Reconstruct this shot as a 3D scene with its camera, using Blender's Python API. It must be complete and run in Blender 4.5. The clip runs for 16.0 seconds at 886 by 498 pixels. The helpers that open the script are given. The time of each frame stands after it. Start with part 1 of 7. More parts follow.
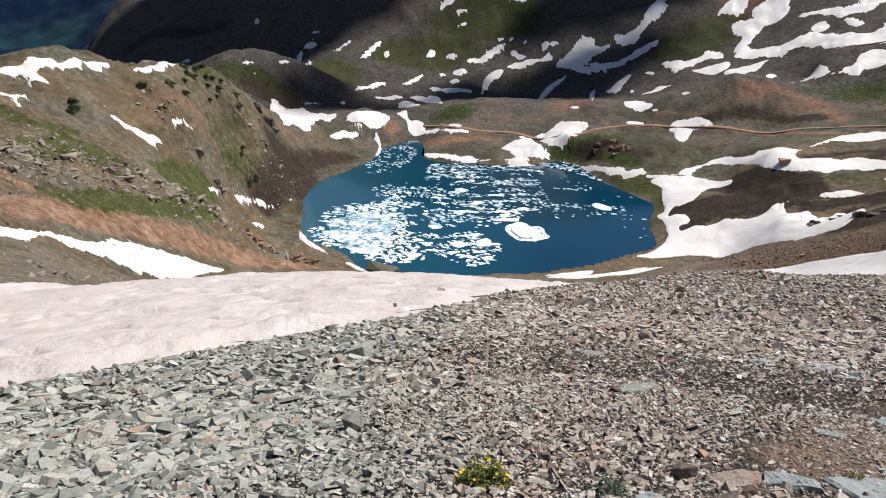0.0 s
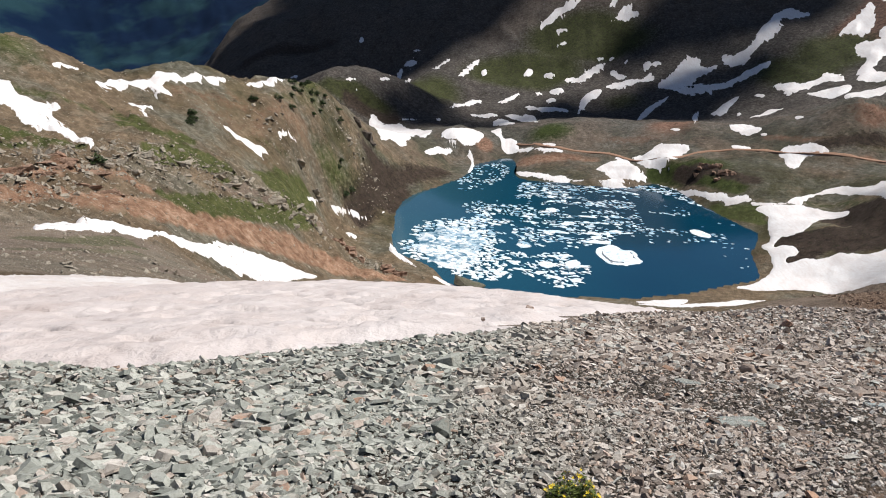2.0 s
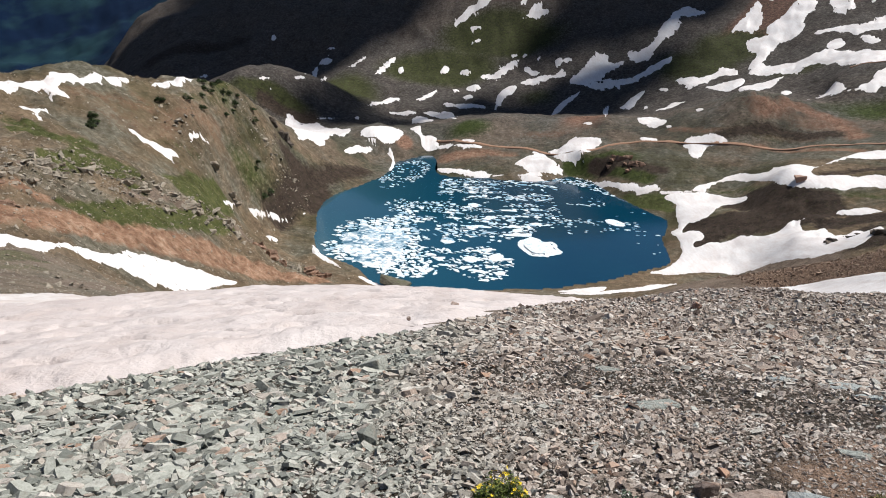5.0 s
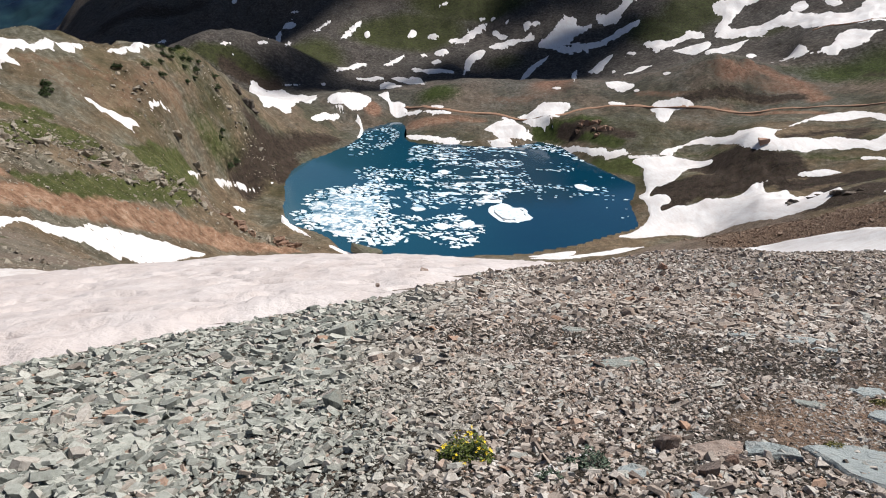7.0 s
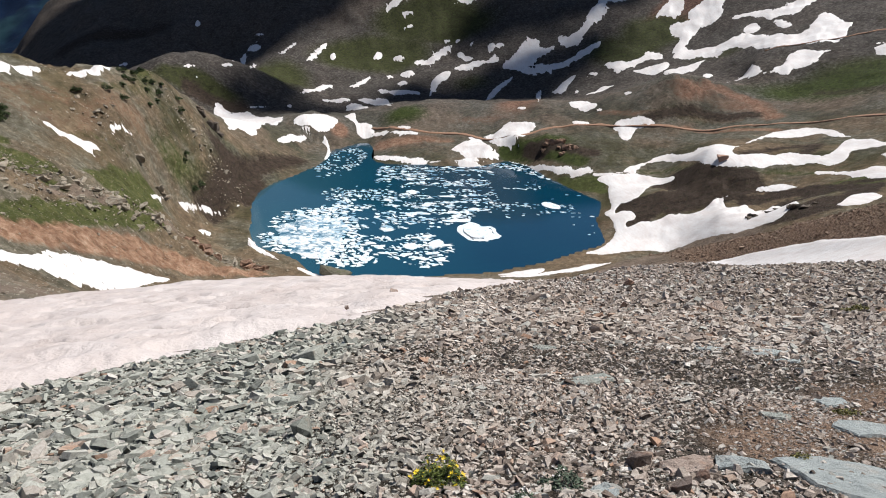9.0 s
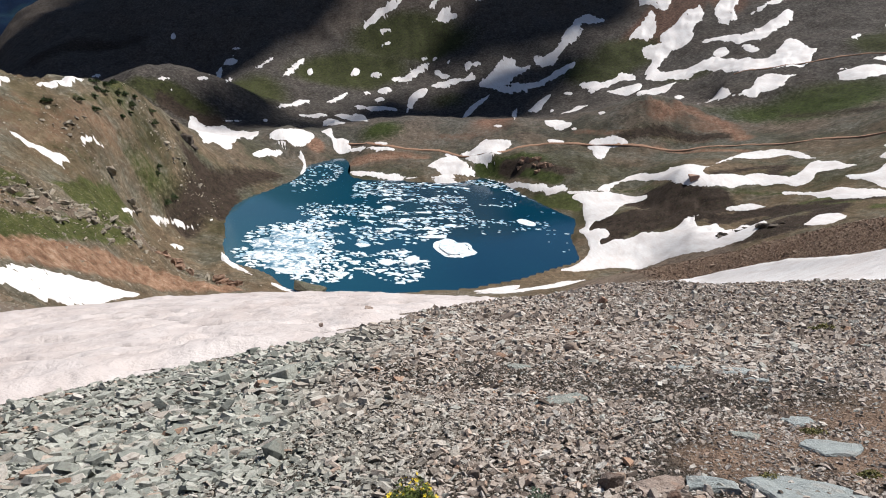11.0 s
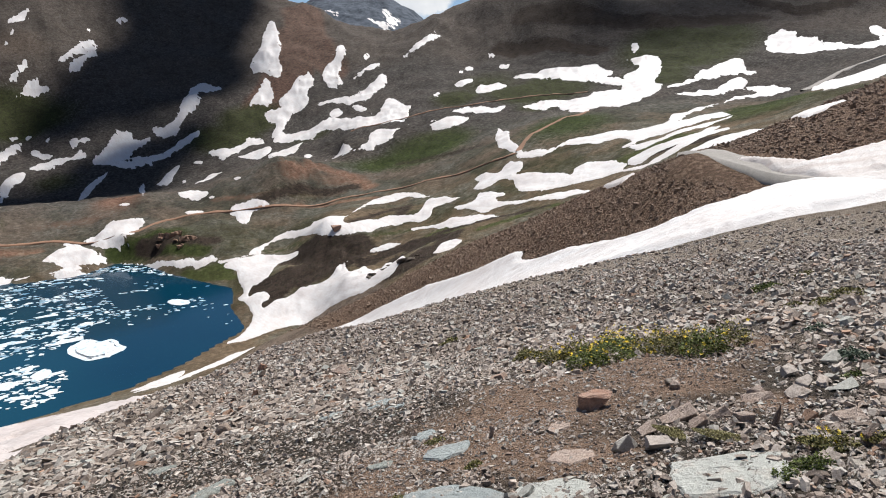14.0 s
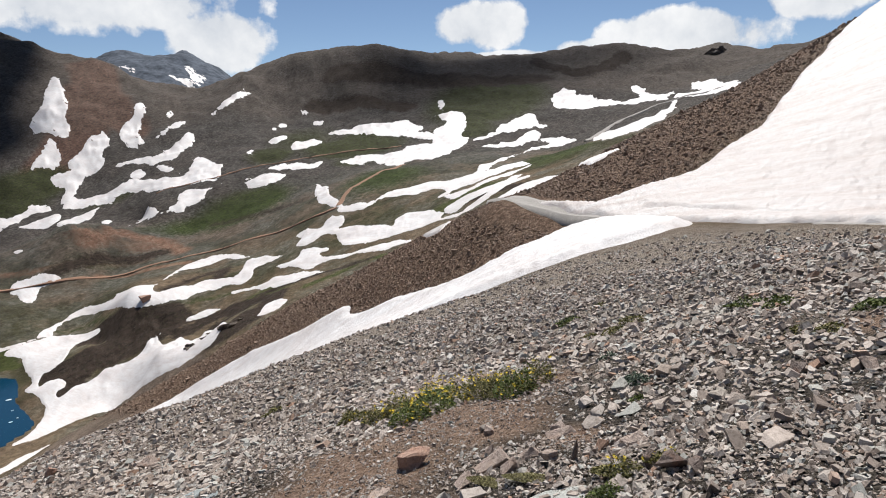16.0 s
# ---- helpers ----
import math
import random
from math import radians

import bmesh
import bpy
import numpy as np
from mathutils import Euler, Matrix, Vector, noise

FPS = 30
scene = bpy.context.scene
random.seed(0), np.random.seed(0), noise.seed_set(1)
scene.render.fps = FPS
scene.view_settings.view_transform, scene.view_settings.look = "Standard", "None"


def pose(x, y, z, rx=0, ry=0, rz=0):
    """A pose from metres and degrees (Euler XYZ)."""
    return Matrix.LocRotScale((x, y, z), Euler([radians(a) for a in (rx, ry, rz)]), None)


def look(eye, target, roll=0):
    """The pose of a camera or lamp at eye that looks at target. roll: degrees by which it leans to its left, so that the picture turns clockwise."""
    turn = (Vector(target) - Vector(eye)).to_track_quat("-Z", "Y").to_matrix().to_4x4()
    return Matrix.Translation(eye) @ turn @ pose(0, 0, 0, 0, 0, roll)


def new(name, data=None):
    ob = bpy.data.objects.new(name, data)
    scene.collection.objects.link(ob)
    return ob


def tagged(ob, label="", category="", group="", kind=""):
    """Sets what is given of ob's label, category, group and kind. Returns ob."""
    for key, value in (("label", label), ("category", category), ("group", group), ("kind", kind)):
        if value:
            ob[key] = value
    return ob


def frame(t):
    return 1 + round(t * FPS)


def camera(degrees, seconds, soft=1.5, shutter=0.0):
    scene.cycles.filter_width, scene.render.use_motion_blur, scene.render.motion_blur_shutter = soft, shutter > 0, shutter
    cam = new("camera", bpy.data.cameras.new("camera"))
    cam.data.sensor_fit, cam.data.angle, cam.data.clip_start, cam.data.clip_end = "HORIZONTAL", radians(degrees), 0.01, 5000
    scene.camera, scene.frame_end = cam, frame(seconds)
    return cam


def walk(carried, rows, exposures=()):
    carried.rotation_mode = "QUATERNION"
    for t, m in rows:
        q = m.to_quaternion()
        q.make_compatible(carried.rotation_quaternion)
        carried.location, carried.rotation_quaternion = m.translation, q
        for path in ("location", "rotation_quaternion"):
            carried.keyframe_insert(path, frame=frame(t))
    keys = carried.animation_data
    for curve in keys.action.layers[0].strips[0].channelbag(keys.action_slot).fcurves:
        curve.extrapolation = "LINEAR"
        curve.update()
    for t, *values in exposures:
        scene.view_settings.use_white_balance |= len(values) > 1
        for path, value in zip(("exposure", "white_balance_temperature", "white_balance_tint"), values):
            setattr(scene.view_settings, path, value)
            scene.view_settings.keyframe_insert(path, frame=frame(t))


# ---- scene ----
cam = camera(71.14, 16.0, soft=1.0)
PATH = [
    (0, pose(0.000, 0.000, 0.000, 67.14, 0.19, -0.08)),
    (0.5, pose(-0.024, 0.004, 0.001, 68.12, -0.12, 2.14)),
    (1, pose(-0.035, -0.013, 0.000, 68.51, -0.33, 3.73)),
    (1.5, pose(-0.053, -0.025, -0.009, 68.68, -0.07, 6.23)),
    (2, pose(-0.068, -0.061, -0.023, 68.76, 0.38, 8.55)),
    (2.5, pose(-0.087, -0.041, -0.036, 68.17, 1.03, 10.14)),
    (3, pose(-0.086, -0.025, -0.046, 66.50, 0.71, 10.57)),
    (3.5, pose(-0.084, -0.002, -0.018, 66.43, 0.60, 9.65)),
    (4, pose(-0.070, 0.005, -0.011, 67.57, -0.03, 7.75)),
    (4.5, pose(-0.043, -0.001, 0.003, 68.12, 0.04, 4.31)),
    (4.7, pose(-0.040, -0.000, -0.004, 68.65, 0.11, 2.79)),
    (6.8, pose(0.023, 0.045, -0.068, 65.61, 0.20, -1.68)),
    (7, pose(0.021, 0.047, -0.075, 65.49, 0.11, -1.71)),
    (7.5, pose(0.023, 0.052, -0.080, 65.18, 0.38, -1.81)),
    (8, pose(0.028, 0.060, -0.086, 64.84, 0.24, -2.43)),
    (8.5, pose(0.028, 0.058, -0.074, 65.84, -0.61, -4.43)),
    (9, pose(0.030, 0.069, -0.074, 67.30, 0.01, -4.75)),
    (11.3, pose(0.035, 0.067, -0.033, 69.48, -1.82, -7.66)),
    (11.5, pose(0.068, 0.064, -0.026, 70.19, -1.29, -10.09)),
    (12, pose(0.175, 0.044, -0.015, 72.11, -0.66, -17.40)),
    (12.5, pose(0.306, -0.029, 0.010, 73.34, -0.25, -28.20)),
    (13, pose(0.365, -0.080, 0.023, 73.74, 0.30, -34.71)),
    (13.5, pose(0.369, -0.073, 0.030, 74.23, 0.22, -36.80)),
    (14, pose(0.404, -0.092, 0.024, 74.72, 0.24, -39.51)),
    (14.5, pose(0.415, -0.113, 0.027, 75.23, 0.00, -42.35)),
    (15, pose(0.434, -0.134, 0.034, 75.74, 0.05, -46.19)),
    (15.5, pose(0.469, -0.153, 0.046, 76.20, -0.28, -50.30)),
    (16, pose(0.581, -0.186, 0.087, 79.41, 1.17, -56.06)),
]
walk(cam, PATH)

# ---- world, sun, exposure ----
SUN_AZ, SUN_EL = 62.0, 54.0
world = bpy.data.worlds.new("sky")
scene.world = world
world.use_nodes = True
wn, wl = world.node_tree.nodes, world.node_tree.links
sky = wn.new("ShaderNodeTexSky")
sky.sky_type, sky.sun_disc = "NISHITA", False
sky.sun_elevation, sky.sun_rotation = radians(SUN_EL), radians(SUN_AZ)
sky.altitude, sky.air_density, sky.dust_density, sky.ozone_density = 3000, 0.95, 0.12, 1.2
wn["Background"].inputs[1].default_value = 0.064


def wmath(op, a, b=None, c=None):
    n = wn.new("ShaderNodeMath")
    n.operation = op
    for k, v in enumerate((a, b, c)):
        if v is None:
            continue
        if isinstance(v, (int, float)):
            n.inputs[k].default_value = v
        else:
            wl.new(v, n.inputs[k])
    return n.outputs[0]


# fair-weather clouds over the ridge: direction in degrees, half width, half height
way = wn.new("ShaderNodeTexCoord").outputs["Generated"]
wsep = wn.new("ShaderNodeSeparateXYZ")
wl.new(way, wsep.inputs[0])
caz = wmath("MULTIPLY", wmath("ARCTAN2", wsep.outputs[0], wsep.outputs[1]), 57.2958)
cel = wmath("MULTIPLY", wmath("ARCSINE", wsep.outputs[2]), 57.2958)
wnoise = wn.new("ShaderNodeTexNoise")
wnoise.inputs["Scale"].default_value, wnoise.inputs["Detail"].default_value, wnoise.inputs["Roughness"].default_value = 11, 9, 0.58
wl.new(way, wnoise.inputs["Vector"])
wbroad = wn.new("ShaderNodeTexNoise")
wbroad.inputs["Scale"].default_value, wbroad.inputs["Detail"].default_value = 2.2, 5
wl.new(way, wbroad.inputs["Vector"])
dens = wmath("MULTIPLY_ADD", wmath("SUBTRACT", wbroad.outputs[0], 0.62), 5.0, wmath("MULTIPLY", wmath("GREATER_THAN", cel, 16), 0.1))
dens = wmath("SUBTRACT", dens, wmath("MULTIPLY", wmath("LESS_THAN", cel, 16), 3.0))
for az0, el0, hw, hh in ((27, 11.0, 15, 3.4), (37, 8.0, 5, 3.2), (59.5, 9.2, 5.0, 2.3), (77, 7.6, 8.5, 2.3), (72, 6.6, 8, 1.4), (86, 9.8, 4.5, 2.2), (64, 6.2, 14, 0.9), (47, 6.4, 5, 1.0), (56, 12.4, 1.6, 0.7)):
    e2 = wmath("ADD", wmath("POWER", wmath("ABSOLUTE", wmath("DIVIDE", wmath("SUBTRACT", caz, az0), hw)), 2), wmath("POWER", wmath("ABSOLUTE", wmath("DIVIDE", wmath("SUBTRACT", cel, el0), hh)), 2))
    dens = wmath("MAXIMUM", dens, wmath("SUBTRACT", 1.0, e2))
dens = wmath("MULTIPLY_ADD", wmath("SUBTRACT", wnoise.outputs[0], 0.5), 2.6, dens)
wr = wn.new("ShaderNodeValToRGB")
wr.color_ramp.elements[0].position, wr.color_ramp.elements[1].position = 0.22, 0.5
wl.new(dens, wr.inputs[0])
wc = wn.new("ShaderNodeValToRGB")
for e_, (p_, v_) in zip(wc.color_ramp.elements, ((0.35, (0.62, 0.66, 0.72, 1)), (0.75, (1.0, 1.0, 1.0, 1)))):
    e_.position, e_.color = p_, v_
wl.new(wnoise.outputs[0], wc.inputs[0])
cloud_bg = wn.new("ShaderNodeBackground")
cloud_bg.inputs[1].default_value = 0.78
wl.new(wc.outputs[0], cloud_bg.inputs[0])
wl.new(sky.outputs[0], wn["Background"].inputs[0])
wmix = wn.new("ShaderNodeMixShader")
wl.new(wr.outputs[0], wmix.inputs[0])
wl.new(wn["Background"].outputs[0], wmix.inputs[1])
wl.new(cloud_bg.outputs[0], wmix.inputs[2])
wl.new(wmix.outputs[0], wn["World Output"].inputs["Surface"])

sun = new("sun", bpy.data.lights.new("sun", "SUN"))
sun.data.energy, sun.data.angle, sun.data.color = 5.0, radians(0.9), (1.0, 0.972, 0.935)
_d = Vector((math.sin(radians(SUN_AZ)) * math.cos(radians(SUN_EL)), math.cos(radians(SUN_AZ)) * math.cos(radians(SUN_EL)), math.sin(radians(SUN_EL))))
sun.matrix_world = look(_d * 100, (0, 0, 0))
scene.view_settings.exposure = 0.40


# ---- materials ----
def mat(name, rough=0.9):
    m = bpy.data.materials.new(name)
    m.use_nodes = True
    b = m.node_tree.nodes["Principled BSDF"]
    b.inputs["Roughness"].default_value = rough
    b.inputs["Specular IOR Level"].default_value = 0.25
    return m, m.node_tree.nodes, m.node_tree.links, b


def nz(N, Lk, scale, detail=6, rough=0.6, vec=None, kind="ShaderNodeTexNoise"):
    n = N.new(kind)
    n.inputs["Scale"].default_value = scale
    if kind == "ShaderNodeTexNoise":
        n.inputs["Detail"].default_value, n.inputs["Roughness"].default_value = detail, rough
    if vec is None:
        vec = N.new("ShaderNodeTexCoord").outputs["Object"]
    Lk.new(vec, n.inputs["Vector"])
    return n


def ramp(N, Lk, src, *stops):
    r = N.new("ShaderNodeValToRGB")
    while len(r.color_ramp.elements) < len(stops):
        r.color_ramp.elements.new(0.5)
    for e, (p, c) in zip(r.color_ramp.elements, stops):
        e.position, e.color = p, (*c, 1) if len(c) == 3 else c
    Lk.new(src, r.inputs[0])
    return r.outputs[0]


def mix(N, Lk, fac, a, b, kind="MIX"):
    n = N.new("ShaderNodeMixRGB")
    n.blend_type = kind
    for i, v in ((0, fac), (1, a), (2, b)):
        if isinstance(v, (int, float)):
            n.inputs[i].default_value = v
        elif isinstance(v, tuple):
            n.inputs[i].default_value = (*v, 1)
        else:
            Lk.new(v, n.inputs[i])
    return n.outputs[0]


def bump(N, Lk, b, src, strength, dist):
    n = N.new("ShaderNodeBump")
    n.inputs["Strength"].default_value, n.inputs["Distance"].default_value = strength, dist
    Lk.new(src, n.inputs["Height"])
    Lk.new(n.outputs[0], b.inputs["Normal"])
    return n


def ground_material():
    m, N, Lk, b = mat("ground", 0.95)
    b.inputs["Specular IOR Level"].default_value = 0.08
    co = N.new("ShaderNodeTexCoord").outputs["Object"]
    at = N.new("ShaderNodeAttribute")
    at.attribute_name = "cover"
    sep = N.new("ShaderNodeSeparateColor")
    Lk.new(at.outputs["Color"], sep.inputs[0])
    big = nz(N, Lk, 0.03, 8, 0.65, co).outputs[0]
    mid = nz(N, Lk, 0.35, 8, 0.7, co).outputs[0]
    fine = nz(N, Lk, 6.0, 6, 0.7, co).outputs[0]
    earth = mix(N, Lk, 0.55, ramp(N, Lk, big, (0.3, (0.095, 0.072, 0.047)), (0.55, (0.18, 0.13, 0.084)), (0.75, (0.27, 0.195, 0.128))),
                ramp(N, Lk, mid, (0.3, (0.055, 0.043, 0.03)), (0.5, (0.165, 0.12, 0.078)), (0.7, (0.36, 0.265, 0.178))))
    grass = ramp(N, Lk, mid, (0.3, (0.022, 0.034, 0.010)), (0.6, (0.052, 0.068, 0.018)), (0.8, (0.10, 0.10, 0.038)))
    orange = ramp(N, Lk, mid, (0.3, (0.13, 0.07, 0.045)), (0.5, (0.30, 0.175, 0.112)), (0.72, (0.52, 0.37, 0.265)))
    sunny = N.new("ShaderNodeAttribute")
    sunny.attribute_name = "near_turf"
    scree = mix(N, Lk, 0.5, ramp(N, Lk, fine, (0.35, (0.085, 0.063, 0.048)), (0.65, (0.32, 0.245, 0.19))), ramp(N, Lk, mid, (0.3, (0.10, 0.075, 0.058)), (0.7, (0.26, 0.20, 0.155))))

    def soft(channel, w=0.55):
        a = N.new("ShaderNodeMath")
        a.operation = "MULTIPLY_ADD"
        Lk.new(mid, a.inputs[0])
        a.inputs[1].default_value = -w
        Lk.new(channel, a.inputs[2])
        return ramp(N, Lk, a.outputs[0], (0.1, (0, 0, 0)), (0.35, (1, 1, 1)))
    at3 = N.new("ShaderNodeAttribute")
    at3.attribute_name = "gravel_soil"
    grit = nz(N, Lk, 26.0, 6, 0.75, co).outputs[0]
    soil = mix(N, Lk, 0.5, ramp(N, Lk, nz(N, Lk, 1.1, 6, 0.6, co).outputs[0], (0.35, (0.255, 0.205, 0.15)), (0.65, (0.42, 0.355, 0.285))), ramp(N, Lk, grit, (0.38, (0.05, 0.038, 0.03)), (0.5, (0.27, 0.22, 0.18)), (0.62, (0.62, 0.55, 0.49))))
    bare = mix(N, Lk, 0.4, ramp(N, Lk, nz(N, Lk, 3.0, 6, 0.6, co).outputs[0], (0.35, (0.25, 0.155, 0.10)), (0.65, (0.41, 0.275, 0.19))), ramp(N, Lk, grit, (0.4, (0.15, 0.10, 0.072)), (0.62, (0.50, 0.40, 0.33))))
    # soil darkened under the near stones: shade of their gaps painted in
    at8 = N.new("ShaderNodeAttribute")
    at8.attribute_name = "gap_shade"
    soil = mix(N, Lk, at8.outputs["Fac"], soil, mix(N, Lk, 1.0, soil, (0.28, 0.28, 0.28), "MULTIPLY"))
    soil = mix(N, Lk, ramp(N, Lk, sep.outputs[1], (0.2, (0, 0, 0)), (0.42, (1, 1, 1))), soil, bare)
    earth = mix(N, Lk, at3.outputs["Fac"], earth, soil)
    tuft = nz(N, Lk, 0.45, 11, 0.82, co).outputs[0]
    at5 = N.new("ShaderNodeAttribute")
    at5.attribute_name = "sward"
    turf = nz(N, Lk, 0.018, 9, 0.66, co).outputs[0]
    tm = N.new("ShaderNodeMath")
    tm.operation = "MULTIPLY"
    Lk.new(ramp(N, Lk, turf, (0.44, (0, 0, 0)), (0.57, (0.8, 0.8, 0.8))), tm.inputs[0])
    Lk.new(at5.outputs["Fac"], tm.inputs[1])
    earth = mix(N, Lk, tm.outputs[0], earth, ramp(N, Lk, tuft, (0.35, (0.014, 0.021, 0.008)), (0.52, (0.038, 0.045, 0.016)), (0.66, (0.10, 0.088, 0.05))))
    earth = mix(N, Lk, ramp(N, Lk, nz(N, Lk, 0.024, 8, 0.7, co).outputs[0], (0.47, (0, 0, 0)), (0.6, (0.75, 0.75, 0.75))), earth, ramp(N, Lk, mid, (0.3, (0.065, 0.063, 0.046)), (0.5, (0.135, 0.13, 0.10)), (0.7, (0.28, 0.265, 0.22))))
    grass = mix(N, Lk, sunny.outputs["Fac"], grass, ramp(N, Lk, mid, (0.3, (0.04, 0.05, 0.017)), (0.55, (0.088, 0.095, 0.033)), (0.75, (0.17, 0.155, 0.07))))
    # far ground: rock grey with the blue of haze and shade mixed in
    at7 = N.new("ShaderNodeAttribute")
    at7.attribute_name = "far_rock_haze"
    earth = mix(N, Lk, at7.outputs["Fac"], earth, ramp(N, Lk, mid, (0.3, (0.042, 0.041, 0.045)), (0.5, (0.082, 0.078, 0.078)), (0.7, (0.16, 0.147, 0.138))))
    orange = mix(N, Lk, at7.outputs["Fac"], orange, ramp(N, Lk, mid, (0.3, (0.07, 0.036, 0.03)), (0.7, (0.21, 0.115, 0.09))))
    c = mix(N, Lk, soft(sep.outputs[1]), earth, orange)
    c = mix(N, Lk, soft(sep.outputs[2]), c, scree)
    c = mix(N, Lk, soft(sep.outputs[0]), c, grass)
    # dark soil, and the shade painted on the lake's left bank
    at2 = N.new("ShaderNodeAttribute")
    at2.attribute_name = "dark_soil_shade"
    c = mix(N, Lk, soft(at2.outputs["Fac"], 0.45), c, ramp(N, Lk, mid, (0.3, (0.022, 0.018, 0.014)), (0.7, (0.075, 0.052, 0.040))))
    blotch = nz(N, Lk, 0.11, 10, 0.75, co).outputs[0]
    c = mix(N, Lk, 0.6, c, ramp(N, Lk, blotch, (0.38, (0.40, 0.38, 0.36)), (0.5, (0.88, 0.88, 0.88)), (0.62, (1, 1, 1))), "MULTIPLY")
    mp = N.new("ShaderNodeMapping")
    mp.inputs["Scale"].default_value = (0.035, 0.035, 0.005)
    Lk.new(co, mp.inputs["Vector"])
    gully = nz(N, Lk, 1.0, 9, 0.68, mp.outputs[0]).outputs[0]
    c = mix(N, Lk, 0.28, c, ramp(N, Lk, gully, (0.38, (0.38, 0.37, 0.36)), (0.5, (0.85, 0.85, 0.85)), (0.62, (1.0, 1.0, 1.0))), "MULTIPLY")
    c = mix(N, Lk, ramp(N, Lk, tuft, (0.55, (0, 0, 0)), (0.61, (0.6, 0.6, 0.6))), c, (0.042, 0.044, 0.018))
    pebble = nz(N, Lk, 1.6, 10, 0.8, co).outputs[0]
    c = mix(N, Lk, ramp(N, Lk, pebble, (0.56, (0, 0, 0)), (0.66, (0.75, 0.75, 0.75))), c, mix(N, Lk, at5.outputs["Fac"], (0.34, 0.30, 0.245), (0.12, 0.10, 0.075)))
    nm = N.new("ShaderNodeMath")
    nm.operation = "MULTIPLY"
    Lk.new(at3.outputs["Fac"], nm.inputs[0])
    nm.inputs[1].default_value = 0.85
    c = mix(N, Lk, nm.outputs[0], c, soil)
    # far forest: haze blue and cloud shade are put into its colour
    hazy_forest = mix(N, Lk, ramp(N, Lk, nz(N, Lk, 0.0035, 7, 0.62, co).outputs[0], (0.46, (0, 0, 0)), (0.62, (1, 1, 1))), ramp(N, Lk, mid, (0.35, (0.001, 0.006, 0.022)), (0.7, (0.003, 0.014, 0.036))), (0.012, 0.035, 0.045))
    c = mix(N, Lk, ramp(N, Lk, at.outputs["Alpha"], (0.2, (0, 0, 0)), (0.8, (1, 1, 1))), c, hazy_forest)
    # distant peak tinted grey-blue: the haze of distance in its rock colour
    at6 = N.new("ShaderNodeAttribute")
    at6.attribute_name = "peak_haze"
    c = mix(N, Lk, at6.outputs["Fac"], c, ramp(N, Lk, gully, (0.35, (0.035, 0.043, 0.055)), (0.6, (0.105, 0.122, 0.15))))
    at4 = N.new("ShaderNodeAttribute")
    at4.attribute_name = "talus"
    rub = nz(N, Lk, 1.7, 5, 0.8, co).outputs[0]
    c = mix(N, Lk, at4.outputs["Fac"], c, mix(N, Lk, 0.4, ramp(N, Lk, rub, (0.36, (0.03, 0.019, 0.014)), (0.5, (0.14, 0.085, 0.057)), (0.64, (0.36, 0.25, 0.18))), ramp(N, Lk, big, (0.35, (0.08, 0.05, 0.034)), (0.65, (0.19, 0.14, 0.10)))))
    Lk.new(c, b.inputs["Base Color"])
    h = mix(N, Lk, 0.5, mid, fine)
    h = mix(N, Lk, 0.45, h, blotch)
    h = mix(N, Lk, 0.12, h, gully)
    bump(N, Lk, b, h, 1.0, 1.6)
    return m


def snow_material(name, clean, dirty, streak):
    m, N, Lk, b = mat(name, 0.6)
    co = N.new("ShaderNodeTexCoord").outputs["Object"]
    big = nz(N, Lk, 0.06, 6, 0.6, co).outputs[0]
    mid = nz(N, Lk, 0.9, 7, 0.68, co).outputs[0]
    fine = nz(N, Lk, 5.0, 5, 0.6, co).outputs[0]
    c = mix(N, Lk, 0.5, ramp(N, Lk, big, (0.38, clean), (0.62, dirty)), ramp(N, Lk, mid, (0.32, dirty), (0.6, clean)))
    c = mix(N, Lk, ramp(N, Lk, nz(N, Lk, 2.2, 8, 0.75, co).outputs[0], (0.60, (0, 0, 0)), (0.72, (0.5, 0.5, 0.5))), c, streak)
    mp = N.new("ShaderNodeMapping")
    mp.inputs["Rotation"].default_value = (0, 0, 0.5)
    mp.inputs["Scale"].default_value = (0.7, 0.12, 0.12)
    Lk.new(co, mp.inputs["Vector"])
    c = mix(N, Lk, ramp(N, Lk, nz(N, Lk, 1.0, 8, 0.7, mp.outputs[0]).outputs[0], (0.46, (0, 0, 0)), (0.66, (0.6, 0.6, 0.6))), c, streak)
    Lk.new(c, b.inputs["Base Color"])
    bump(N, Lk, b, mix(N, Lk, 0.4, mid, fine), 0.7, 0.2)
    return m


def water_material():
    m, N, Lk, b = mat("lake_water", 0.06)
    co = N.new("ShaderNodeTexCoord").outputs["Object"]
    big = nz(N, Lk, 0.012, 4, 0.5, co).outputs[0]
    reach = N.new("ShaderNodeSeparateXYZ")
    Lk.new(co, reach.inputs[0])
    # water colour runs from pale at low x to deep blue
    lake_x = N.new("ShaderNodeMapRange")
    lake_x.inputs[1].default_value, lake_x.inputs[2].default_value = -75, 90
    Lk.new(reach.outputs[0], lake_x.inputs[0])
    side_tone = ramp(N, Lk, lake_x.outputs[0], (0.0, (0.028, 0.085, 0.115)), (0.35, (0.006, 0.050, 0.085)), (0.8, (0.0005, 0.026, 0.055)))
    Lk.new(mix(N, Lk, 0.35, side_tone, ramp(N, Lk, big, (0.3, (0.001, 0.028, 0.056)), (0.7, (0.004, 0.056, 0.080)))), b.inputs["Base Color"])
    b.inputs["Specular IOR Level"].default_value = 0.5
    bump(N, Lk, b, nz(N, Lk, 1.5, 4, 0.6, co).outputs[0], 0.15, 0.05)
    return m


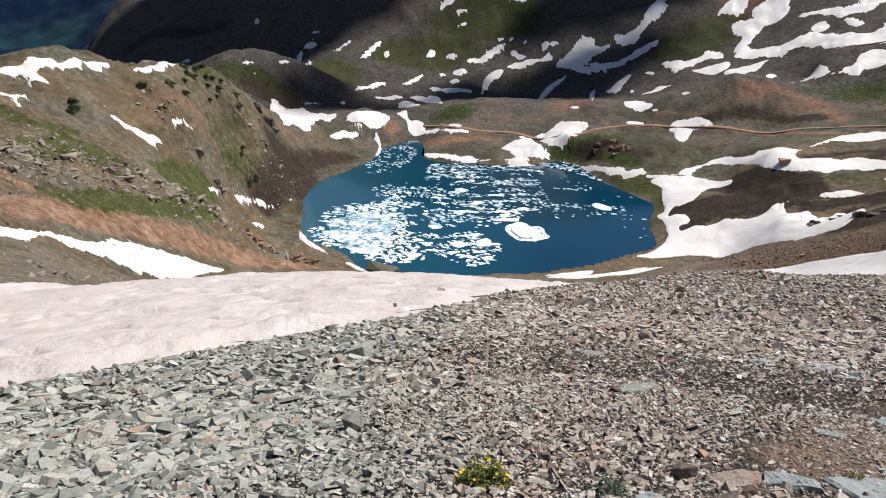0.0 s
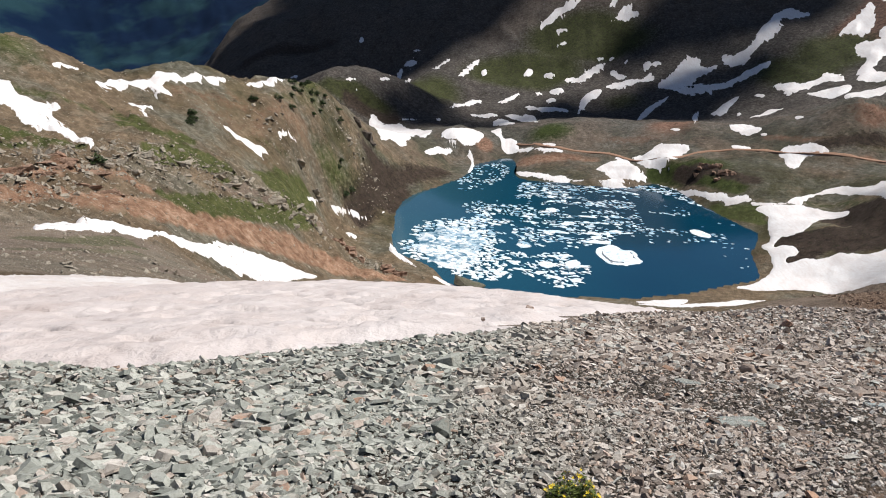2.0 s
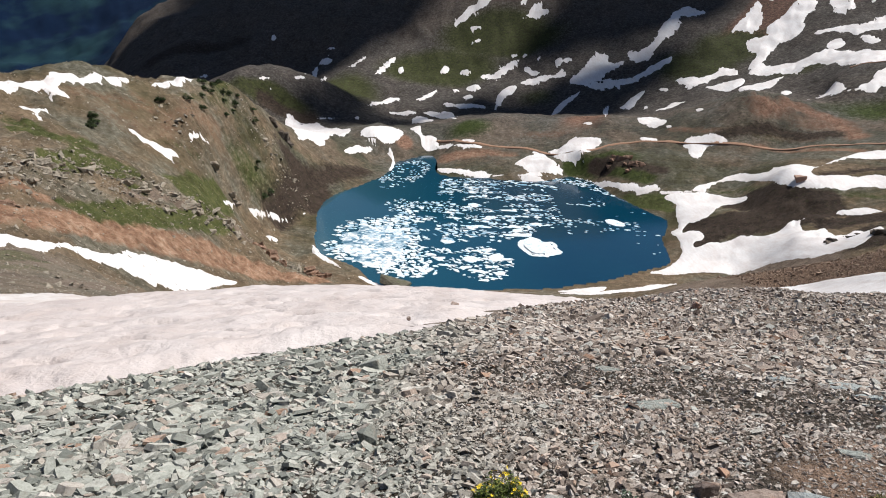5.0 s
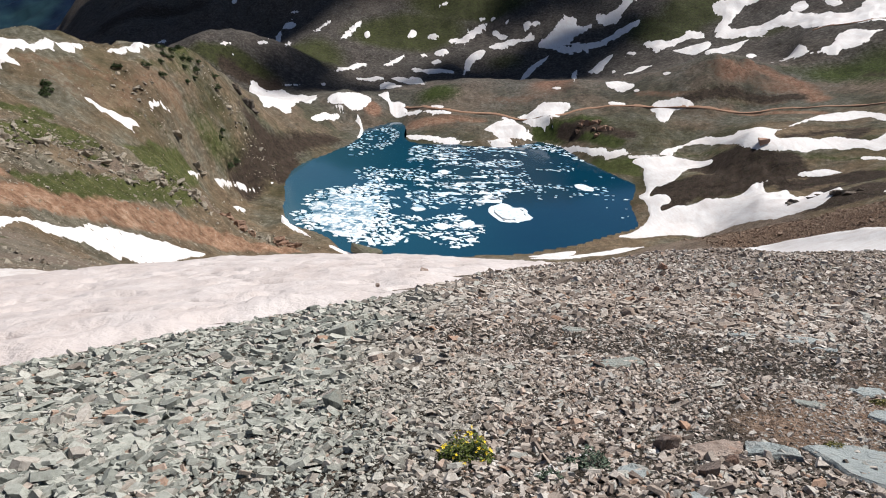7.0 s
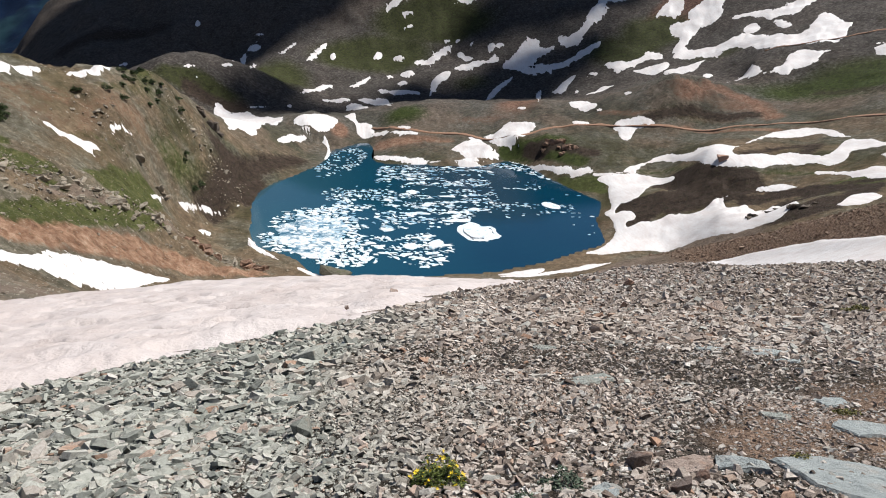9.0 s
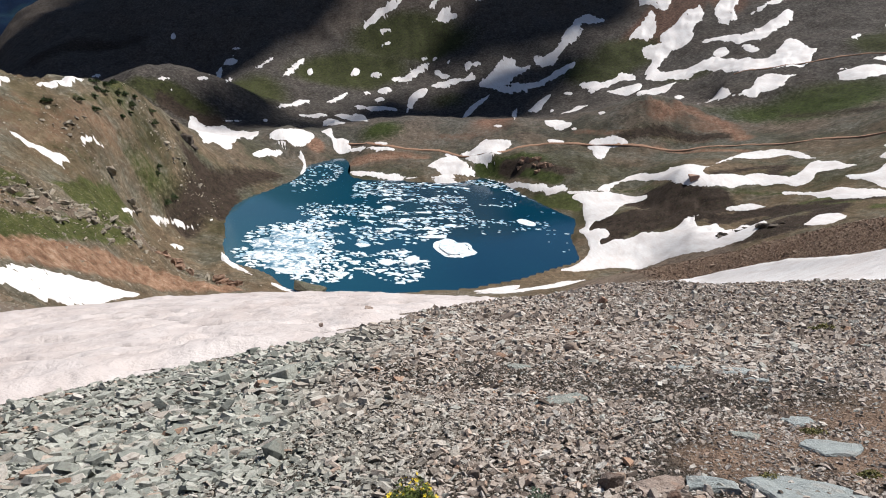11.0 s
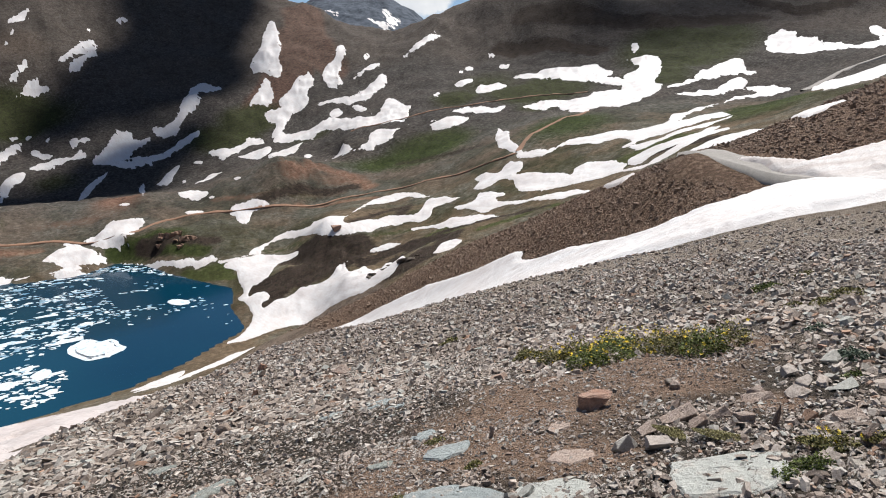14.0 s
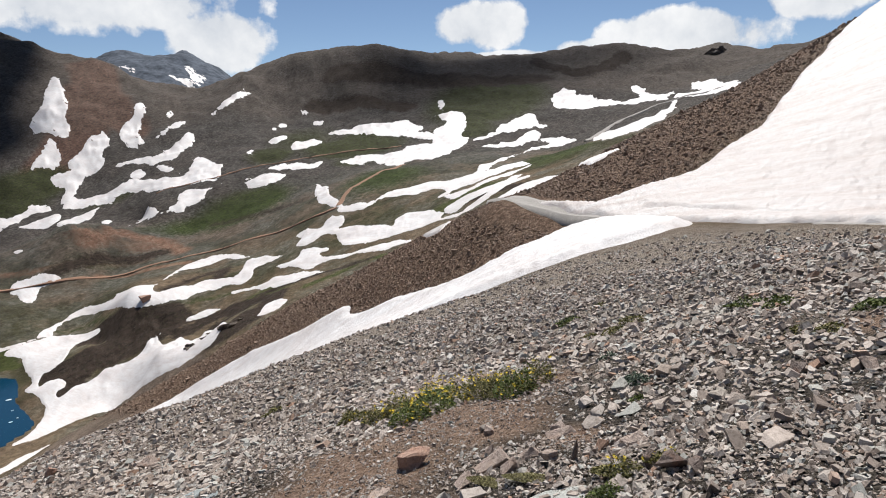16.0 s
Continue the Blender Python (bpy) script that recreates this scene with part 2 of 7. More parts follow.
GROUND, WATER = ground_material(), water_material()
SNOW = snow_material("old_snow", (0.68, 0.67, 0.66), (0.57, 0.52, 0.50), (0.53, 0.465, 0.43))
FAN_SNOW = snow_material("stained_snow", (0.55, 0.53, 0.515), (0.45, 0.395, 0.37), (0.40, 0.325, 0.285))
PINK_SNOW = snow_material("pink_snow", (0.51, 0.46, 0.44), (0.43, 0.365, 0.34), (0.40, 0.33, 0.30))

# ---- terrain ----
# -- terrain function: heights run smoothly between break lines (crests, hollows, feet of slopes), the eye stands near the origin
LINES = []


def brk(*pts):
    LINES.append(np.array(pts, float))


brk((-21.8, 16, -10.1), (-21, 18.6, -10.8), (-20.1, 20.3, -11.4), (-18.9, 22.1, -11.9), (-17.7, 24.3, -12.7), (-9.9, 29.4, -14), (-4.6, 31.7, -15), (0.5, 31, -14.8), (4, 28.7, -14.1), (7, 25, -12.4))  # crest of the near snow
brk((9.3, 23.2, -11), (12.2, 21.8, -10.2), (13.3, 22.5, -10.8), (20.7, 23.3, -11.1), (31.8, 15.7, -8.4), (38.3, 13, -7.7), (44.4, 10, -6.6))  # crest of the near scree
brk((-27.9, 19.5, -15.5), (-24.7, 24.7, -15.6), (-21.7, 28.8, -16), (-21, 36.4, -19.6), (-28.5, 63.9, -34.9), (-27.8, 85.6, -46.9), (-11.1, 79.2, -42.2), (2.8, 80, -42.5), (16.6, 78.3, -41.6), (25.7, 70.5, -37.4), (25.8, 48.6, -25.1), (30.8, 39.4, -19.7), (32.2, 27, -13.3), (34.6, 20, -10.6))  # hollow behind the snow crest
brk((-46, 184, -93.5), (-19.9, 189, -94.3), (13.3, 190, -94.3), (46, 184, -91))  # slope down to the near shore
brk((-33, 26.1, -14.9), (-33.6, 30, -16.6), (-33.7, 39.7, -20.7), (-34.2, 51.7, -25.9))  # low snow strip
brk((-74.6, 69.7, -28.3), (-75.3, 80.2, -31.3), (-75, 98.8, -39.4), (-76.2, 117, -51.3), (-80.3, 159, -75.7))  # top of the grey patch
brk((-93.2, 87.8, -33.5), (-93, 99.3, -37.9), (-90.9, 112, -42), (-89.3, 128, -50), (-88.2, 150, -62.4), (-82.9, 173, -76.8), (-73.2, 210, -99.2))  # snow in the gully
brk((-132, 130, -32.9), (-131, 146, -35.6), (-128, 164, -38.9), (-119, 192, -49.2), (-111, 217, -61.4), (-97.7, 243, -81.6), (-87.7, 255, -100), (-68.9, 263, -114.8))  # rim of the rock spur
brk((-159, 159, -30), (-148, 179, -36.7), (-135, 205, -41.4), (-124, 235, -54.9), (-116, 266, -71), (-111, 309, -99.2), (-100, 335, -116.3))  # hollow behind the spur
brk((-157, 292, -33.6), (-146, 311, -39.5), (-135, 336, -41.8), (-129, 364, -51))  # brow of the left hill
brk((-182, 202, -21.9), (-164, 234, -33.8), (-145, 265, -42.7), (-128, 300, -53.3), (-117, 332, -77.4), (-102, 385, -103.7))  # face of the left hill
brk((-230, 242, -11.8), (-222, 257, -15.4), (-207, 282, -30.8), (-185, 309, -30.1), (-175, 326, -35.7), (-163, 348, -41.6), (-150, 369, -44.6), (-140, 396, -53.3))  # back of the left hill
brk((-213, 226, -7.3), (-205, 239, -11.5), (-199, 251, -18.9), (-192, 262, -25.7), (-181, 276, -25.4), (-171, 288, -24.4), (-163, 304, -29.5), (-152, 324, -34.8), (-145, 338, -35.6), (-139, 349, -37.9), (-132, 369, -44.5), (-126, 411, -64.7), (-115, 440, -87.1), (-99.4, 465, -97.8), (-81.5, 488, -109.1), (-63.7, 511, -123.2))  # crest of the left hill
brk((-286, 307, -36.7), (-252, 373, -63.2), (-197, 404, -67.3), (-181, 498, -88.7), (-145, 541, -104.8))  # hollow behind the left hill
brk((-207, 606, -63.3), (-180, 635, -61.2), (-152, 663, -72.2), (-121, 690, -90.2))  # green hill
brk((-177, 573, -98.1), (-122, 628, -106.2), (-55.4, 658, -118.7), (10.5, 690, -112.7), (104, 692, -113.4), (164, 686, -105.9), (221, 675, -101.4))  # shaded valley floor
brk((-68.5, 526, -103.9), (-41.3, 543, -111), (-11.8, 560, -110.9))  # gulch knoll
brk((-22.6, 580, -104.9), (8.8, 580, -100.9), (45.3, 578, -97.6), (85.6, 569, -98.7), (133, 554, -92.9), (177, 536, -91.1))  # hump behind the lake
brk((7.4, 480, -116), (38.4, 478, -114.9), (75.9, 464, -112.4))  # shelf of the lake
brk((-1.6, 520, -112.6), (40.9, 513, -111.8), (80.2, 494, -110.8), (134, 477, -102.4), (168, 460, -100.7), (212, 447, -95.6), (234, 448, -95.6), (282, 395, -82), (304, 352, -68.6), (319, 310, -52.3), (348, 317, -41.5), (393, 325, -31.7))  # track behind the lake
brk((92.1, 461, -106.5), (116, 455, -102.4), (130, 431, -104.6), (152, 413, -105.4))  # knoll at the far shore
brk((188, 528, -84.9), (230, 511, -66.8), (248, 502, -67), (279, 497, -75.4), (320, 484, -75.1))  # red knob
brk((198, 609, -96.8), (260, 585, -82), (320, 554, -71.8))  # behind the red knob
brk((124, 322, -117.3), (154, 331, -107.2), (186, 320, -95.1), (195, 321, -92.2), (188, 348, -87.9))  # dark rise by the lake
brk((114, 277, -118.6), (139, 272, -113.3), (153, 264, -98.8), (178, 260, -96.2), (156, 368, -113.7), (180, 385, -107.7))  # snow basin by the lake
brk((64, 35.7, -8.4), (73, 49.7, -14), (81.2, 65.4, -20.2), (89.7, 85.9, -29.5), (97.2, 112, -40.9), (102, 142, -56.4), (100, 173, -74.3), (95.7, 200, -90.3), (76.4, 238, -113.3))  # crest under the road
brk((107, 239, -117.7), (120, 208, -98.4), (132, 169, -76.1), (134, 134, -54.5), (126, 98.5, -35.5), (121, 70, -23.4))  # behind that crest
brk((169, 236, -83.7), (197, 227, -75.7), (223, 215, -68.5), (253, 205, -59.3), (281, 193, -48.2), (311, 182, -32), (367, 160, -18.7), (393, 148, -10.2))  # slope with snow bands
brk((324, 552, -60.8), (417, 486, -38.8), (493, 408, -27.5), (567, 339, -8.3), (590, 250, -15.8), (680, 170, 24.6), (750, 129, 45.6))  # upper snow bands
brk((247, 761, -65.3), (326, 753, -53.4), (431, 733, -20.2), (552, 646, 6.2), (711, 466, 24.2), (804, 358, 39.4), (924, 224, 52.3))  # foot of the far ridge
brk((-363, 824, -108.7), (-205, 825, -100), (-154, 785, -89.5), (-57.2, 778, -102.3), (-15.3, 760, -108.7), (61.2, 768, -102.6), (149, 771, -91.5))  # foot of the dark mountain
brk((-433, 957, -67.2), (-147, 939, -44.9), (90.7, 895, -58.2), (7, 1000, 17.7), (161, 946, 3.1), (233, 1075, 78.5), (387, 1009, 54.6), (449, 894, 34.8), (616, 788, 58.5), (635, 707, 33.8), (756, 593, 56.6), (883, 469, 72.3), (979, 323, 77))  # face of the dark mountain
brk((484, 1206, 177), (537, 1140, 142.8), (584, 1105, 135.6), (601, 1085, 122.3), (619, 1051, 100.6), (657, 980, 83.3), (690, 933, 87.8), (710, 905, 98.4), (746, 823, 120.9), (793, 763, 135.5), (855, 692, 141.6), (954, 643, 134.9), (1060, 563, 142.5), (1104, 471, 143.6), (1140, 378, 146.5), (1248, 286, 132.8), (1267, 246, 145.1), (1267, 185, 139.6), (1246, 104, 133.9), (1230, 39.1, 135.1))  # far ridge
brk((327, 1310, 238), (171, 1390, 272.1), (0, 1450, 255.7), (-202, 1436, 178), (-386, 1346, 97.9), (-506, 1252, 28.3), (-579, 1186, -27.7), (-593, 1134, -67.1), (-612, 1090, -113.8))  # ridge beyond the view
brk((374, 1761, 157.5), (656, 1623, 91.7), (798, 1501, 59.4), (999, 1375, 29.7), (1131, 1131, 69.9), (1311, 918, 83.9), (1541, 718, 89.1), (1690, 453, 91.7), (1694, 148, 59.4), (0, 1850, 161.9), (-374, 1761, 62.9))  # behind the far ridge
brk((1308, 2700, 279.8), (1419, 2643, 321.6), (1478, 2611, 364.5), (1539, 2575, 330.5), (1593, 2543, 309.1), (1645, 2509, 338.6), (1697, 2474, 377.6), (1735, 2448, 331.6), (1789, 2409, 299.3), (1851, 2361, 241.9), (1932, 2295, 182.8))  # distant peak
brk((1109, 2015, 174.3), (1250, 1931, 149.2), (1395, 1829, 149.8))  # foot of the distant peak
brk((1831, 3443, 68.1), (2507, 2988, 68.1))  # behind the distant peak
brk((-536, 450, -110.9), (-514, 613, -133.9), (-559, 829, -158.4), (-670, 1114, -171.1), (-1061, 1061, -210.8), (-1058, 1456, -205.1), (-927, 1543, -189.2))  # distant valley
brk((-2130, 1491, 45.4), (-1838, 1838, 22.7), (-1539, 1970, -109.2), (-1416, 2181, -45.4), (-1268, 2384, 70.7), (-1098, 2467, 94.3), (-3118, 1800, 315), (-2546, 2546, 315), (-1800, 3118, 315))  # distant forest mountain
brk((79.7, 46.7, -11.3), (86.7, 46.6, -10.6), (93.5, 46.6, -10.7), (108, 49.6, -10.1))  # gap behind the road bend
brk((74.6, 35, -7.9), (83.5, 34.9, -6.3), (101, 32.7, -2.4), (119, 28.4, 2.5), (139, 21.6, 8.1), (155, 12.6, 15.9), (160, 5.1, 20.3), (166, -1.1, 24.7), (162, -28.7, 47.3), (150, -69.7, 60.1))  # hill over the road
brk((141, 75.1, -22.5), (176, 71.2, -16.6), (213, 56.9, -5.8), (238, 33.4, 6.3), (260, 0, 18.2), (270, -72.5, 49.4))  # behind that hill
brk((67.8, 35.2, -8), (63.2, 28.9, -8.2), (58.5, 21.9, -8.3), (53.2, 12.1, -7), (48.4, 4.3, -6.3), (45.6, -1.3, -5.7), (43.5, -11.6, -4.9))  # foot of that hill
brk((63.3, 35.2, -8.2), (59.6, 24.7, -9), (53.9, 17, -7.9), (46.1, 6.7, -6.5), (41.6, -1.3, -5.5), (38.6, -10.4, -4.9))  # outer edge of the road
brk((48.8, 13.1, -7.5), (45.6, 16.5, -8.5), (46.5, 24.2, -11.2), (53.9, 38.7, -17.3), (63.6, 61.2, -27.6), (77.2, 98.5, -45.6), (83.8, 136, -63.7))  # snow tongue
brk((30.6, -25.7, 4.2), (13.7, -37.6, 8.5), (-13.7, -37.6, 8.5), (-34.6, -20, 2.8), (-39.4, 6.9, -8.5), (123, -103, 52), (54.7, -150, 58.2), (-54.7, -150, 52), (-139, -80, 34), (-197, 34.7, -7), (-193, 51.8, -28.1), (766, -643, 286.7), (342, -940, 286.7), (-342, -940, 249.3), (-866, -500, 194.4), (-996, 87.2, 105.1), (-940, 342, 0), (940, -342, 176.3), (2200, -3811, 385), (-1505, -4135, 385), (-4135, -1505, 385), (-3811, 2200, 230.6), (-1505, 4135, 230.6), (1505, 4135, 153.7), (3811, 2200, 153.7), (4333, -764, 230.6))  # behind the viewer

SHORE = [(-80, 332), (-75, 308), (-67, 293), (-57, 286), (-46, 275), (-37, 260), (-27, 258), (-14, 256), (-1, 255), (14, 254), (33, 255), (46, 256), (57, 260), (68, 264), (82, 271), (94, 278), (106, 286), (110, 300), (113, 317), (118, 330), (126, 350), (122, 363), (112, 391), (103, 422), (99, 439), (85, 454), (62, 442), (46, 443), (25, 449), (9, 450), (-8, 456), (-15, 470), (-15, 501), (-21, 525), (-30, 522), (-45, 503), (-51, 472), (-58, 446), (-71, 426), (-83, 405), (-87, 378)]

LAKE_Z = -120.0
LINES.append(np.array([(x, y, LAKE_Z) for x, y in SHORE + SHORE[:1]]))
brk((10, 300, -128), (10, 350, -130), (40, 400, -128), (-20, 420, -127))  # lake bed


def spline(pts, n, closed=True):
    """A smooth line through the points."""
    P = np.array(pts, float)
    k = len(P)
    out = []
    for i in range(k if closed else k - 1):
        if closed:
            a, b, c, d = P[(i - 1) % k], P[i], P[(i + 1) % k], P[(i + 2) % k]
        else:
            a, b, c, d = P[max(i - 1, 0)], P[i], P[i + 1], P[min(i + 2, k - 1)]
        for t in np.linspace(0, 1, n, endpoint=False):
            out.append(0.5 * ((2 * b) + (c - a) * t + (2 * a - 5 * b + 4 * c - d) * t * t + (3 * b - a - 3 * c + d) * t ** 3))
    return np.array(out)


def signed(x, y, poly):
    """Distance to a closed outline, positive inside."""
    best = np.full(x.shape, 1e18)
    inside = np.zeros(x.shape, bool)
    k = len(poly)
    for i in range(k):
        (ax, ay), (bx, by) = poly[i], poly[(i + 1) % k]
        ex, ey = bx - ax, by - ay
        t = np.clip(((x - ax) * ex + (y - ay) * ey) / (ex * ex + ey * ey + 1e-12), 0, 1)
        best = np.minimum(best, (x - ax - t * ex) ** 2 + (y - ay - t * ey) ** 2)
        if ay != by:
            inside ^= ((ay > y) != (by > y)) & (x < ex * (y - ay) / (by - ay) + ax)
    return np.where(inside, 1, -1) * np.sqrt(best)


GRID = np.random.RandomState(5).rand(256, 256)


def value_noise(x, y):
    xi, yi = np.floor(x).astype(int), np.floor(y).astype(int)
    u, v = x - xi, y - yi
    u, v = u * u * u * (u * (u * 6 - 15) + 10), v * v * v * (v * (v * 6 - 15) + 10)
    g = lambda a, b: GRID[a & 255, b & 255]
    return (g(xi, yi) * (1 - u) + g(xi + 1, yi) * u) * (1 - v) + (g(xi, yi + 1) * (1 - u) + g(xi + 1, yi + 1) * u) * v - 0.5


def fbm(x, y, size, octaves=5, gain=0.5):
    total, amp = 0, 1.0
    for o in range(octaves):
        f = 2.0 ** o / size
        total = total + amp * value_noise(x * f * 0.8 + y * f * 0.6 + 17.3 * o, -x * f * 0.6 + y * f * 0.8 + 9.1 * o)
        amp *= gain
    return total


# rock outcrops: x, y, radius
CRAGS = [(-120, 119, 13), (-123, 136, 13), (-126, 152, 13), (-125, 165, 12), (-122, 179, 12), (-118, 191, 12), (-111, 203, 10), (-106, 219, 10), (-95, 237, 9), (-87, 253, 8), (-73, 259, 8), (-111, 370, 14), (-112, 414, 14), (-129, 292, 10), (236, 491, 24), (251, 488, 20), (119, 447, 14), (170, 264, 12), (179, 308, 16)
]


def near_plane(x, y):
    return -1.5 - 0.36 * y - 0.0023 * y * np.abs(y) - 0.05 * np.maximum(x, 0) + 0.07 * np.minimum(x, 0)


def uv(x, y):
    return 1.9 * np.arctan2(x, y), np.log(np.hypot(x, y) + 1.0)


def build_interpolant():
    cs = []
    for P in LINES:
        for i in range(len(P)):
            cs.append(P[i])
            if i + 1 < len(P):
                n = int(np.hypot(*(P[i + 1] - P[i])[:2]) / (0.09 * np.hypot(*P[i][:2])))
                for k in range(1, min(n, 3) + 1):
                    t = k / (min(n, 3) + 1)
                    a0, a1 = math.atan2(P[i][0], P[i][1]), math.atan2(P[i + 1][0], P[i + 1][1])
                    d0, d1 = math.hypot(*P[i][:2]), math.hypot(*P[i + 1][:2])
                    if abs(a1 - a0) < 1:
                        a, d = a0 + (a1 - a0) * t, d0 * (d1 / d0) ** t
                        s = P[i][2] / d0 * (1 - t) + P[i + 1][2] / d1 * t
                        cs.append((d * math.sin(a), d * math.cos(a), s * d))
    for a in range(-80, 115, 12):
        for d in (3.0, 7.0, 13.0):
            x, y = d * math.sin(radians(a)), d * math.cos(radians(a))
            cs.append((x, y, float(near_plane(np.array(x), np.array(y)))))
    C = np.array(cs)
    u, v = uv(C[:, 0], C[:, 1])
    d = np.hypot(C[:, 0], C[:, 1])
    T = (C[:, 2] - near_plane(C[:, 0], C[:, 1]) * np.exp(-d / 30)) / d
    back = np.abs(u) > 1.9 * 1.7
    u = np.concatenate([u, u[back] - np.sign(u[back]) * 1.9 * 2 * np.pi])
    v, T = np.concatenate([v, v[back]]), np.concatenate([T, T[back]])
    n = len(u)
    A = np.zeros((n + 3, n + 3))
    A[:n, :n] = ((u[:, None] - u) ** 2 + (v[:, None] - v) ** 2) ** 0.75
    A[:n, :n] += np.eye(n) * 1e-4
    A[:n, n:] = np.stack([np.ones(n), u, v], 1)
    A[n:, :n] = A[:n, n:].T
    w = np.linalg.solve(A, np.concatenate([T, np.zeros(3)]))
    return u.astype(np.float32), v.astype(np.float32), w.astype(np.float32)


CU, CV, CW = build_interpolant()
SHORE_LINE = spline(SHORE, 5)


def height(x, y, rough=1.0):
    x, y = np.asarray(x, float), np.asarray(y, float)
    shape = x.shape
    x, y = x.ravel(), y.ravel()
    z = np.empty(len(x))
    for s in range(0, len(x), 20000):
        X, Y = x[s:s + 20000], y[s:s + 20000]
        u, v = uv(X, Y)
        u, v = u.astype(np.float32), v.astype(np.float32)
        r2 = (u[:, None] - CU) ** 2 + (v[:, None] - CV) ** 2
        r = np.sqrt(r2)
        T = (r * np.sqrt(r)) @ CW[:-3] + CW[-3] + CW[-2] * u + CW[-1] * v
        d = np.hypot(X, Y)
        z[s:s + 20000] = T * d + near_plane(X, Y) * np.exp(-d / 30)
    d = np.hypot(x, y)
    amp = np.clip(d - 60, 0, 2600) * 0.0055 * rough
    n1 = fbm(x, y, 45, 6, 0.58) * np.clip(amp, 0, 6.5) + np.abs(fbm(x, y, 24, 5, 0.6)) * np.clip(amp, 0, 4.5) * 0.9
    n2 = (0.25 - np.abs(fbm(x, y, 170, 5, 0.5))) * np.clip((d - 650) / 350, 0, 1) * 22 * rough
    n3 = fbm(x, y, 3.0, 4, 0.55) * 0.10 * np.clip(d / 6, 0.3, 1) * rough
    crag = np.zeros(len(x))
    for cx, cy, r in CRAGS:
        crag = np.maximum(crag, np.exp(-((x - cx) ** 2 + (y - cy) ** 2) / (r * r)))
    n4 = crag * np.where(x > 200, 1.7, 1.0) * (np.abs(fbm(x, y, 11, 5, 0.6)) * 6.5 - 0.8)
    n5 = (fbm(x, y, 330, 6, 0.62)) * 24 * np.clip((d - 1900) / 500, 0, 1) * rough
    bear = np.degrees(np.arctan2(x, y))
    n6 = np.abs(fbm(x, y, 13, 5, 0.62)) * 4.2 * np.clip((d - 200) / 40, 0, 1) * np.clip((440 - d) / 60, 0, 1) * np.clip((-10 - bear) / 6, 0, 1) * rough - np.clip((d - 200) / 40, 0, 1) * np.clip((440 - d) / 60, 0, 1) * np.clip((-10 - bear) / 6, 0, 1) * rough
    n7 = (np.abs(fbm(x, y, 7, 5, 0.62)) - 0.2) * 3.0 * np.clip((d - 105) / 25, 0, 1) * np.clip((250 - d) / 40, 0, 1) * np.clip((-22 - bear) / 6, 0, 1) * rough
    z = z + n1 + n2 + n3 + n4 + n5 + n6 + n7
    m = np.hypot(x - 25, y - 370) < 230
    sd = signed(x[m], y[m], SHORE_LINE)
    zm = z[m]
    zm = np.where(sd > 0, np.minimum(zm, LAKE_Z - 0.10 * sd - 0.2), np.clip(zm, LAKE_Z + 0.2 + np.clip(-sd, 0, 25) * 0.12, LAKE_Z + 0.5 + np.maximum(-sd, 0) * 0.75 + np.maximum(-sd - 9, 0) ** 2 * 0.25))
    z[m] = zm
    return z.reshape(shape)
# -- end of terrain function


AZ = np.radians(np.concatenate([np.linspace(-74, 114, 760), np.linspace(114, 286, 70)[1:-1]]))
RING = np.concatenate([[0.0002, 0.25, 0.6], np.exp(np.linspace(0, math.log(30), 76))[:-1], np.exp(np.linspace(math.log(30), math.log(4600), 410))])


def polar_mesh(name, AZ, RING, Z):
    na, nr = len(AZ), len(RING)
    X, Y = np.sin(AZ)[:, None] * RING, np.cos(AZ)[:, None] * RING
    V = np.stack([X, Y, Z], 2).reshape(-1, 3)
    i, j = np.meshgrid(np.arange(na), np.arange(nr - 1), indexing="ij")
    a, b = i * nr + j, ((i + 1) % na) * nr + j
    Q = np.stack([a, a + 1, b + 1, b], 2).reshape(-1, 4)[:, ::-1]
    me = bpy.data.meshes.new(name)
    me.vertices.add(len(V))
    me.vertices.foreach_set("co", V.ravel().astype(np.float32))
    me.loops.add(Q.size)
    me.loops.foreach_set("vertex_index", Q.ravel().astype(np.int32))
    me.polygons.add(len(Q))
    me.polygons.foreach_set("loop_start", np.arange(0, Q.size, 4, dtype=np.int32))
    me.polygons.foreach_set("use_smooth", np.ones(len(Q), bool))
    me.update(calc_edges=True)
    return me


GX, GY = np.sin(AZ)[:, None] * RING, np.cos(AZ)[:, None] * RING
GZ = height(GX, GY)
me = polar_mesh("ground", AZ, RING, GZ)


def ground_z(x, y):
    """Height of the ground sheet under plan points."""
    x, y = np.asarray(x, float), np.asarray(y, float)
    a = np.arctan2(x, y)
    a = np.where(a < AZ[0], a + 2 * np.pi, a)
    i = np.clip(np.interp(a, AZ, np.arange(len(AZ))), 0, len(AZ) - 1.001)
    j = np.clip(np.interp(np.hypot(x, y), RING, np.arange(len(RING))), 0, len(RING) - 1.001)
    i0, j0 = i.astype(int), j.astype(int)
    u, v = i - i0, j - j0
    return (GZ[i0, j0] * (1 - u) + GZ[i0 + 1, j0] * u) * (1 - v) + (GZ[i0, j0 + 1] * (1 - u) + GZ[i0 + 1, j0 + 1] * u) * v


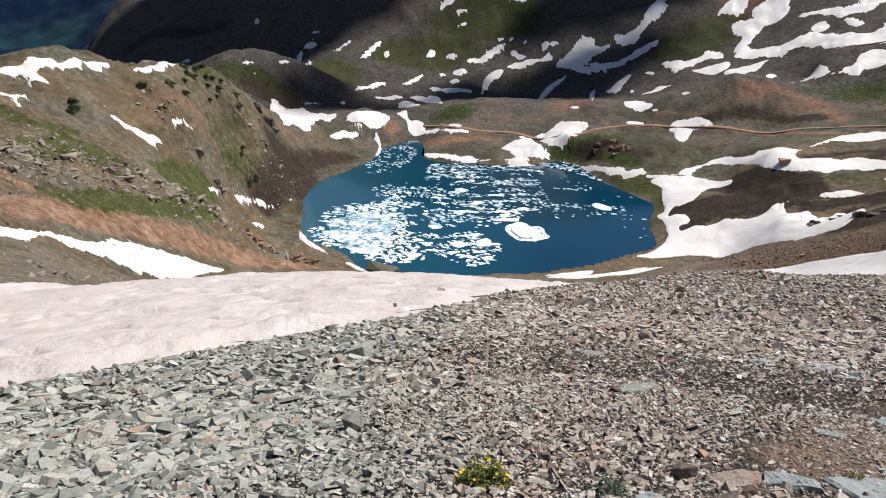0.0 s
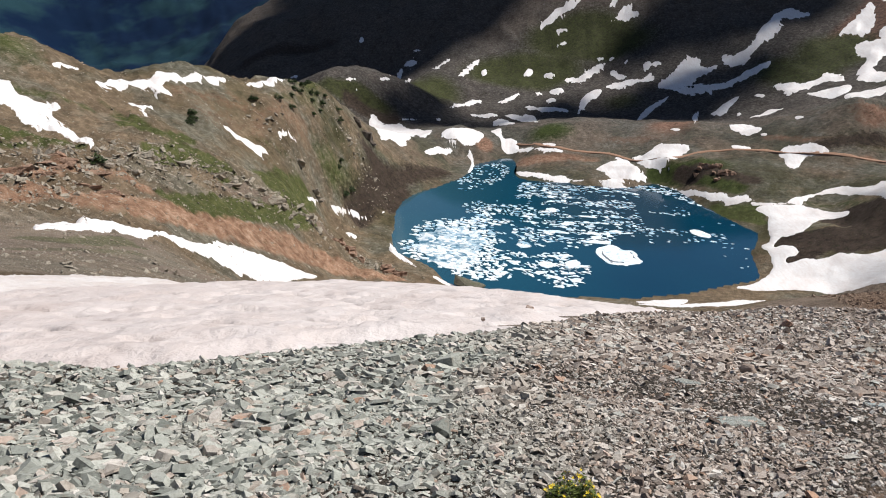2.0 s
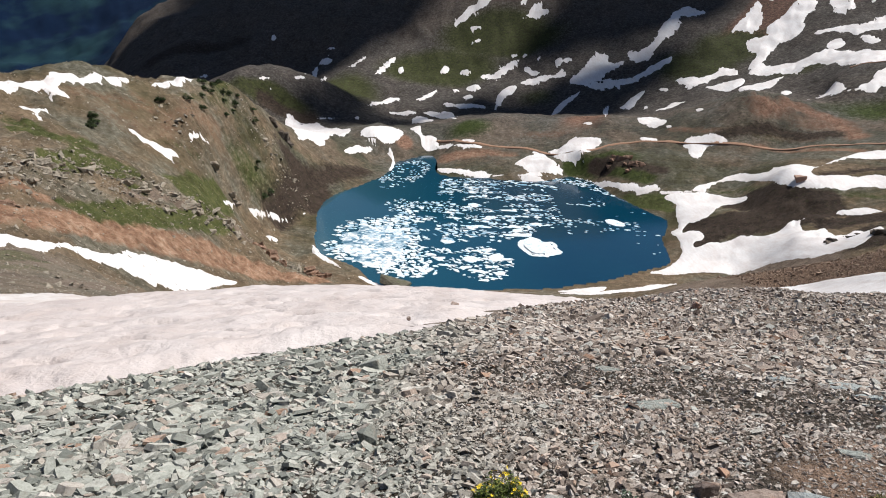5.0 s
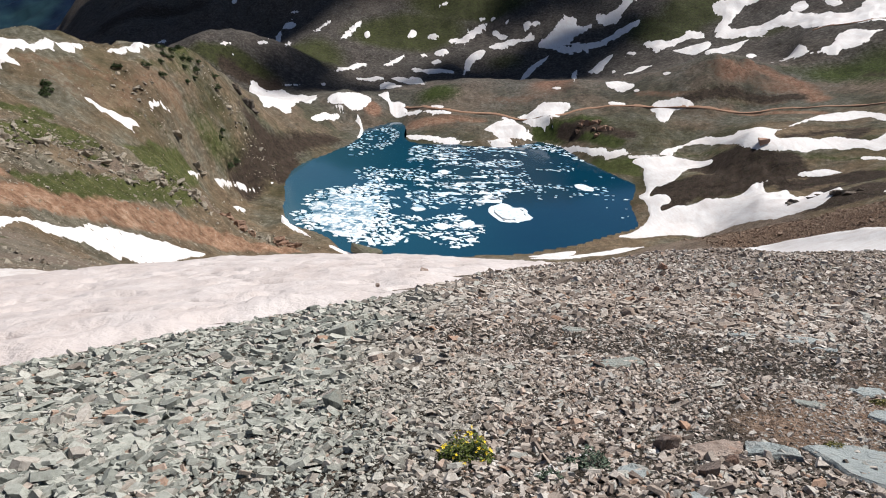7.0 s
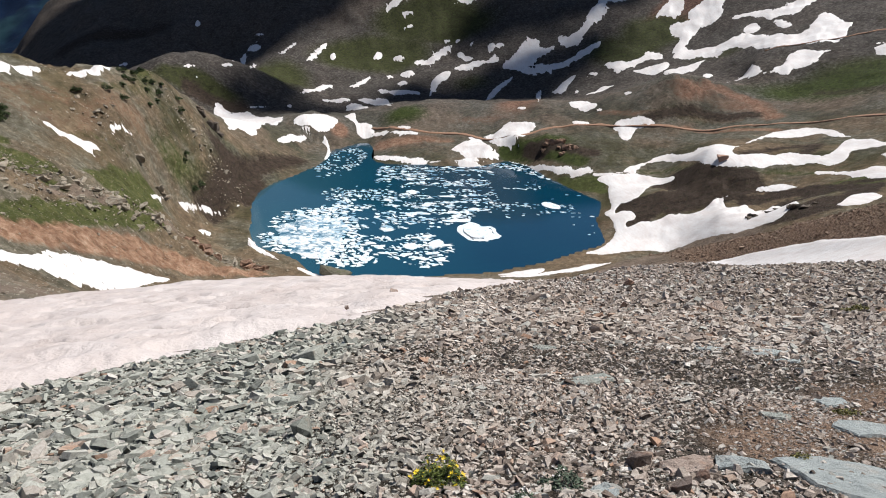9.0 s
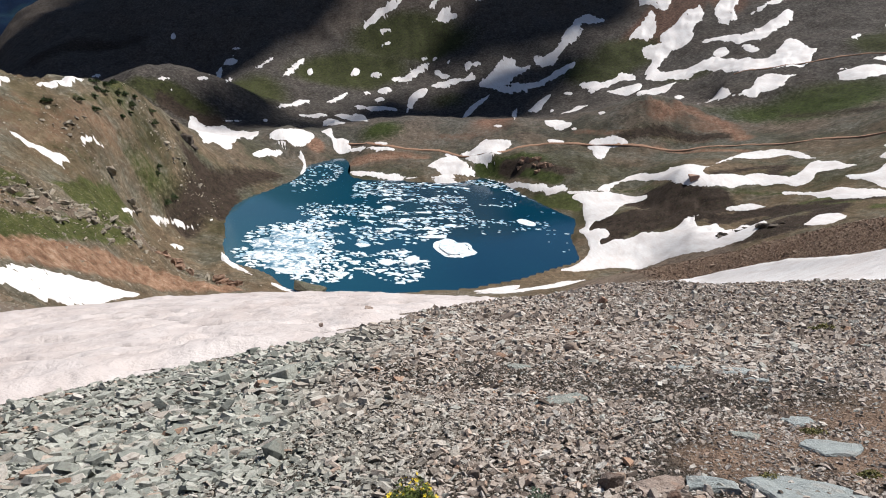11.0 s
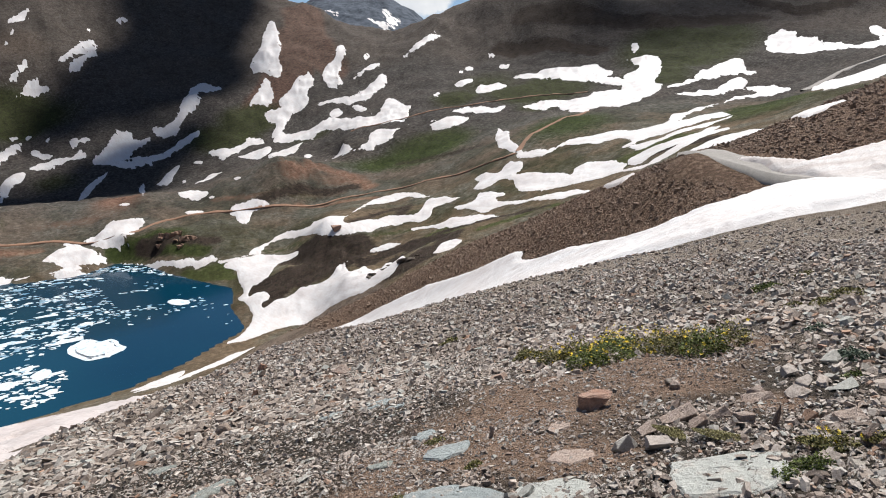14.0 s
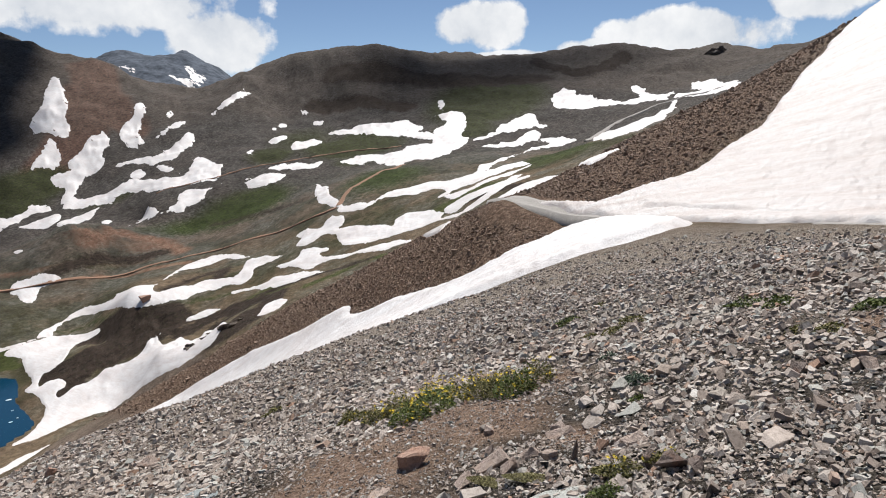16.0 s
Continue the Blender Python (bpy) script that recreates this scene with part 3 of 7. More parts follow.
ground = tagged(new("ground", me), "brown and green alpine slopes with scree and grass", "ground", kind="structure")
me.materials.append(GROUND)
cover = np.zeros((GX.size, 4), np.float32)
TALUS_AREAS = [np.array([(64, 35.7), (73, 49.7), (81.2, 65.4), (89.7, 85.9), (97.3, 111.8), (102, 142.4), (100.2, 173.2), (95.7, 200.4), (82.8, 142.8), (81.5, 114.1), (75.9, 88), (73.9, 67.8), (66.1, 52.4), (57.4, 37.2), (53.5, 28), (55.9, 23.1)]),
               np.array([(67.8, 35.2), (64.1, 29.3), (62.6, 22.3), (67.5, 20.3), (78.4, 18.3), (89.2, 15.3), (109.6, 14.2), (125.1, 11.3), (135.2, 9.8), (150.4, 6.5), (162.5, 5.2), (158, 12.9), (140.9, 21.9), (121.1, 28.9), (103.2, 33.4), (85.3, 35.7), (76.4, 35.9)])]
TALUS_MASK = np.zeros(GX.size)
for P in TALUS_AREAS:
    m = np.nonzero(((GX > P[:, 0].min() - 9) & (GX < P[:, 0].max() + 9) & (GY > P[:, 1].min() - 9) & (GY < P[:, 1].max() + 9)).ravel())[0]
    TALUS_MASK[m] = np.maximum(TALUS_MASK[m], np.clip(1.3 + signed(GX.ravel()[m], GY.ravel()[m], P) / 6, 0, 1))
BEARING, D0 = np.degrees(np.arctan2(GX, GY)).ravel(), np.hypot(GX, GY).ravel()
GRAVELLY = np.maximum(np.clip((50 - D0) / 14, 0, 1), 0.3 * np.exp(-((BEARING + 42) / 17) ** 2) * (D0 > 60) * np.clip((150 - D0) / 25, 0, 1))
COVER2 = np.zeros(GX.size, np.float32)


def tint(channel, amount, x, y, rx, ry):
    """Lays one kind of ground cover over a stretch of the plan, long across or along the line from the origin."""
    d = math.hypot(x, y)
    ux, uy = x / d, y / d
    along, across = (GX - x) * ux + (GY - y) * uy, (GX - x) * uy - (GY - y) * ux
    g = amount * np.exp(-((across / rx) ** 2 + (along / ry) ** 2))
    cover[:, channel] = np.maximum(cover[:, channel], g.ravel().astype(np.float32))


def strip(channel, amount, width, *pts):
    """Lays one kind of ground cover, channel 4 a darkening, along a plan line."""
    P = np.array(pts, float)
    lo, hi = P.min(0) - 3 * width, P.max(0) + 3 * width
    m = np.nonzero(((GX > lo[0]) & (GX < hi[0]) & (GY > lo[1]) & (GY < hi[1])).ravel())[0]
    x, y = GX.ravel()[m], GY.ravel()[m]
    best = np.full(len(m), 1e18)
    for (ax, ay), (bx, by) in zip(P, P[1:]):
        ex, ey = bx - ax, by - ay
        t = np.clip(((x - ax) * ex + (y - ay) * ey) / (ex * ex + ey * ey), 0, 1)
        best = np.minimum(best, (x - ax - t * ex) ** 2 + (y - ay - t * ey) ** 2)
    g = (amount * np.exp(-best / width ** 2)).astype(np.float32)
    if channel == 4:
        COVER2[m] = np.maximum(COVER2[m], g)
    else:
        cover[m, channel] = np.maximum(cover[m, channel], g)


strip(1, 1.05, 6.2, (-111, 106), (-109, 118), (-104, 130), (-101, 147), (-96, 165), (-92, 186), (-86, 210), (-75, 231), (-60, 248))
strip(1, 0.75, 4.1, (-119, 125), (-119, 139), (-116, 151), (-110, 156))
strip(0, 1, 3.6, (-106, 160), (-104, 182), (-101, 204), (-96, 231))
strip(0, 0.95, 4.5, (-127, 188), (-123, 197), (-118, 206), (-112, 206))
strip(0, 0.85, 4.5, (-147, 204), (-136, 207), (-133, 220))
strip(0, 0.9, 3.5, (-145, 144), (-148, 159), (-137, 160))
strip(0, 1, 6.5, (-112, 239), (-107, 250), (-103, 245))
strip(2, 0.9, 2.4, (-128, 165), (-123, 179), (-121, 194), (-117, 203))
strip(2, 0.9, 2.6, (-109, 197), (-108, 211), (-102, 220), (-97, 236))
strip(2, 0.8, 2.9, (-95, 248), (-89, 253), (-84, 270))
strip(1, 0.45, 9.6, (-150, 293), (-134, 288), (-130, 272))
strip(0, 0.6, 13, (-115, 326), (-106, 348), (-98, 367))
strip(2, 0.95, 3, (-56, 51), (-56, 63), (-50, 70), (-56, 96))
strip(0, 0.8, 1.1, (-67, 69), (-65, 77), (-67, 93))
strip(0, 0.6, 5, (-178, 192), (-171, 198), (-161, 204))
strip(0, 0.5, 4.9, (-140, 310), (-133, 331), (-129, 353))
strip(0, 0.5, 3.7, (-134, 257), (-128, 272), (-121, 286))
strip(0, 0.5, 3.3, (-164, 217), (-147, 211), (-143, 224))
strip(1, 0.5, 5.3, (-161, 263), (-146, 280), (-132, 298), (-126, 326))
strip(1, 0.4, 4.7, (-127, 236), (-119, 262), (-110, 277))
strip(4, 1.2, 9, (128, 306), (137, 312), (150, 316), (164, 315), (176, 309), (187, 302))
strip(4, 1.2, 10, (153, 309), (165, 304), (178, 300), (182, 319), (173, 331), (168, 352))
strip(4, 1.0, 7, (179, 284), (191, 284), (201, 276), (201, 256), (202, 238), (182, 222), (162, 222))
strip(4, 1.2, 6, (158, 226), (166, 224), (181, 229))
strip(0, 0.55, 6, (164, 388), (178, 374), (177, 339), (190, 319), (207, 308), (220, 290))
strip(0, 0.8, 5, (208, 222), (219, 214), (235, 210), (240, 195))
strip(0, 0.9, 8, (86, 461), (103, 452), (121, 425), (130, 410))
strip(4, 0.9, 7, (103, 452), (110, 440), (119, 442))
strip(0, 0.9, 5, (114, 396), (122, 379), (132, 366))
strip(4, 0.6, 8, (204, 336), (231, 342), (247, 338), (224, 319))
strip(0, 0.75, 4, (-70, 90), (-64, 74), (-66, 69))
strip(0, 0.55, 3, (-61, 82), (-58, 70), (-58, 58))
strip(0, 1.0, 4.2, (-125, 178), (-121, 183), (-128, 209), (-121, 212), (-117, 217))
strip(0, 1.0, 4.5, (-105, 161), (-102, 178), (-100, 197), (-97, 219), (-94, 240))
strip(0, 1.0, 5.5, (-112, 240), (-112, 262), (-112, 284), (-102, 236))
strip(0, 0.7, 4.5, (-153, 210), (-146, 211), (-137, 207), (-133, 212))
strip(0, 0.7, 3.5, (-143, 137), (-139, 144), (-139, 155), (-134, 164))
# shade of the slope turned from the sun, painted along the lake bank
strip(4, 0.66, 12, (-102, 330), (-100, 360), (-99, 395), (-86, 430), (-70, 455))
strip(2, 0.9, 7, (-62, 62), (-66, 78), (-72, 95))
strip(4, 1, 10.8, (135, 324), (155, 320), (178, 320), (189, 312))
strip(4, 1, 6.1, (158, 250), (187, 267), (193, 255))
strip(4, 0.8, 8.3, (162, 350), (176, 331))
strip(4, 0.7, 8.6, (111, 448), (126, 432), (141, 417))
strip(4, 0.7, 8.5, (198, 466), (238, 464), (269, 441))
# same lake bank, darkened further
strip(4, 0.8, 14.5, (-104, 393), (-94, 399), (-94, 368))
strip(4, 0.7, 13.6, (-182, 595), (-159, 592), (-140, 605))
# two dark bands across the far ridge
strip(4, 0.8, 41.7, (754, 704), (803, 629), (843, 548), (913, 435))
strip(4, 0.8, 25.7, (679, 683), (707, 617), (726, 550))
strip(4, 0.7, 6.5, (292, 191), (295, 172), (294, 145))
strip(4, 0.6, 6.1, (209, 260), (222, 230), (237, 206))
strip(4, 0.5, 10.3, (327, 458), (342, 412), (356, 385))
strip(4, 0.6, 42.6, (-444, 939), (-400, 968), (-329, 977))
strip(1, 1, 32.4, (548, 1041), (473, 932), (394, 841), (343, 789))
strip(1, 0.9, 34.9, (541, 1060), (501, 936), (469, 841))
strip(1, 0.8, 20.8, (380, 840), (326, 779), (290, 750))
strip(4, 1.1, 16.4, (999, 475), (975, 409), (1005, 362), (1078, 353))
strip(1, 0.62, 14.8, (233, 483), (266, 496), (281, 468), (276, 429))
strip(1, 0.65, 6.7, (219, 446), (242, 422), (256, 391))
strip(1, 1.25, 35, (554, 1057), (487, 931), (401, 828), (331, 770))
strip(1, 0.55, 7, (171, 497), (200, 471), (234, 457), (258, 442))
strip(1, 0.6, 8.2, (-10, 510), (30, 495), (47, 496))
tint(0, 0.9, -179, 605, 52, 19)
tint(0, 0.6, -138, 364, 14, 30)
tint(0, 0.7, 12, 560, 31, 34)
tint(0, 0.7, 109, 451, 42, 21)
tint(0, 0.9, 125, 382, 22, 12)
tint(0, 1, -22, 857, 94, 58)
tint(0, 0.8, -133, 762, 56, 96)
tint(0, 0.9, 72, 904, 99, 42)
tint(0, 0.8, 276, 745, 65, 52)
tint(0, 0.6, 96, 751, 41, 38)
tint(0, 0.5, 161, 364, 22, 26)
tint(0, 1, 55, 924, 93, 46)
tint(0, 0.5, 302, 495, 63, 31)
tint(0, 0.85, 357, 455, 58, 58)
tint(0, 0.9, 542, 489, 80, 64)
tint(0, 1, 768, 444, 89, 143)
tint(0, 0.8, 266, 753, 36, 42)
tint(0, 0.5, 226, 461, 61, 15)
tint(0, 0.8, 304, 193, 39, 20)
tint(0, 0.8, 208, 254, 27, 21)
tint(0, 0.9, 404, 177, 36, 60)
tint(0, 0.6, 548, 578, 73, 118)
tint(0, 0.7, 492, 443, 36, 41)
tint(0, 0.7, 389, 319, 55, 87)
tint(0, 0.8, 626, 392, 54, 92)
tint(0, 0.8, 815, 433, 84, 129)
tint(0, 0.9, 320, 768, 53, 56)
tint(0, 0.8, 480, 557, 40, 53)
tint(0, 0.8, 99, 25, 6, 7)
tint(0, 0.8, 530, 500, 53, 67)
tint(0, 0.6, 346, 652, 61, 32)
tint(0, 0.7, 322, 475, 52, 35)
tint(0, 0.6, -199, 220, 16, 30)
tint(0, 0.95, 762, 453, 89, 143)
tint(0, 0.8, 569, 503, 42, 66)
tint(1, 0.9, -45, 538, 10, 18)
tint(1, 0.5, 81, 534, 59, 18)
tint(1, 1.1, 469, 933, 43, 87)
tint(1, 0.9, 343, 789, 24, 57)
tint(1, 0.8, 296, 754, 18, 29)
tint(1, 0.62, 241, 490, 30, 17)
tint(1, 0.55, 270, 463, 39, 19)
tint(1, 0.7, 117, 574, 32, 60)
tint(1, 0.7, 9, 500, 50, 15)
tint(1, 1.1, 479, 936, 29, 69)
tint(1, 0.8, 471, 812, 26, 61)
tint(1, 0.4, 256, 247, 19, 12)
tint(1, 0.42, -139, 262, 43, 36)
tint(1, 0.36, -136, 190, 30, 26)
tint(1, 0.45, -130, 314, 25, 20)
tint(1, 0.4, -104, 327, 19, 34)
tint(1, 0.34, -157, 179, 22, 30)
tint(2, 1.2, 87, 100, 14, 23)
tint(2, 1.2, 72, 58, 8, 14)
tint(2, 1.2, 59, 34, 6, 5)
tint(2, 1.2, 84, 27, 7, 12)
tint(2, 1.1, 95, 15, 9, 14)
tint(2, 1.2, 70, 50, 11, 17)
tint(2, 1, 115, 11, 6, 11)
tint(2, 1.2, 139, 240, 20, 34)
tint(2, 1, 78, 168, 20, 32)
tint(2, 0.5, 977, 377, 153, 112)
tint(2, 0.4, 803, 629, 149, 80)
tint(2, 0.6, 108, 1017, 93, 54)
tint(2, 0.5, -414, 958, 86, 142)
# all ground takes the dark cover increasingly from 420 m outward
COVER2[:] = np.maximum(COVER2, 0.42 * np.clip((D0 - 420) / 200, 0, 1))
cover[:, 2] = np.maximum(cover[:, 2], 0.45 * np.clip((D0 - 750) / 200, 0, 1))
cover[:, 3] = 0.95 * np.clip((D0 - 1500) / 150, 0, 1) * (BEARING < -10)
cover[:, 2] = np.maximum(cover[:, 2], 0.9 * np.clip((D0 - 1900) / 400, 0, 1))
# half of that haze blue over everything past 1900 m
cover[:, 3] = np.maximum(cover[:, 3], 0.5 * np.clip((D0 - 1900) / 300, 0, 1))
for sx, sy, sr in ((4.2, 3.3, 1.0), (3.3, 2.9, 0.6), (5.8, 3.3, 1.1), (5.3, 2.5, 0.6), (7.0, 3.0, 0.7), (3.4, 2.2, 0.5), (2.35, 3.0, 0.4), (2.9, 3.4, 0.5), (5.0, 4.0, 0.7), (7.6, -0.6, 0.6), (4.9, 1.55, 0.3)):
    tint(1, 0.55, sx, sy, sr * 1.3, sr * 1.1)

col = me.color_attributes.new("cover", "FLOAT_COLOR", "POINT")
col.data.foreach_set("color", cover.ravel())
me.attributes.new("sward", "FLOAT", "POINT").data.foreach_set("value", (np.clip((D0 - 230) / 150, 0, 1) * np.clip((1900 - D0) / 300, 0, 1)).astype(np.float32))
# rock-and-haze mix grows with distance from 400 m
me.attributes.new("far_rock_haze", "FLOAT", "POINT").data.foreach_set("value", (0.85 * np.clip((D0 - 400) / 250, 0, 1)).astype(np.float32))
# gap shade is strongest where the near stones lie
me.attributes.new("gap_shade", "FLOAT", "POINT").data.foreach_set("value", (np.maximum(np.clip((11 - D0) / 5, 0, 1) * (0.3 + 0.7 * (D0 > 1.7) * (BEARING > -61) * (BEARING < 100)), 0.08 * (D0 < 50))).astype(np.float32))
me.attributes.new("near_turf", "FLOAT", "POINT").data.foreach_set("value", np.clip((460 - D0) / 100, 0, 1).astype(np.float32))
# same haze tint, past 2000 m on the right-hand side
me.attributes.new("peak_haze", "FLOAT", "POINT").data.foreach_set("value", (np.clip((D0 - 2000) / 300, 0, 1) * (BEARING > 0)).astype(np.float32))
me.attributes.new("dark_soil_shade", "FLOAT", "POINT").data.foreach_set("value", COVER2)
me.attributes.new("gravel_soil", "FLOAT", "POINT").data.foreach_set("value", GRAVELLY.astype(np.float32))
me.attributes.new("talus", "FLOAT", "POINT").data.foreach_set("value", TALUS_MASK.astype(np.float32))


def lake():
    P = spline(SHORE, 5)
    c = P.mean(0)
    P = c + (P - c) * 1.03
    bm = bmesh.new()
    bm.faces.new([bm.verts.new((x, y, LAKE_Z)) for x, y in P])
    bmesh.ops.triangulate(bm, faces=bm.faces[:])
    bmesh.ops.recalc_face_normals(bm, faces=bm.faces[:])
    me = bpy.data.meshes.new("water")
    bm.to_mesh(me)
    bm.free()
    me.materials.append(WATER)
    if me.polygons[0].normal.z < 0:
        me.flip_normals()
    return tagged(new("water", me), "deep blue alpine lake with drifting ice", "lake", kind="structure")


lake()


# ---- snow ----
def part(name, bm, material, parent=None, label=""):
    me = bpy.data.meshes.new(name)
    bm.to_mesh(me)
    bm.free()
    me.materials.append(material)
    ob = new(name, me)
    if parent is not None:
        ob.parent = parent
    return tagged(ob, label)


def np_mesh(name, V, F, smooth=True, material=None):
    """A mesh from arrays of corners and of faces with equally many corners."""
    me = bpy.data.meshes.new(name)
    n = F.shape[1]
    me.vertices.add(len(V))
    me.vertices.foreach_set("co", np.ascontiguousarray(V, np.float32).ravel())
    me.loops.add(F.size)
    me.loops.foreach_set("vertex_index", np.ascontiguousarray(F, np.int32).ravel())
    me.polygons.add(len(F))
    me.polygons.foreach_set("loop_start", np.arange(0, F.size, n, dtype=np.int32))
    me.polygons.foreach_set("use_smooth", np.full(len(F), smooth))
    me.update(calc_edges=True)
    if material:
        me.materials.append(material)
    return me


SNOWS = []


def snow_patch(thick, dist, *pts):
    P = spline(pts, 4)
    SNOWS.append((dist, P))
    a, d = np.arctan2(P[:, 0], P[:, 1]), np.hypot(P[:, 0], P[:, 1])
    w = 0.0025 * dist + 0.05 if dist > 90 else 2.0 * thick if thick not in (0.45, 0.12) else 0.5
    rim = 0.004 * dist if dist > 90 else 0.2
    m = 4 * w / dist
    a0, a1 = a.min() - m, a.max() + m
    l0, l1 = math.log(max(d.min() - 4 * w, 1.5)), math.log(d.max() + 4 * w)
    na, nr = int(np.clip((a1 - a0) / 0.0017, 14, 330)), int(np.clip((l1 - l0) / 0.0055, 14, 260))
    A, R = np.meshgrid(np.linspace(a0, a1, na), np.exp(np.linspace(l0, l1, nr)), indexing="ij")
    X, Y = np.sin(A) * R, np.cos(A) * R
    if dist > 105:
        U, W = A * dist, np.log(R / dist) * dist * 0.3
        sd = signed(U.ravel(), W.ravel(), np.column_stack([a * dist, np.log(d / dist) * dist * 0.3])).reshape(X.shape)
        sd = sd + fbm(U * 0.6, W * 1.6, 0.018 * dist, 6, 0.66) * (0.0046 if dist > 420 else 0.003) * dist * np.clip(np.ptp(a) / 0.1, 0.25, 1)
        w = 0.0014 * dist
        thick = 0.45 * thick
    else:
        sd = signed(X.ravel(), Y.ravel(), P).reshape(X.shape)
    if thick == 0.45:
        sd = sd + fbm(X, Y, 7, 4, 0.6) * 1.2
    if dist <= 105:
        sd = sd + fbm(X, Y, 0.02 * dist + 0.4, 6, 0.55) * rim * min(1, (P.max(0) - P.min(0)).max() / (0.05 * dist))
    lift = thick * np.clip(sd / w, -1, 1) + 0.5 * thick * np.clip(sd / (8 * w), 0, 1)
    lift += np.clip(sd / w, 0, 1) * (fbm(X, Y, 1.6, 5, 0.6) * (0.11 if dist < 100 else 0.0) + fbm(X, Y, 14, 3) * (0.1 if dist < 105 else 0.0))
    if dist < 100:
        lift -= np.clip(sd / w, 0, 1) * np.abs(fbm(X * 0.5 + Y * 0.25, Y * 1.2 - X * 0.3, 0.9, 3)) * 0.16
    if dist < 20:
        cups = fbm(X * 0.45 + Y * 0.1, Y * 1.1 - X * 0.2, 0.55, 3, 0.6)
        lift -= np.clip(sd / w, 0, 1) * np.clip(cups - 0.16, 0, 1) * 0.42
    Z = ground_z(X, Y) + lift
    i, j = np.meshgrid(np.arange(na - 1), np.arange(nr - 1), indexing="ij")
    q = np.stack([i * nr + j, (i + 1) * nr + j, (i + 1) * nr + j + 1, i * nr + j + 1], 2).reshape(-1, 4)
    keep = (sd.ravel()[q] > -1.3 * w).any(1)
    q = q[keep][:, ::-1]
    used, q = np.unique(q, return_inverse=True)
    q = q.reshape(-1, 4)[:, ::-1]
    V = np.stack([X.ravel(), Y.ravel(), Z.ravel()], 1)[used]
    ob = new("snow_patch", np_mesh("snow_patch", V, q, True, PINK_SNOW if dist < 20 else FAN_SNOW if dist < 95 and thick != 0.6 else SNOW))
    if dist < 90:
        lab = "pinkish old snowfield with sun cups on the scree slope"
    elif dist < 420:
        lab = "white melting snow patch on the brown hillside"
    else:
        lab = "white snow patch on the far mountainside"
    return tagged(ob, lab, "snow patch", "snow patches", "thing")


# snow lying on the slopes: outlines in plan
snow_patch(0.12, 11, (7.5, 27), (2.8, 15.8), (1.2, 12.4), (0.2, 10.4), (-0.8, 8.6), (-1.6, 8.1), (-2.3, 7.7), (-2.9, 7.2), (-3.4, 6.6), (-3.9, 6.1), (-4.3, 5.8), (-4.8, 5.6), (-5.3, 5.5), (-5.9, 5.6), (-6.6, 5.4), (-7.6, 5.5), (-24.6, 18.8), (-23.9, 21.3), (-23.4, 23.3), (-21.3, 26.5), (-20.6, 31.9), (-21.1, 43.1), (-19.8, 58.8), (-10.3, 71.3), (1, 62), (9, 41))
snow_patch(0.3, 52, (-39.2, 31.1), (-40.2, 36.1), (-40, 42.1), (-39.5, 50.4), (-37, 57.1), (-34.1, 47), (-32.5, 38.1), (-31, 31.3), (-30.7, 27.2), (-30.8, 24.1))
snow_patch(0.6, 62, (80.5, 146), (86.9, 138.3), (86.7, 126.8), (86, 113.4), (84.8, 105.4), (77.4, 83.9), (74.1, 73.1), (70.3, 65), (66.5, 61.5), (62.3, 53.9), (60.3, 48.4), (56.2, 41.1), (53.2, 35.5), (51.6, 30.9), (51.3, 27.5), (52.9, 25), (56.4, 23.6), (56.5, 19), (54, 14.5), (50.2, 10.4), (45.4, 10.1), (42.8, 12.2), (42.1, 14.3), (40.2, 16.5), (39.8, 19.8), (39, 25.1), (39.5, 31.2), (42.1, 40.3), (47.2, 54.7), (56, 78), (64, 100), (72, 125), (78, 143))
snow_patch(0.45, 70, (65.3, 31.3), (64.2, 27.3), (62.2, 22.1), (66.2, 18.1), (70.3, 14.6), (81.2, 10.9), (96, 8.9), (105.9, 8.0), (118.8, 6.4), (145, 1.9), (175.6, -1.1), (129.7, -15), (43.6, -6.4), (44.8, -1.4), (46.3, 2), (48.3, 6.2), (51, 11.9), (54, 16.4), (57.8, 21.2), (61.4, 25.8))
snow_patch(0.9, 68, (56, 17), (52.8, 11.8), (49.8, 6.8), (48, 2.8), (50, 2), (53, 6), (56, 10.8), (59.5, 16.5))
snow_patch(1.0, 1008, (485, 1049), (452, 1003), (424, 956), (403, 931), (386, 912), (381, 889), (390, 871), (395, 848), (408, 856), (416, 874), (428, 907), (446, 932), (467, 988), (484, 1029))
snow_patch(1.0, 886, (383, 857), (363, 833), (334, 806), (345, 804), (353, 787), (370, 806), (381, 838))
snow_patch(1.0, 845, (436, 822), (414, 823), (392, 799), (369, 786), (363, 766), (342, 773), (337, 750), (337, 730), (319, 712), (320, 693), (336, 714), (355, 736), (368, 745), (382, 741), (399, 759), (405, 775), (424, 790))
snow_patch(1.0, 921, (514, 873), (492, 850), (477, 836), (462, 828), (444, 805), (429, 759), (439, 751), (454, 754), (477, 753), (502, 763), (520, 773), (500, 774), (470, 765), (456, 763), (466, 795), (486, 821), (501, 833), (519, 863))
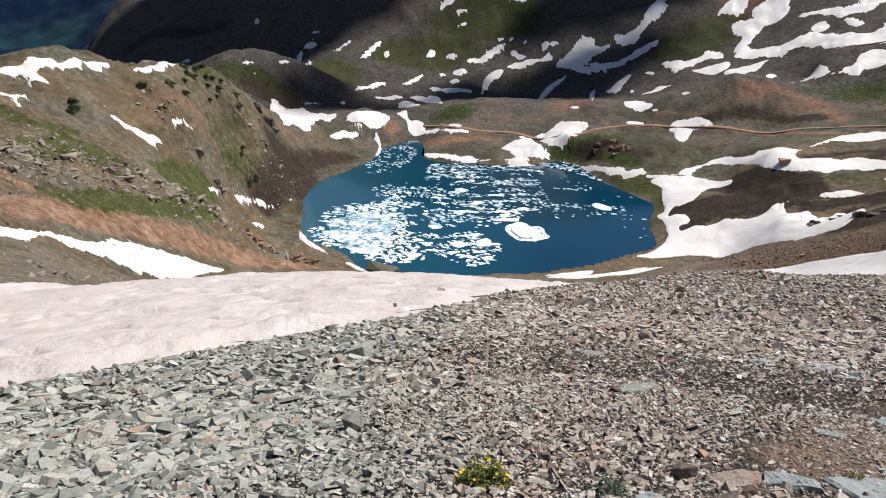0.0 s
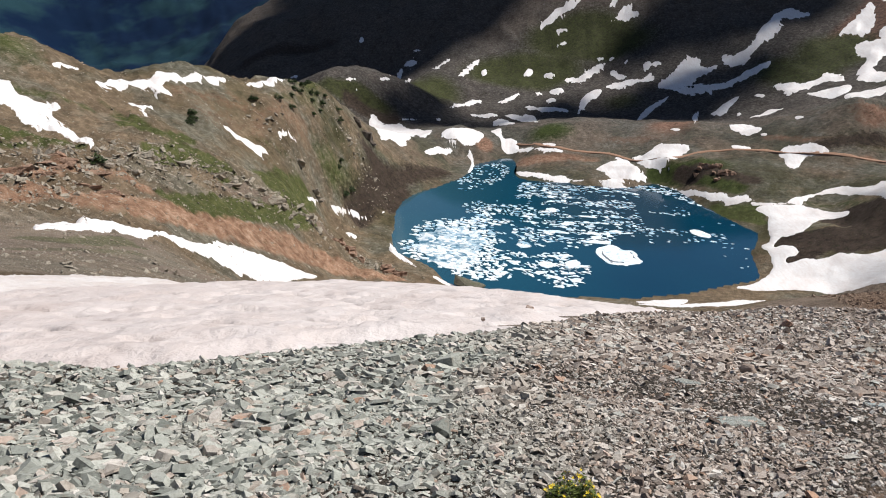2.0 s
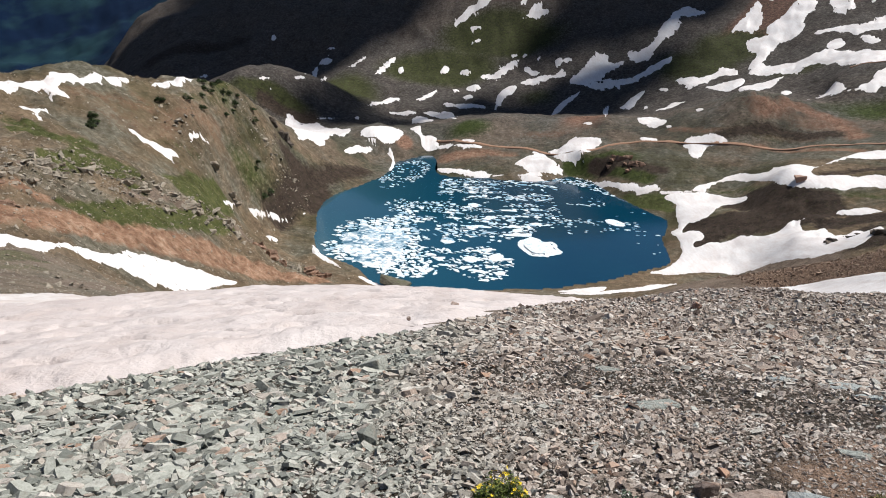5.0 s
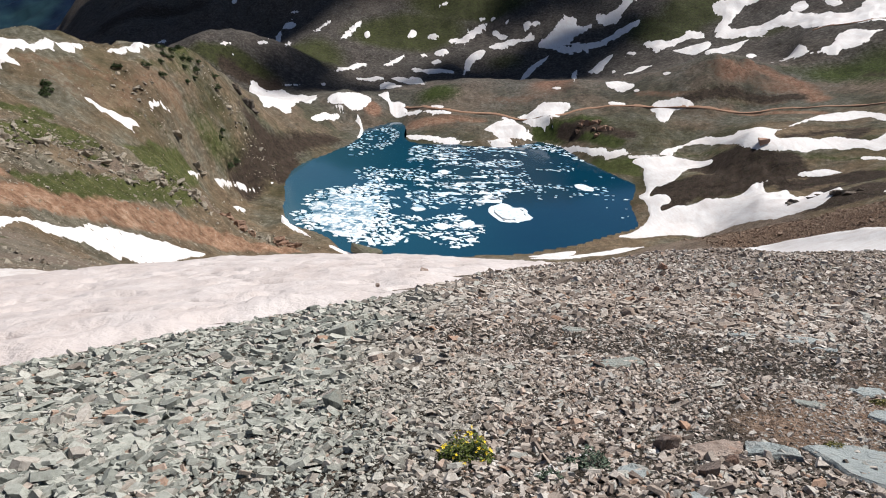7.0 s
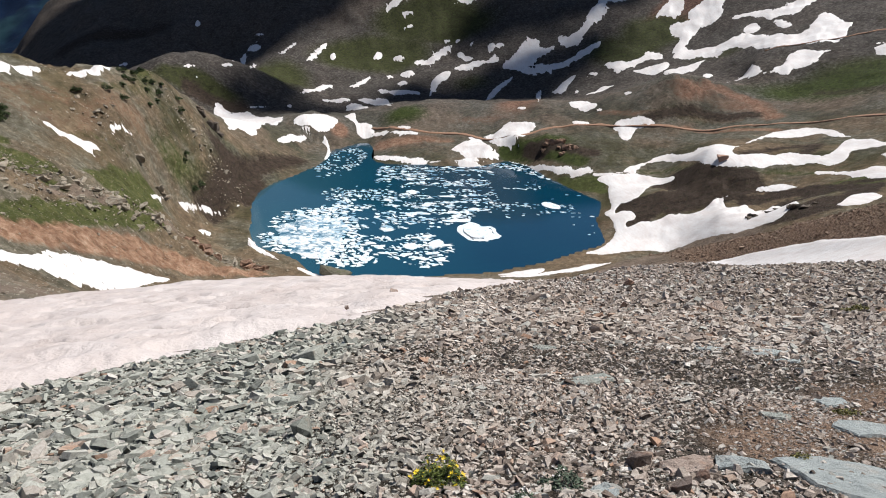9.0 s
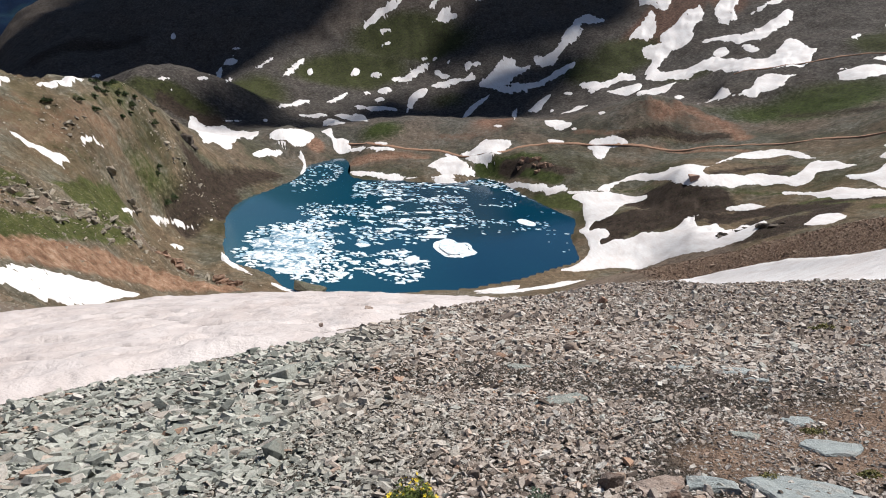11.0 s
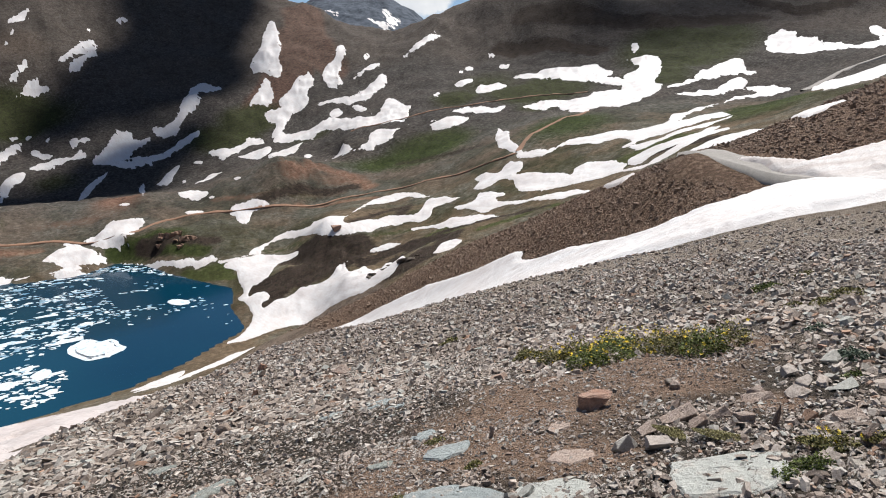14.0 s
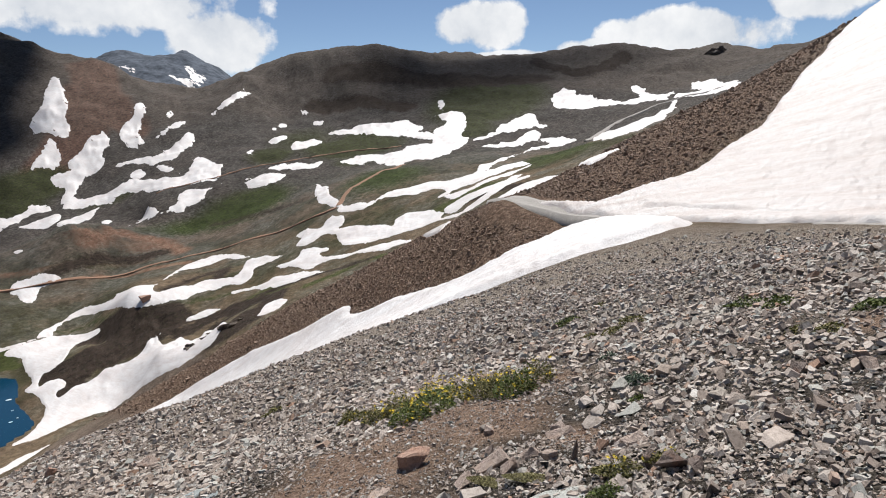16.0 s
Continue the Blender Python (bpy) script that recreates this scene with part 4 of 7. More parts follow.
snow_patch(0.95, 765, (498, 734), (473, 720), (450, 712), (428, 711), (417, 729), (400, 740), (392, 726), (409, 702), (410, 669), (400, 623), (398, 603), (387, 615), (386, 664), (374, 676), (358, 676), (344, 685), (332, 684), (330, 709), (310, 684), (318, 670), (335, 655), (345, 646), (357, 640), (356, 590), (370, 565), (386, 547), (401, 545), (423, 571), (442, 585), (433, 595), (448, 646), (424, 622), (405, 608), (404, 617), (415, 659), (415, 682), (431, 671), (465, 695), (489, 712))
snow_patch(1.0, 960, (624, 786), (606, 786), (573, 771), (542, 759), (560, 760), (585, 760), (638, 781))
snow_patch(0.81, 635, (410, 510), (394, 518), (373, 529), (358, 543), (340, 530), (322, 524), (323, 558), (299, 548), (304, 525), (322, 514), (332, 499), (335, 509), (355, 513), (369, 524), (393, 521), (406, 510))
snow_patch(0.94, 764, (244, 724), (249, 700), (255, 691), (279, 699), (304, 702), (296, 722), (276, 717), (259, 726))
snow_patch(0.91, 727, (262, 690), (266, 670), (276, 647), (296, 661), (294, 670), (276, 677))
snow_patch(0.89, 706, (286, 646), (287, 628), (307, 627), (329, 649), (312, 645))
snow_patch(1.0, 874, (297, 886), (318, 863), (327, 870), (312, 894), (292, 892), (270, 863), (255, 835), (244, 821), (230, 811), (218, 818), (220, 802), (227, 793), (240, 801), (257, 817), (274, 832), (288, 849))
snow_patch(1.0, 820, (183, 831), (171, 822), (156, 801), (140, 783), (150, 769), (166, 771), (181, 780), (200, 793), (210, 807), (196, 800), (188, 805), (191, 827))
snow_patch(0.97, 785, (256, 777), (238, 767), (223, 761), (203, 761), (179, 764), (156, 766), (169, 751), (194, 752), (212, 749), (229, 751), (251, 765))
snow_patch(0.99, 811, (135, 812), (120, 810), (103, 814), (87, 813), (79, 798), (94, 794), (111, 796), (134, 794))
snow_patch(1.0, 836, (90, 845), (99, 837), (108, 820), (99, 823), (90, 832))
snow_patch(0.95, 769, (73, 794), (59, 785), (50, 768), (44, 715), (54, 746), (67, 767), (75, 785))
snow_patch(0.91, 732, (147, 756), (132, 740), (117, 723), (103, 682), (112, 697), (124, 717), (136, 735))
snow_patch(1.0, 1009, (207, 1034), (193, 1033), (177, 1010), (163, 994), (151, 980), (167, 982), (180, 996), (191, 996), (168, 970), (159, 957), (171, 959), (181, 971), (202, 994), (204, 1008))
snow_patch(1.0, 976, (117, 990), (106, 983), (93, 968), (82, 960), (94, 959), (109, 971), (117, 984))
snow_patch(1.0, 954, (123, 966), (108, 958), (93, 944), (85, 938), (107, 940), (124, 944), (134, 942), (131, 948), (118, 950), (124, 958))
snow_patch(0.9, 722, (211, 714), (203, 713), (188, 695), (176, 677), (187, 673), (199, 697))
snow_patch(0.87, 693, (238, 657), (228, 672), (205, 647), (213, 645), (231, 654))
snow_patch(0.73, 551, (158, 548), (169, 560), (175, 527), (172, 514), (163, 513), (158, 524))
snow_patch(0.69, 507, (147, 493), (156, 486), (155, 480), (146, 482))
snow_patch(0.68, 496, (171, 468), (177, 478), (184, 477), (194, 466), (199, 457), (190, 458), (184, 456), (174, 438), (170, 443), (173, 459))
snow_patch(0.68, 504, (116, 502), (107, 506), (98, 516), (91, 507), (82, 501), (69, 500), (62, 501), (66, 496), (75, 494), (82, 471), (91, 463), (102, 471), (113, 490))
snow_patch(0.65, 469, (43, 468), (54, 487), (62, 494), (71, 492), (75, 466), (81, 457), (75, 454), (65, 452), (54, 457), (48, 466))
snow_patch(0.6, 330, (109, 287), (95, 273), (89, 271), (102, 269), (120, 269), (134, 262), (142, 251), (147, 238), (154, 226), (162, 229), (169, 234), (184, 269), (172, 267), (175, 281), (167, 279), (171, 295), (177, 298), (170, 300), (164, 295), (157, 293), (148, 300), (138, 299), (130, 300), (124, 299), (124, 303), (130, 308), (128, 318), (124, 321), (131, 333), (137, 331), (145, 338), (155, 351), (164, 352), (171, 352), (171, 364), (162, 383), (157, 385), (134, 385), (136, 368), (132, 354), (126, 333), (120, 328), (118, 307), (116, 297))
snow_patch(0.6, 410, (157, 385), (163, 393), (178, 399), (186, 389), (182, 352), (181, 338), (184, 330), (197, 318), (212, 315), (224, 307), (228, 298), (235, 298), (248, 307), (259, 297), (263, 312), (263, 328), (258, 331), (238, 314), (228, 326), (215, 333), (202, 335), (199, 341), (211, 353), (233, 367), (251, 365), (262, 362), (263, 350), (266, 335), (271, 375), (263, 382), (250, 386), (222, 364), (206, 352), (201, 374), (202, 389), (195, 380), (193, 389), (185, 404), (169, 398), (154, 391), (145, 389), (138, 390), (133, 392), (134, 385))
snow_patch(0.6, 424, (137, 392), (136, 398), (127, 401), (116, 412), (108, 424), (98, 439), (88, 450), (94, 440), (107, 420), (116, 402), (127, 391), (134, 389))
snow_patch(0.67, 488, (400, 407), (351, 358), (330, 324), (319, 306), (322, 302), (350, 341), (382, 377))
snow_patch(0.62, 443, (318, 302), (327, 276), (345, 279), (354, 267), (364, 253), (369, 233), (389, 233), (415, 245), (432, 244), (463, 246), (528, 256), (589, 263), (604, 245), (639, 271), (633, 292), (619, 293), (603, 272), (541, 267), (439, 233), (422, 234), (378, 219), (392, 217), (413, 214), (388, 191), (368, 191), (354, 197), (341, 204), (335, 215), (324, 217), (324, 222), (334, 222), (344, 237), (339, 251), (331, 272), (314, 274), (310, 285))
snow_patch(0.55, 368, (317, 155), (319, 165), (308, 171), (293, 171), (286, 176), (281, 179), (285, 193), (292, 196), (304, 216), (306, 232), (297, 235), (288, 231), (289, 245), (290, 264), (288, 277), (296, 279), (304, 286), (308, 299), (303, 300), (294, 299), (295, 316), (289, 316), (284, 305), (270, 297), (272, 284), (284, 283), (276, 265), (262, 245), (265, 230), (271, 221), (275, 213), (278, 204), (279, 190), (272, 171), (280, 166), (292, 161), (308, 159))
snow_patch(0.53, 347, (245, 288), (240, 274), (240, 267), (235, 247), (242, 243), (248, 229), (247, 216), (250, 204), (255, 192), (262, 210), (254, 223), (250, 231), (247, 244), (254, 258), (258, 255), (261, 262), (263, 282), (256, 279), (250, 280))
snow_patch(0.53, 349, (217, 293), (219, 278), (217, 260), (218, 243), (224, 231), (226, 224), (231, 248), (231, 262), (231, 272), (224, 274), (223, 289))
snow_patch(0.53, 350, (189, 296), (194, 289), (202, 286), (204, 282), (201, 294), (195, 296))
snow_patch(0.46, 281, (166, 217), (174, 219), (182, 214), (193, 219), (193, 226), (188, 229), (175, 220))
snow_patch(0.98, 795, (585, 567), (599, 557), (622, 554), (636, 543), (646, 524), (669, 511), (666, 491), (640, 460), (620, 456), (620, 437), (606, 419), (588, 412), (594, 445), (597, 479), (597, 514), (590, 543))
snow_patch(0.87, 687, (715, 452), (698, 465), (691, 480), (683, 462), (657, 437), (634, 439), (606, 423), (566, 394), (563, 409), (558, 424), (540, 417), (521, 432), (511, 454), (486, 456), (482, 427), (496, 421), (475, 393), (442, 346), (474, 353), (473, 328), (507, 334), (536, 336), (585, 358), (595, 374), (637, 396), (692, 428))
snow_patch(0.92, 739, (567, 343), (606, 348), (649, 355), (677, 355), (717, 360), (719, 348), (686, 324), (684, 314), (664, 325), (641, 331), (620, 338), (590, 339))
snow_patch(0.85, 668, (538, 320), (568, 315), (593, 308), (626, 314), (642, 314), (642, 302), (623, 295), (607, 296), (580, 293), (539, 292), (538, 314))
snow_patch(1.0, 882, (819, 366), (859, 373), (872, 366), (845, 325), (828, 291), (835, 267), (850, 253), (912, 284), (902, 265), (860, 234), (872, 215), (766, 198), (774, 220), (812, 259), (806, 287), (772, 297), (777, 322), (766, 337))
snow_patch(0.81, 633, (730, 179), (666, 169), (633, 176), (625, 193), (594, 205), (594, 222), (436, 158), (416, 136), (493, 143), (540, 141), (658, 161))
snow_patch(0.94, 757, (930, 207), (869, 163), (715, 112), (652, 112), (684, 138), (714, 170), (807, 196), (765, 161))
snow_patch(0.49, 308, (276, 153), (284, 151), (292, 150), (296, 142), (296, 132), (284, 115), (283, 115), (281, 121), (277, 131), (273, 139), (272, 146))
snow_patch(0.28, 98, (96.1, 37.9), (95.1, 34.7), (94.0, 31.7), (93.6, 30.3), (92.5, 31.2), (87.7, 31.3), (86.3, 32.7))
snow_patch(0.99, 812, (524, 612), (554, 619), (551, 607), (525, 597))
snow_patch(0.95, 769, (520, 568), (543, 580), (554, 566), (546, 542), (513, 534), (507, 546))
snow_patch(0.85, 674, (436, 514), (460, 513), (468, 486), (481, 479), (459, 468), (444, 478))
snow_patch(0.82, 639, (396, 502), (419, 503), (430, 481), (414, 470), (394, 473))
snow_patch(1.0, 895, (764, 521), (763, 510), (724, 485), (722, 490))
snow_patch(0.28, 92, (80.1, 57.4), (78.8, 54.8), (77.9, 50.6), (72.7, 49.3), (75.3, 53.4))
snow_patch(0.42, 242, (-188.1, 187.6), (-180.0, 194.1), (-175.7, 190.7), (-169.6, 191.7), (-164.9, 196.2), (-159.8, 186.3), (-151.2, 181.3), (-142.0, 175.2), (-131.5, 168.1), (-134.2, 164.9), (-141.3, 168.5), (-148.6, 170.6), (-152.2, 169.3), (-159.7, 172.8), (-166.4, 176.7), (-171.7, 175.2), (-177.8, 175.8))
snow_patch(0.49, 313, (-175, 230), (-180, 251), (-172, 259), (-173, 270), (-168, 274), (-163, 274), (-162, 282), (-160, 298), (-156, 305), (-158, 290), (-161, 273), (-165, 267), (-165, 260), (-159, 257), (-162, 251), (-169, 254), (-171, 236))
snow_patch(0.45, 274, (-163, 229), (-156, 228), (-156, 236), (-153, 226), (-150, 224), (-153, 223))
snow_patch(0.47, 293, (-141, 259), (-137, 261), (-132, 262), (-130, 266), (-124, 268), (-121, 266), (-125, 259), (-130, 258), (-135, 257))
snow_patch(0.5, 319, (-127, 291), (-125, 295), (-123, 304), (-125, 291))
snow_patch(0.52, 341, (-110, 310), (-107, 319), (-103, 335), (-96, 343), (-97, 339), (-103, 326), (-107, 313))
snow_patch(0.73, 548, (-159, 577), (-145, 590), (-124, 591), (-92, 541), (-96, 516), (-107, 539), (-100, 465), (-109, 454), (-118, 453))
snow_patch(0.34, 161, (-74.7, 78.1), (-92.5, 102.4), (-90.4, 107.6), (-91.0, 122.2), (-90.2, 135.9), (-90.2, 154.2), (-88.7, 167.6), (-85.6, 176.3), (-81.3, 188.1), (-77.1, 197.9), (-76.9, 167.9), (-80.3, 159.6), (-80.2, 149.5), (-82.1, 141.5), (-83.7, 136.7), (-84.5, 128.7), (-85.8, 124.4), (-82.1, 109.8), (-75.5, 89.4), (-74.8, 82.5))
snow_patch(0.54, 359, (-152, 315), (-147, 329), (-149, 341), (-143, 343), (-142, 328), (-146, 319))
snow_patch(0.73, 546, (-82, 534), (-72, 549), (-59, 564), (-49, 560), (-48, 551), (-54, 529), (-65, 526), (-79, 525))
snow_patch(0.69, 508, (-87, 477), (-83, 502), (-69, 517), (-71, 511), (-82, 480))
snow_patch(0.68, 500, (-52, 471), (-52, 500), (-58, 521), (-55, 524), (-50, 496), (-47, 478))
snow_patch(0.74, 560, (-42, 576), (-34, 584), (-30, 560), (-19, 560), (-15, 538), (-23, 534), (-29, 542), (-34, 559))
snow_patch(0.46, 279, (-76, 307), (-68, 294), (-59, 281), (-50, 270), (-43, 266), (-33, 259), (-37, 256), (-46, 265), (-55, 274), (-66, 285), (-72, 292))
snow_patch(0.43, 252, (45, 246), (60, 251), (67, 253), (64, 244), (52, 236))
snow_patch(0.43, 251, (44, 236), (62, 240), (80, 250), (100, 257), (91, 246), (75, 240), (55, 230))
snow_patch(0.55, 442, (49, 447), (73, 442), (89, 438), (101, 426), (88, 432), (68, 435), (50, 439))
snow_patch(0.44, 296, (-188, 225), (-188, 233), (-186, 237), (-186, 231), (-186, 225))
snow_patch(0.44, 306, (-111, 282), (-111, 296), (-110, 289), (-110, 282))
snow_patch(0.46, 321, (-100, 305), (-97, 312), (-95, 306), (-98, 304))
snow_patch(0.62, 529, (6, 534), (16, 531), (14, 522), (7, 527))
snow_patch(0.62, 525, (-21, 541), (17, 515), (17, 511), (-20, 533))
snow_patch(0.56, 456, (-14, 477), (3, 465), (25, 455), (44, 452), (60, 453), (64, 446), (37, 447), (12, 453), (-9, 463))
snow_patch(0.49, 357, (296, 199), (306, 192), (316, 173), (342, 172), (306, 162), (294, 178), (286, 187))
snow_patch(0.51, 382, (323, 216), (329, 194), (377, 182), (328, 183), (311, 198))
snow_patch(0.91, 885, (622, 630), (639, 631), (624, 618))
snow_patch(0.87, 835, (41, 828), (62, 854), (85, 869), (65, 832), (46, 824))
snow_patch(0.98, 974, (1, 955), (21, 974), (42, 981), (61, 990), (50, 976), (26, 964), (-1, 948))
snow_patch(1, 1010, (7, 1002), (27, 1012), (52, 1023), (46, 1009), (19, 999))
snow_patch(1, 1076, (111, 1059), (127, 1078), (143, 1086), (127, 1058))
snow_patch(1, 1050, (19, 1038), (34, 1056), (42, 1059), (29, 1043))
snow_patch(0.79, 734, (-15, 741), (8, 743), (34, 727), (12, 724))
snow_patch(0.75, 692, (-16, 713), (-3, 697), (2, 619), (-12, 685))
snow_patch(0.93, 908, (-164, 693), (-193, 896), (-172, 902), (-179, 890), (-199, 885))
snow_patch(0.9, 872, (-149, 841), (-135, 862), (-123, 885), (-125, 870), (-140, 846))
snow_patch(0.89, 868, (-105, 822), (-97, 865), (-83, 890), (-90, 862))
snow_patch(0.87, 838, (42, 826), (56, 836), (81, 868), (77, 850), (55, 819))
snow_patch(0.79, 732, (-14, 738), (15, 733), (24, 727), (15, 723), (-7, 732))
snow_patch(0.77, 707, (-75, 703), (-54, 707), (-44, 706), (-59, 700))
snow_patch(0.75, 690, (-39, 703), (-26, 713), (-9, 684), (0, 596), (-15, 669), (-31, 696))
snow_patch(0.72, 655, (-48, 681), (-34, 688), (-22, 617), (-36, 627))
snow_patch(0.82, 774, (-48, 762), (-36, 775), (-24, 798), (-29, 773), (-41, 758))
snow_patch(0.8, 749, (-95, 709), (-84, 750), (-68, 758), (-79, 740))
snow_patch(1, 2549, (1493, 2179), (1486, 2121), (1489, 2070), (1435, 2011), (1424, 2051))
snow_patch(1, 2452, (1345, 2066), (1386, 2031), (1403, 1976), (1365, 1986), (1345, 2051))
snow_patch(1, 2497, (1256, 2213), (1270, 2148), (1276, 2125), (1248, 2165))
snow_patch(0.91, 883, (90, 880), (93, 884), (96, 883), (97, 876), (94, 872), (91, 872))
snow_patch(0.88, 845, (137, 835), (142, 839), (147, 837), (149, 831), (144, 831), (139, 829))
snow_patch(0.89, 860, (106, 853), (108, 856), (110, 857), (111, 853), (109, 850), (107, 851))
snow_patch(0.88, 848, (6, 852), (11, 852), (17, 850), (21, 846), (16, 844), (10, 845))
snow_patch(0.84, 806, (14, 809), (21, 812), (27, 811), (31, 802), (25, 797), (18, 799))
snow_patch(0.84, 796, (-6, 798), (-3, 804), (1, 806), (4, 794), (0, 788), (-4, 790))
snow_patch(1, 1043, (109, 1036), (112, 1041), (115, 1042), (116, 1037), (112, 1029), (109, 1027))
snow_patch(1, 1024, (99, 1019), (101, 1023), (104, 1023), (104, 1018), (102, 1015), (99, 1015))
snow_patch(1, 1081, (205, 1057), (209, 1063), (212, 1065), (213, 1062), (210, 1058), (207, 1056))
snow_patch(1, 1075, (85, 1072), (89, 1075), (93, 1073), (96, 1070), (92, 1068), (87, 1069))
snow_patch(0.95, 939, (20, 939), (26, 942), (31, 940), (35, 938), (30, 936), (24, 937))
snow_patch(0.94, 919, (25, 919), (29, 920), (33, 920), (35, 918), (32, 917), (28, 917))
snow_patch(1, 1114, (252, 1083), (260, 1087), (267, 1088), (269, 1083), (263, 1081), (256, 1080))
snow_patch(0.74, 678, (155, 658), (165, 692), (167, 693), (159, 660), (136, 569), (134, 564))
snow_patch(0.63, 533, (170, 507), (172, 508), (174, 506), (173, 500), (171, 501), (170, 503))
snow_patch(0.98, 976, (524, 821), (531, 827), (537, 830), (534, 820), (524, 810), (521, 812))
snow_patch(0.83, 785, (386, 687), (397, 695), (402, 690), (398, 674), (388, 667), (382, 671))
snow_patch(0.64, 555, (111, 546), (114, 546), (117, 544), (118, 541), (116, 540), (113, 541))
snow_patch(0.81, 763, (480, 594), (484, 598), (486, 598), (482, 590), (478, 588), (477, 589))
snow_patch(0.73, 664, (300, 593), (307, 598), (309, 594), (308, 588), (301, 581), (298, 581))
snow_patch(0.99, 989, (60, 987), (62, 989), (63, 989), (64, 987), (62, 985), (60, 985))
snow_patch(0.96, 946, (653, 687), (662, 691), (664, 688), (658, 677), (651, 675), (651, 681))
snow_patch(0.93, 910, (603, 682), (612, 686), (616, 683), (612, 674), (594, 659), (589, 662))
snow_patch(0.9, 880, (575, 663), (583, 669), (585, 667), (583, 663), (569, 651), (572, 657))
snow_patch(0.91, 888, (622, 633), (638, 644), (643, 644), (629, 627), (619, 621), (617, 625))
snow_patch(0.81, 757, (473, 591), (477, 594), (480, 593), (477, 588), (469, 582), (468, 583))
snow_patch(0.98, 970, (520, 814), (530, 825), (534, 825), (530, 817), (521, 806), (519, 810))
snow_patch(0.72, 646, (-194, 615), (-190, 619), (-185, 622), (-182, 622), (-185, 619), (-190, 615))
snow_patch(0.71, 637, (-180, 609), (-179, 612), (-177, 614), (-176, 614), (-177, 611), (-178, 610))
snow_patch(0.74, 672, (-165, 644), (-163, 653), (-160, 658), (-157, 659), (-159, 652), (-163, 646))
snow_patch(0.96, 945, (-354, 875), (-351, 878), (-349, 882), (-346, 881), (-347, 875), (-350, 873))
snow_patch(0.73, 660, (-235, 546), (-289, 681), (-286, 682), (-284, 683), (-230, 548), (-233, 547))
snow_patch(1, 1007, (-276, 969), (-276, 977), (-273, 978), (-269, 970), (-270, 965), (-273, 963))
snow_patch(0.96, 946, (-188, 937), (-182, 935), (-174, 930), (-169, 925), (-174, 924), (-182, 929))
snow_patch(0.72, 654, (-104, 641), (-103, 647), (-100, 650), (-99, 651), (-100, 645), (-102, 642))
snow_patch(0.7, 630, (-136, 608), (-131, 615), (-125, 626), (-122, 629), (-125, 619), (-131, 610))
snow_patch(0.88, 856, (-77, 850), (-76, 861), (-73, 864), (-70, 855), (-71, 846), (-74, 845))
snow_patch(0.77, 717, (-96, 700), (-94, 712), (-91, 723), (-88, 721), (-90, 710), (-93, 701))
snow_patch(0.82, 771, (9, 773), (13, 780), (18, 779), (21, 769), (17, 764), (12, 764))
snow_patch(0.88, 847, (127, 840), (131, 843), (136, 842), (138, 833), (134, 827), (129, 829))
snow_patch(0.91, 883, (73, 878), (77, 884), (81, 886), (84, 881), (80, 873), (76, 871))
snow_patch(0.93, 918, (22, 918), (26, 918), (30, 919), (33, 916), (30, 915), (26, 915))
snow_patch(0.74, 678, (154, 659), (163, 692), (165, 691), (159, 661), (156, 652), (153, 648))
snow_patch(0.76, 696, (198, 666), (201, 673), (203, 673), (202, 667), (198, 658), (195, 654))
snow_patch(0.8, 744, (225, 709), (230, 711), (234, 710), (235, 707), (232, 705), (228, 706))
snow_patch(0.65, 558, (199, 526), (202, 527), (203, 522), (203, 517), (201, 516), (198, 518))
snow_patch(0.49, 366, (-92, 354), (-92, 355), (-91, 356), (-90, 356), (-91, 354), (-92, 353))
snow_patch(0.87, 840, (-147, 692), (-173, 831), (-168, 828), (-165, 825), (-168, 822), (-145, 694))
snow_patch(0.87, 834, (32, 833), (37, 838), (42, 839), (46, 834), (42, 832), (36, 828))
snow_patch(0.89, 858, (-21, 855), (-17, 865), (-12, 868), (-9, 861), (-12, 851), (-17, 849))


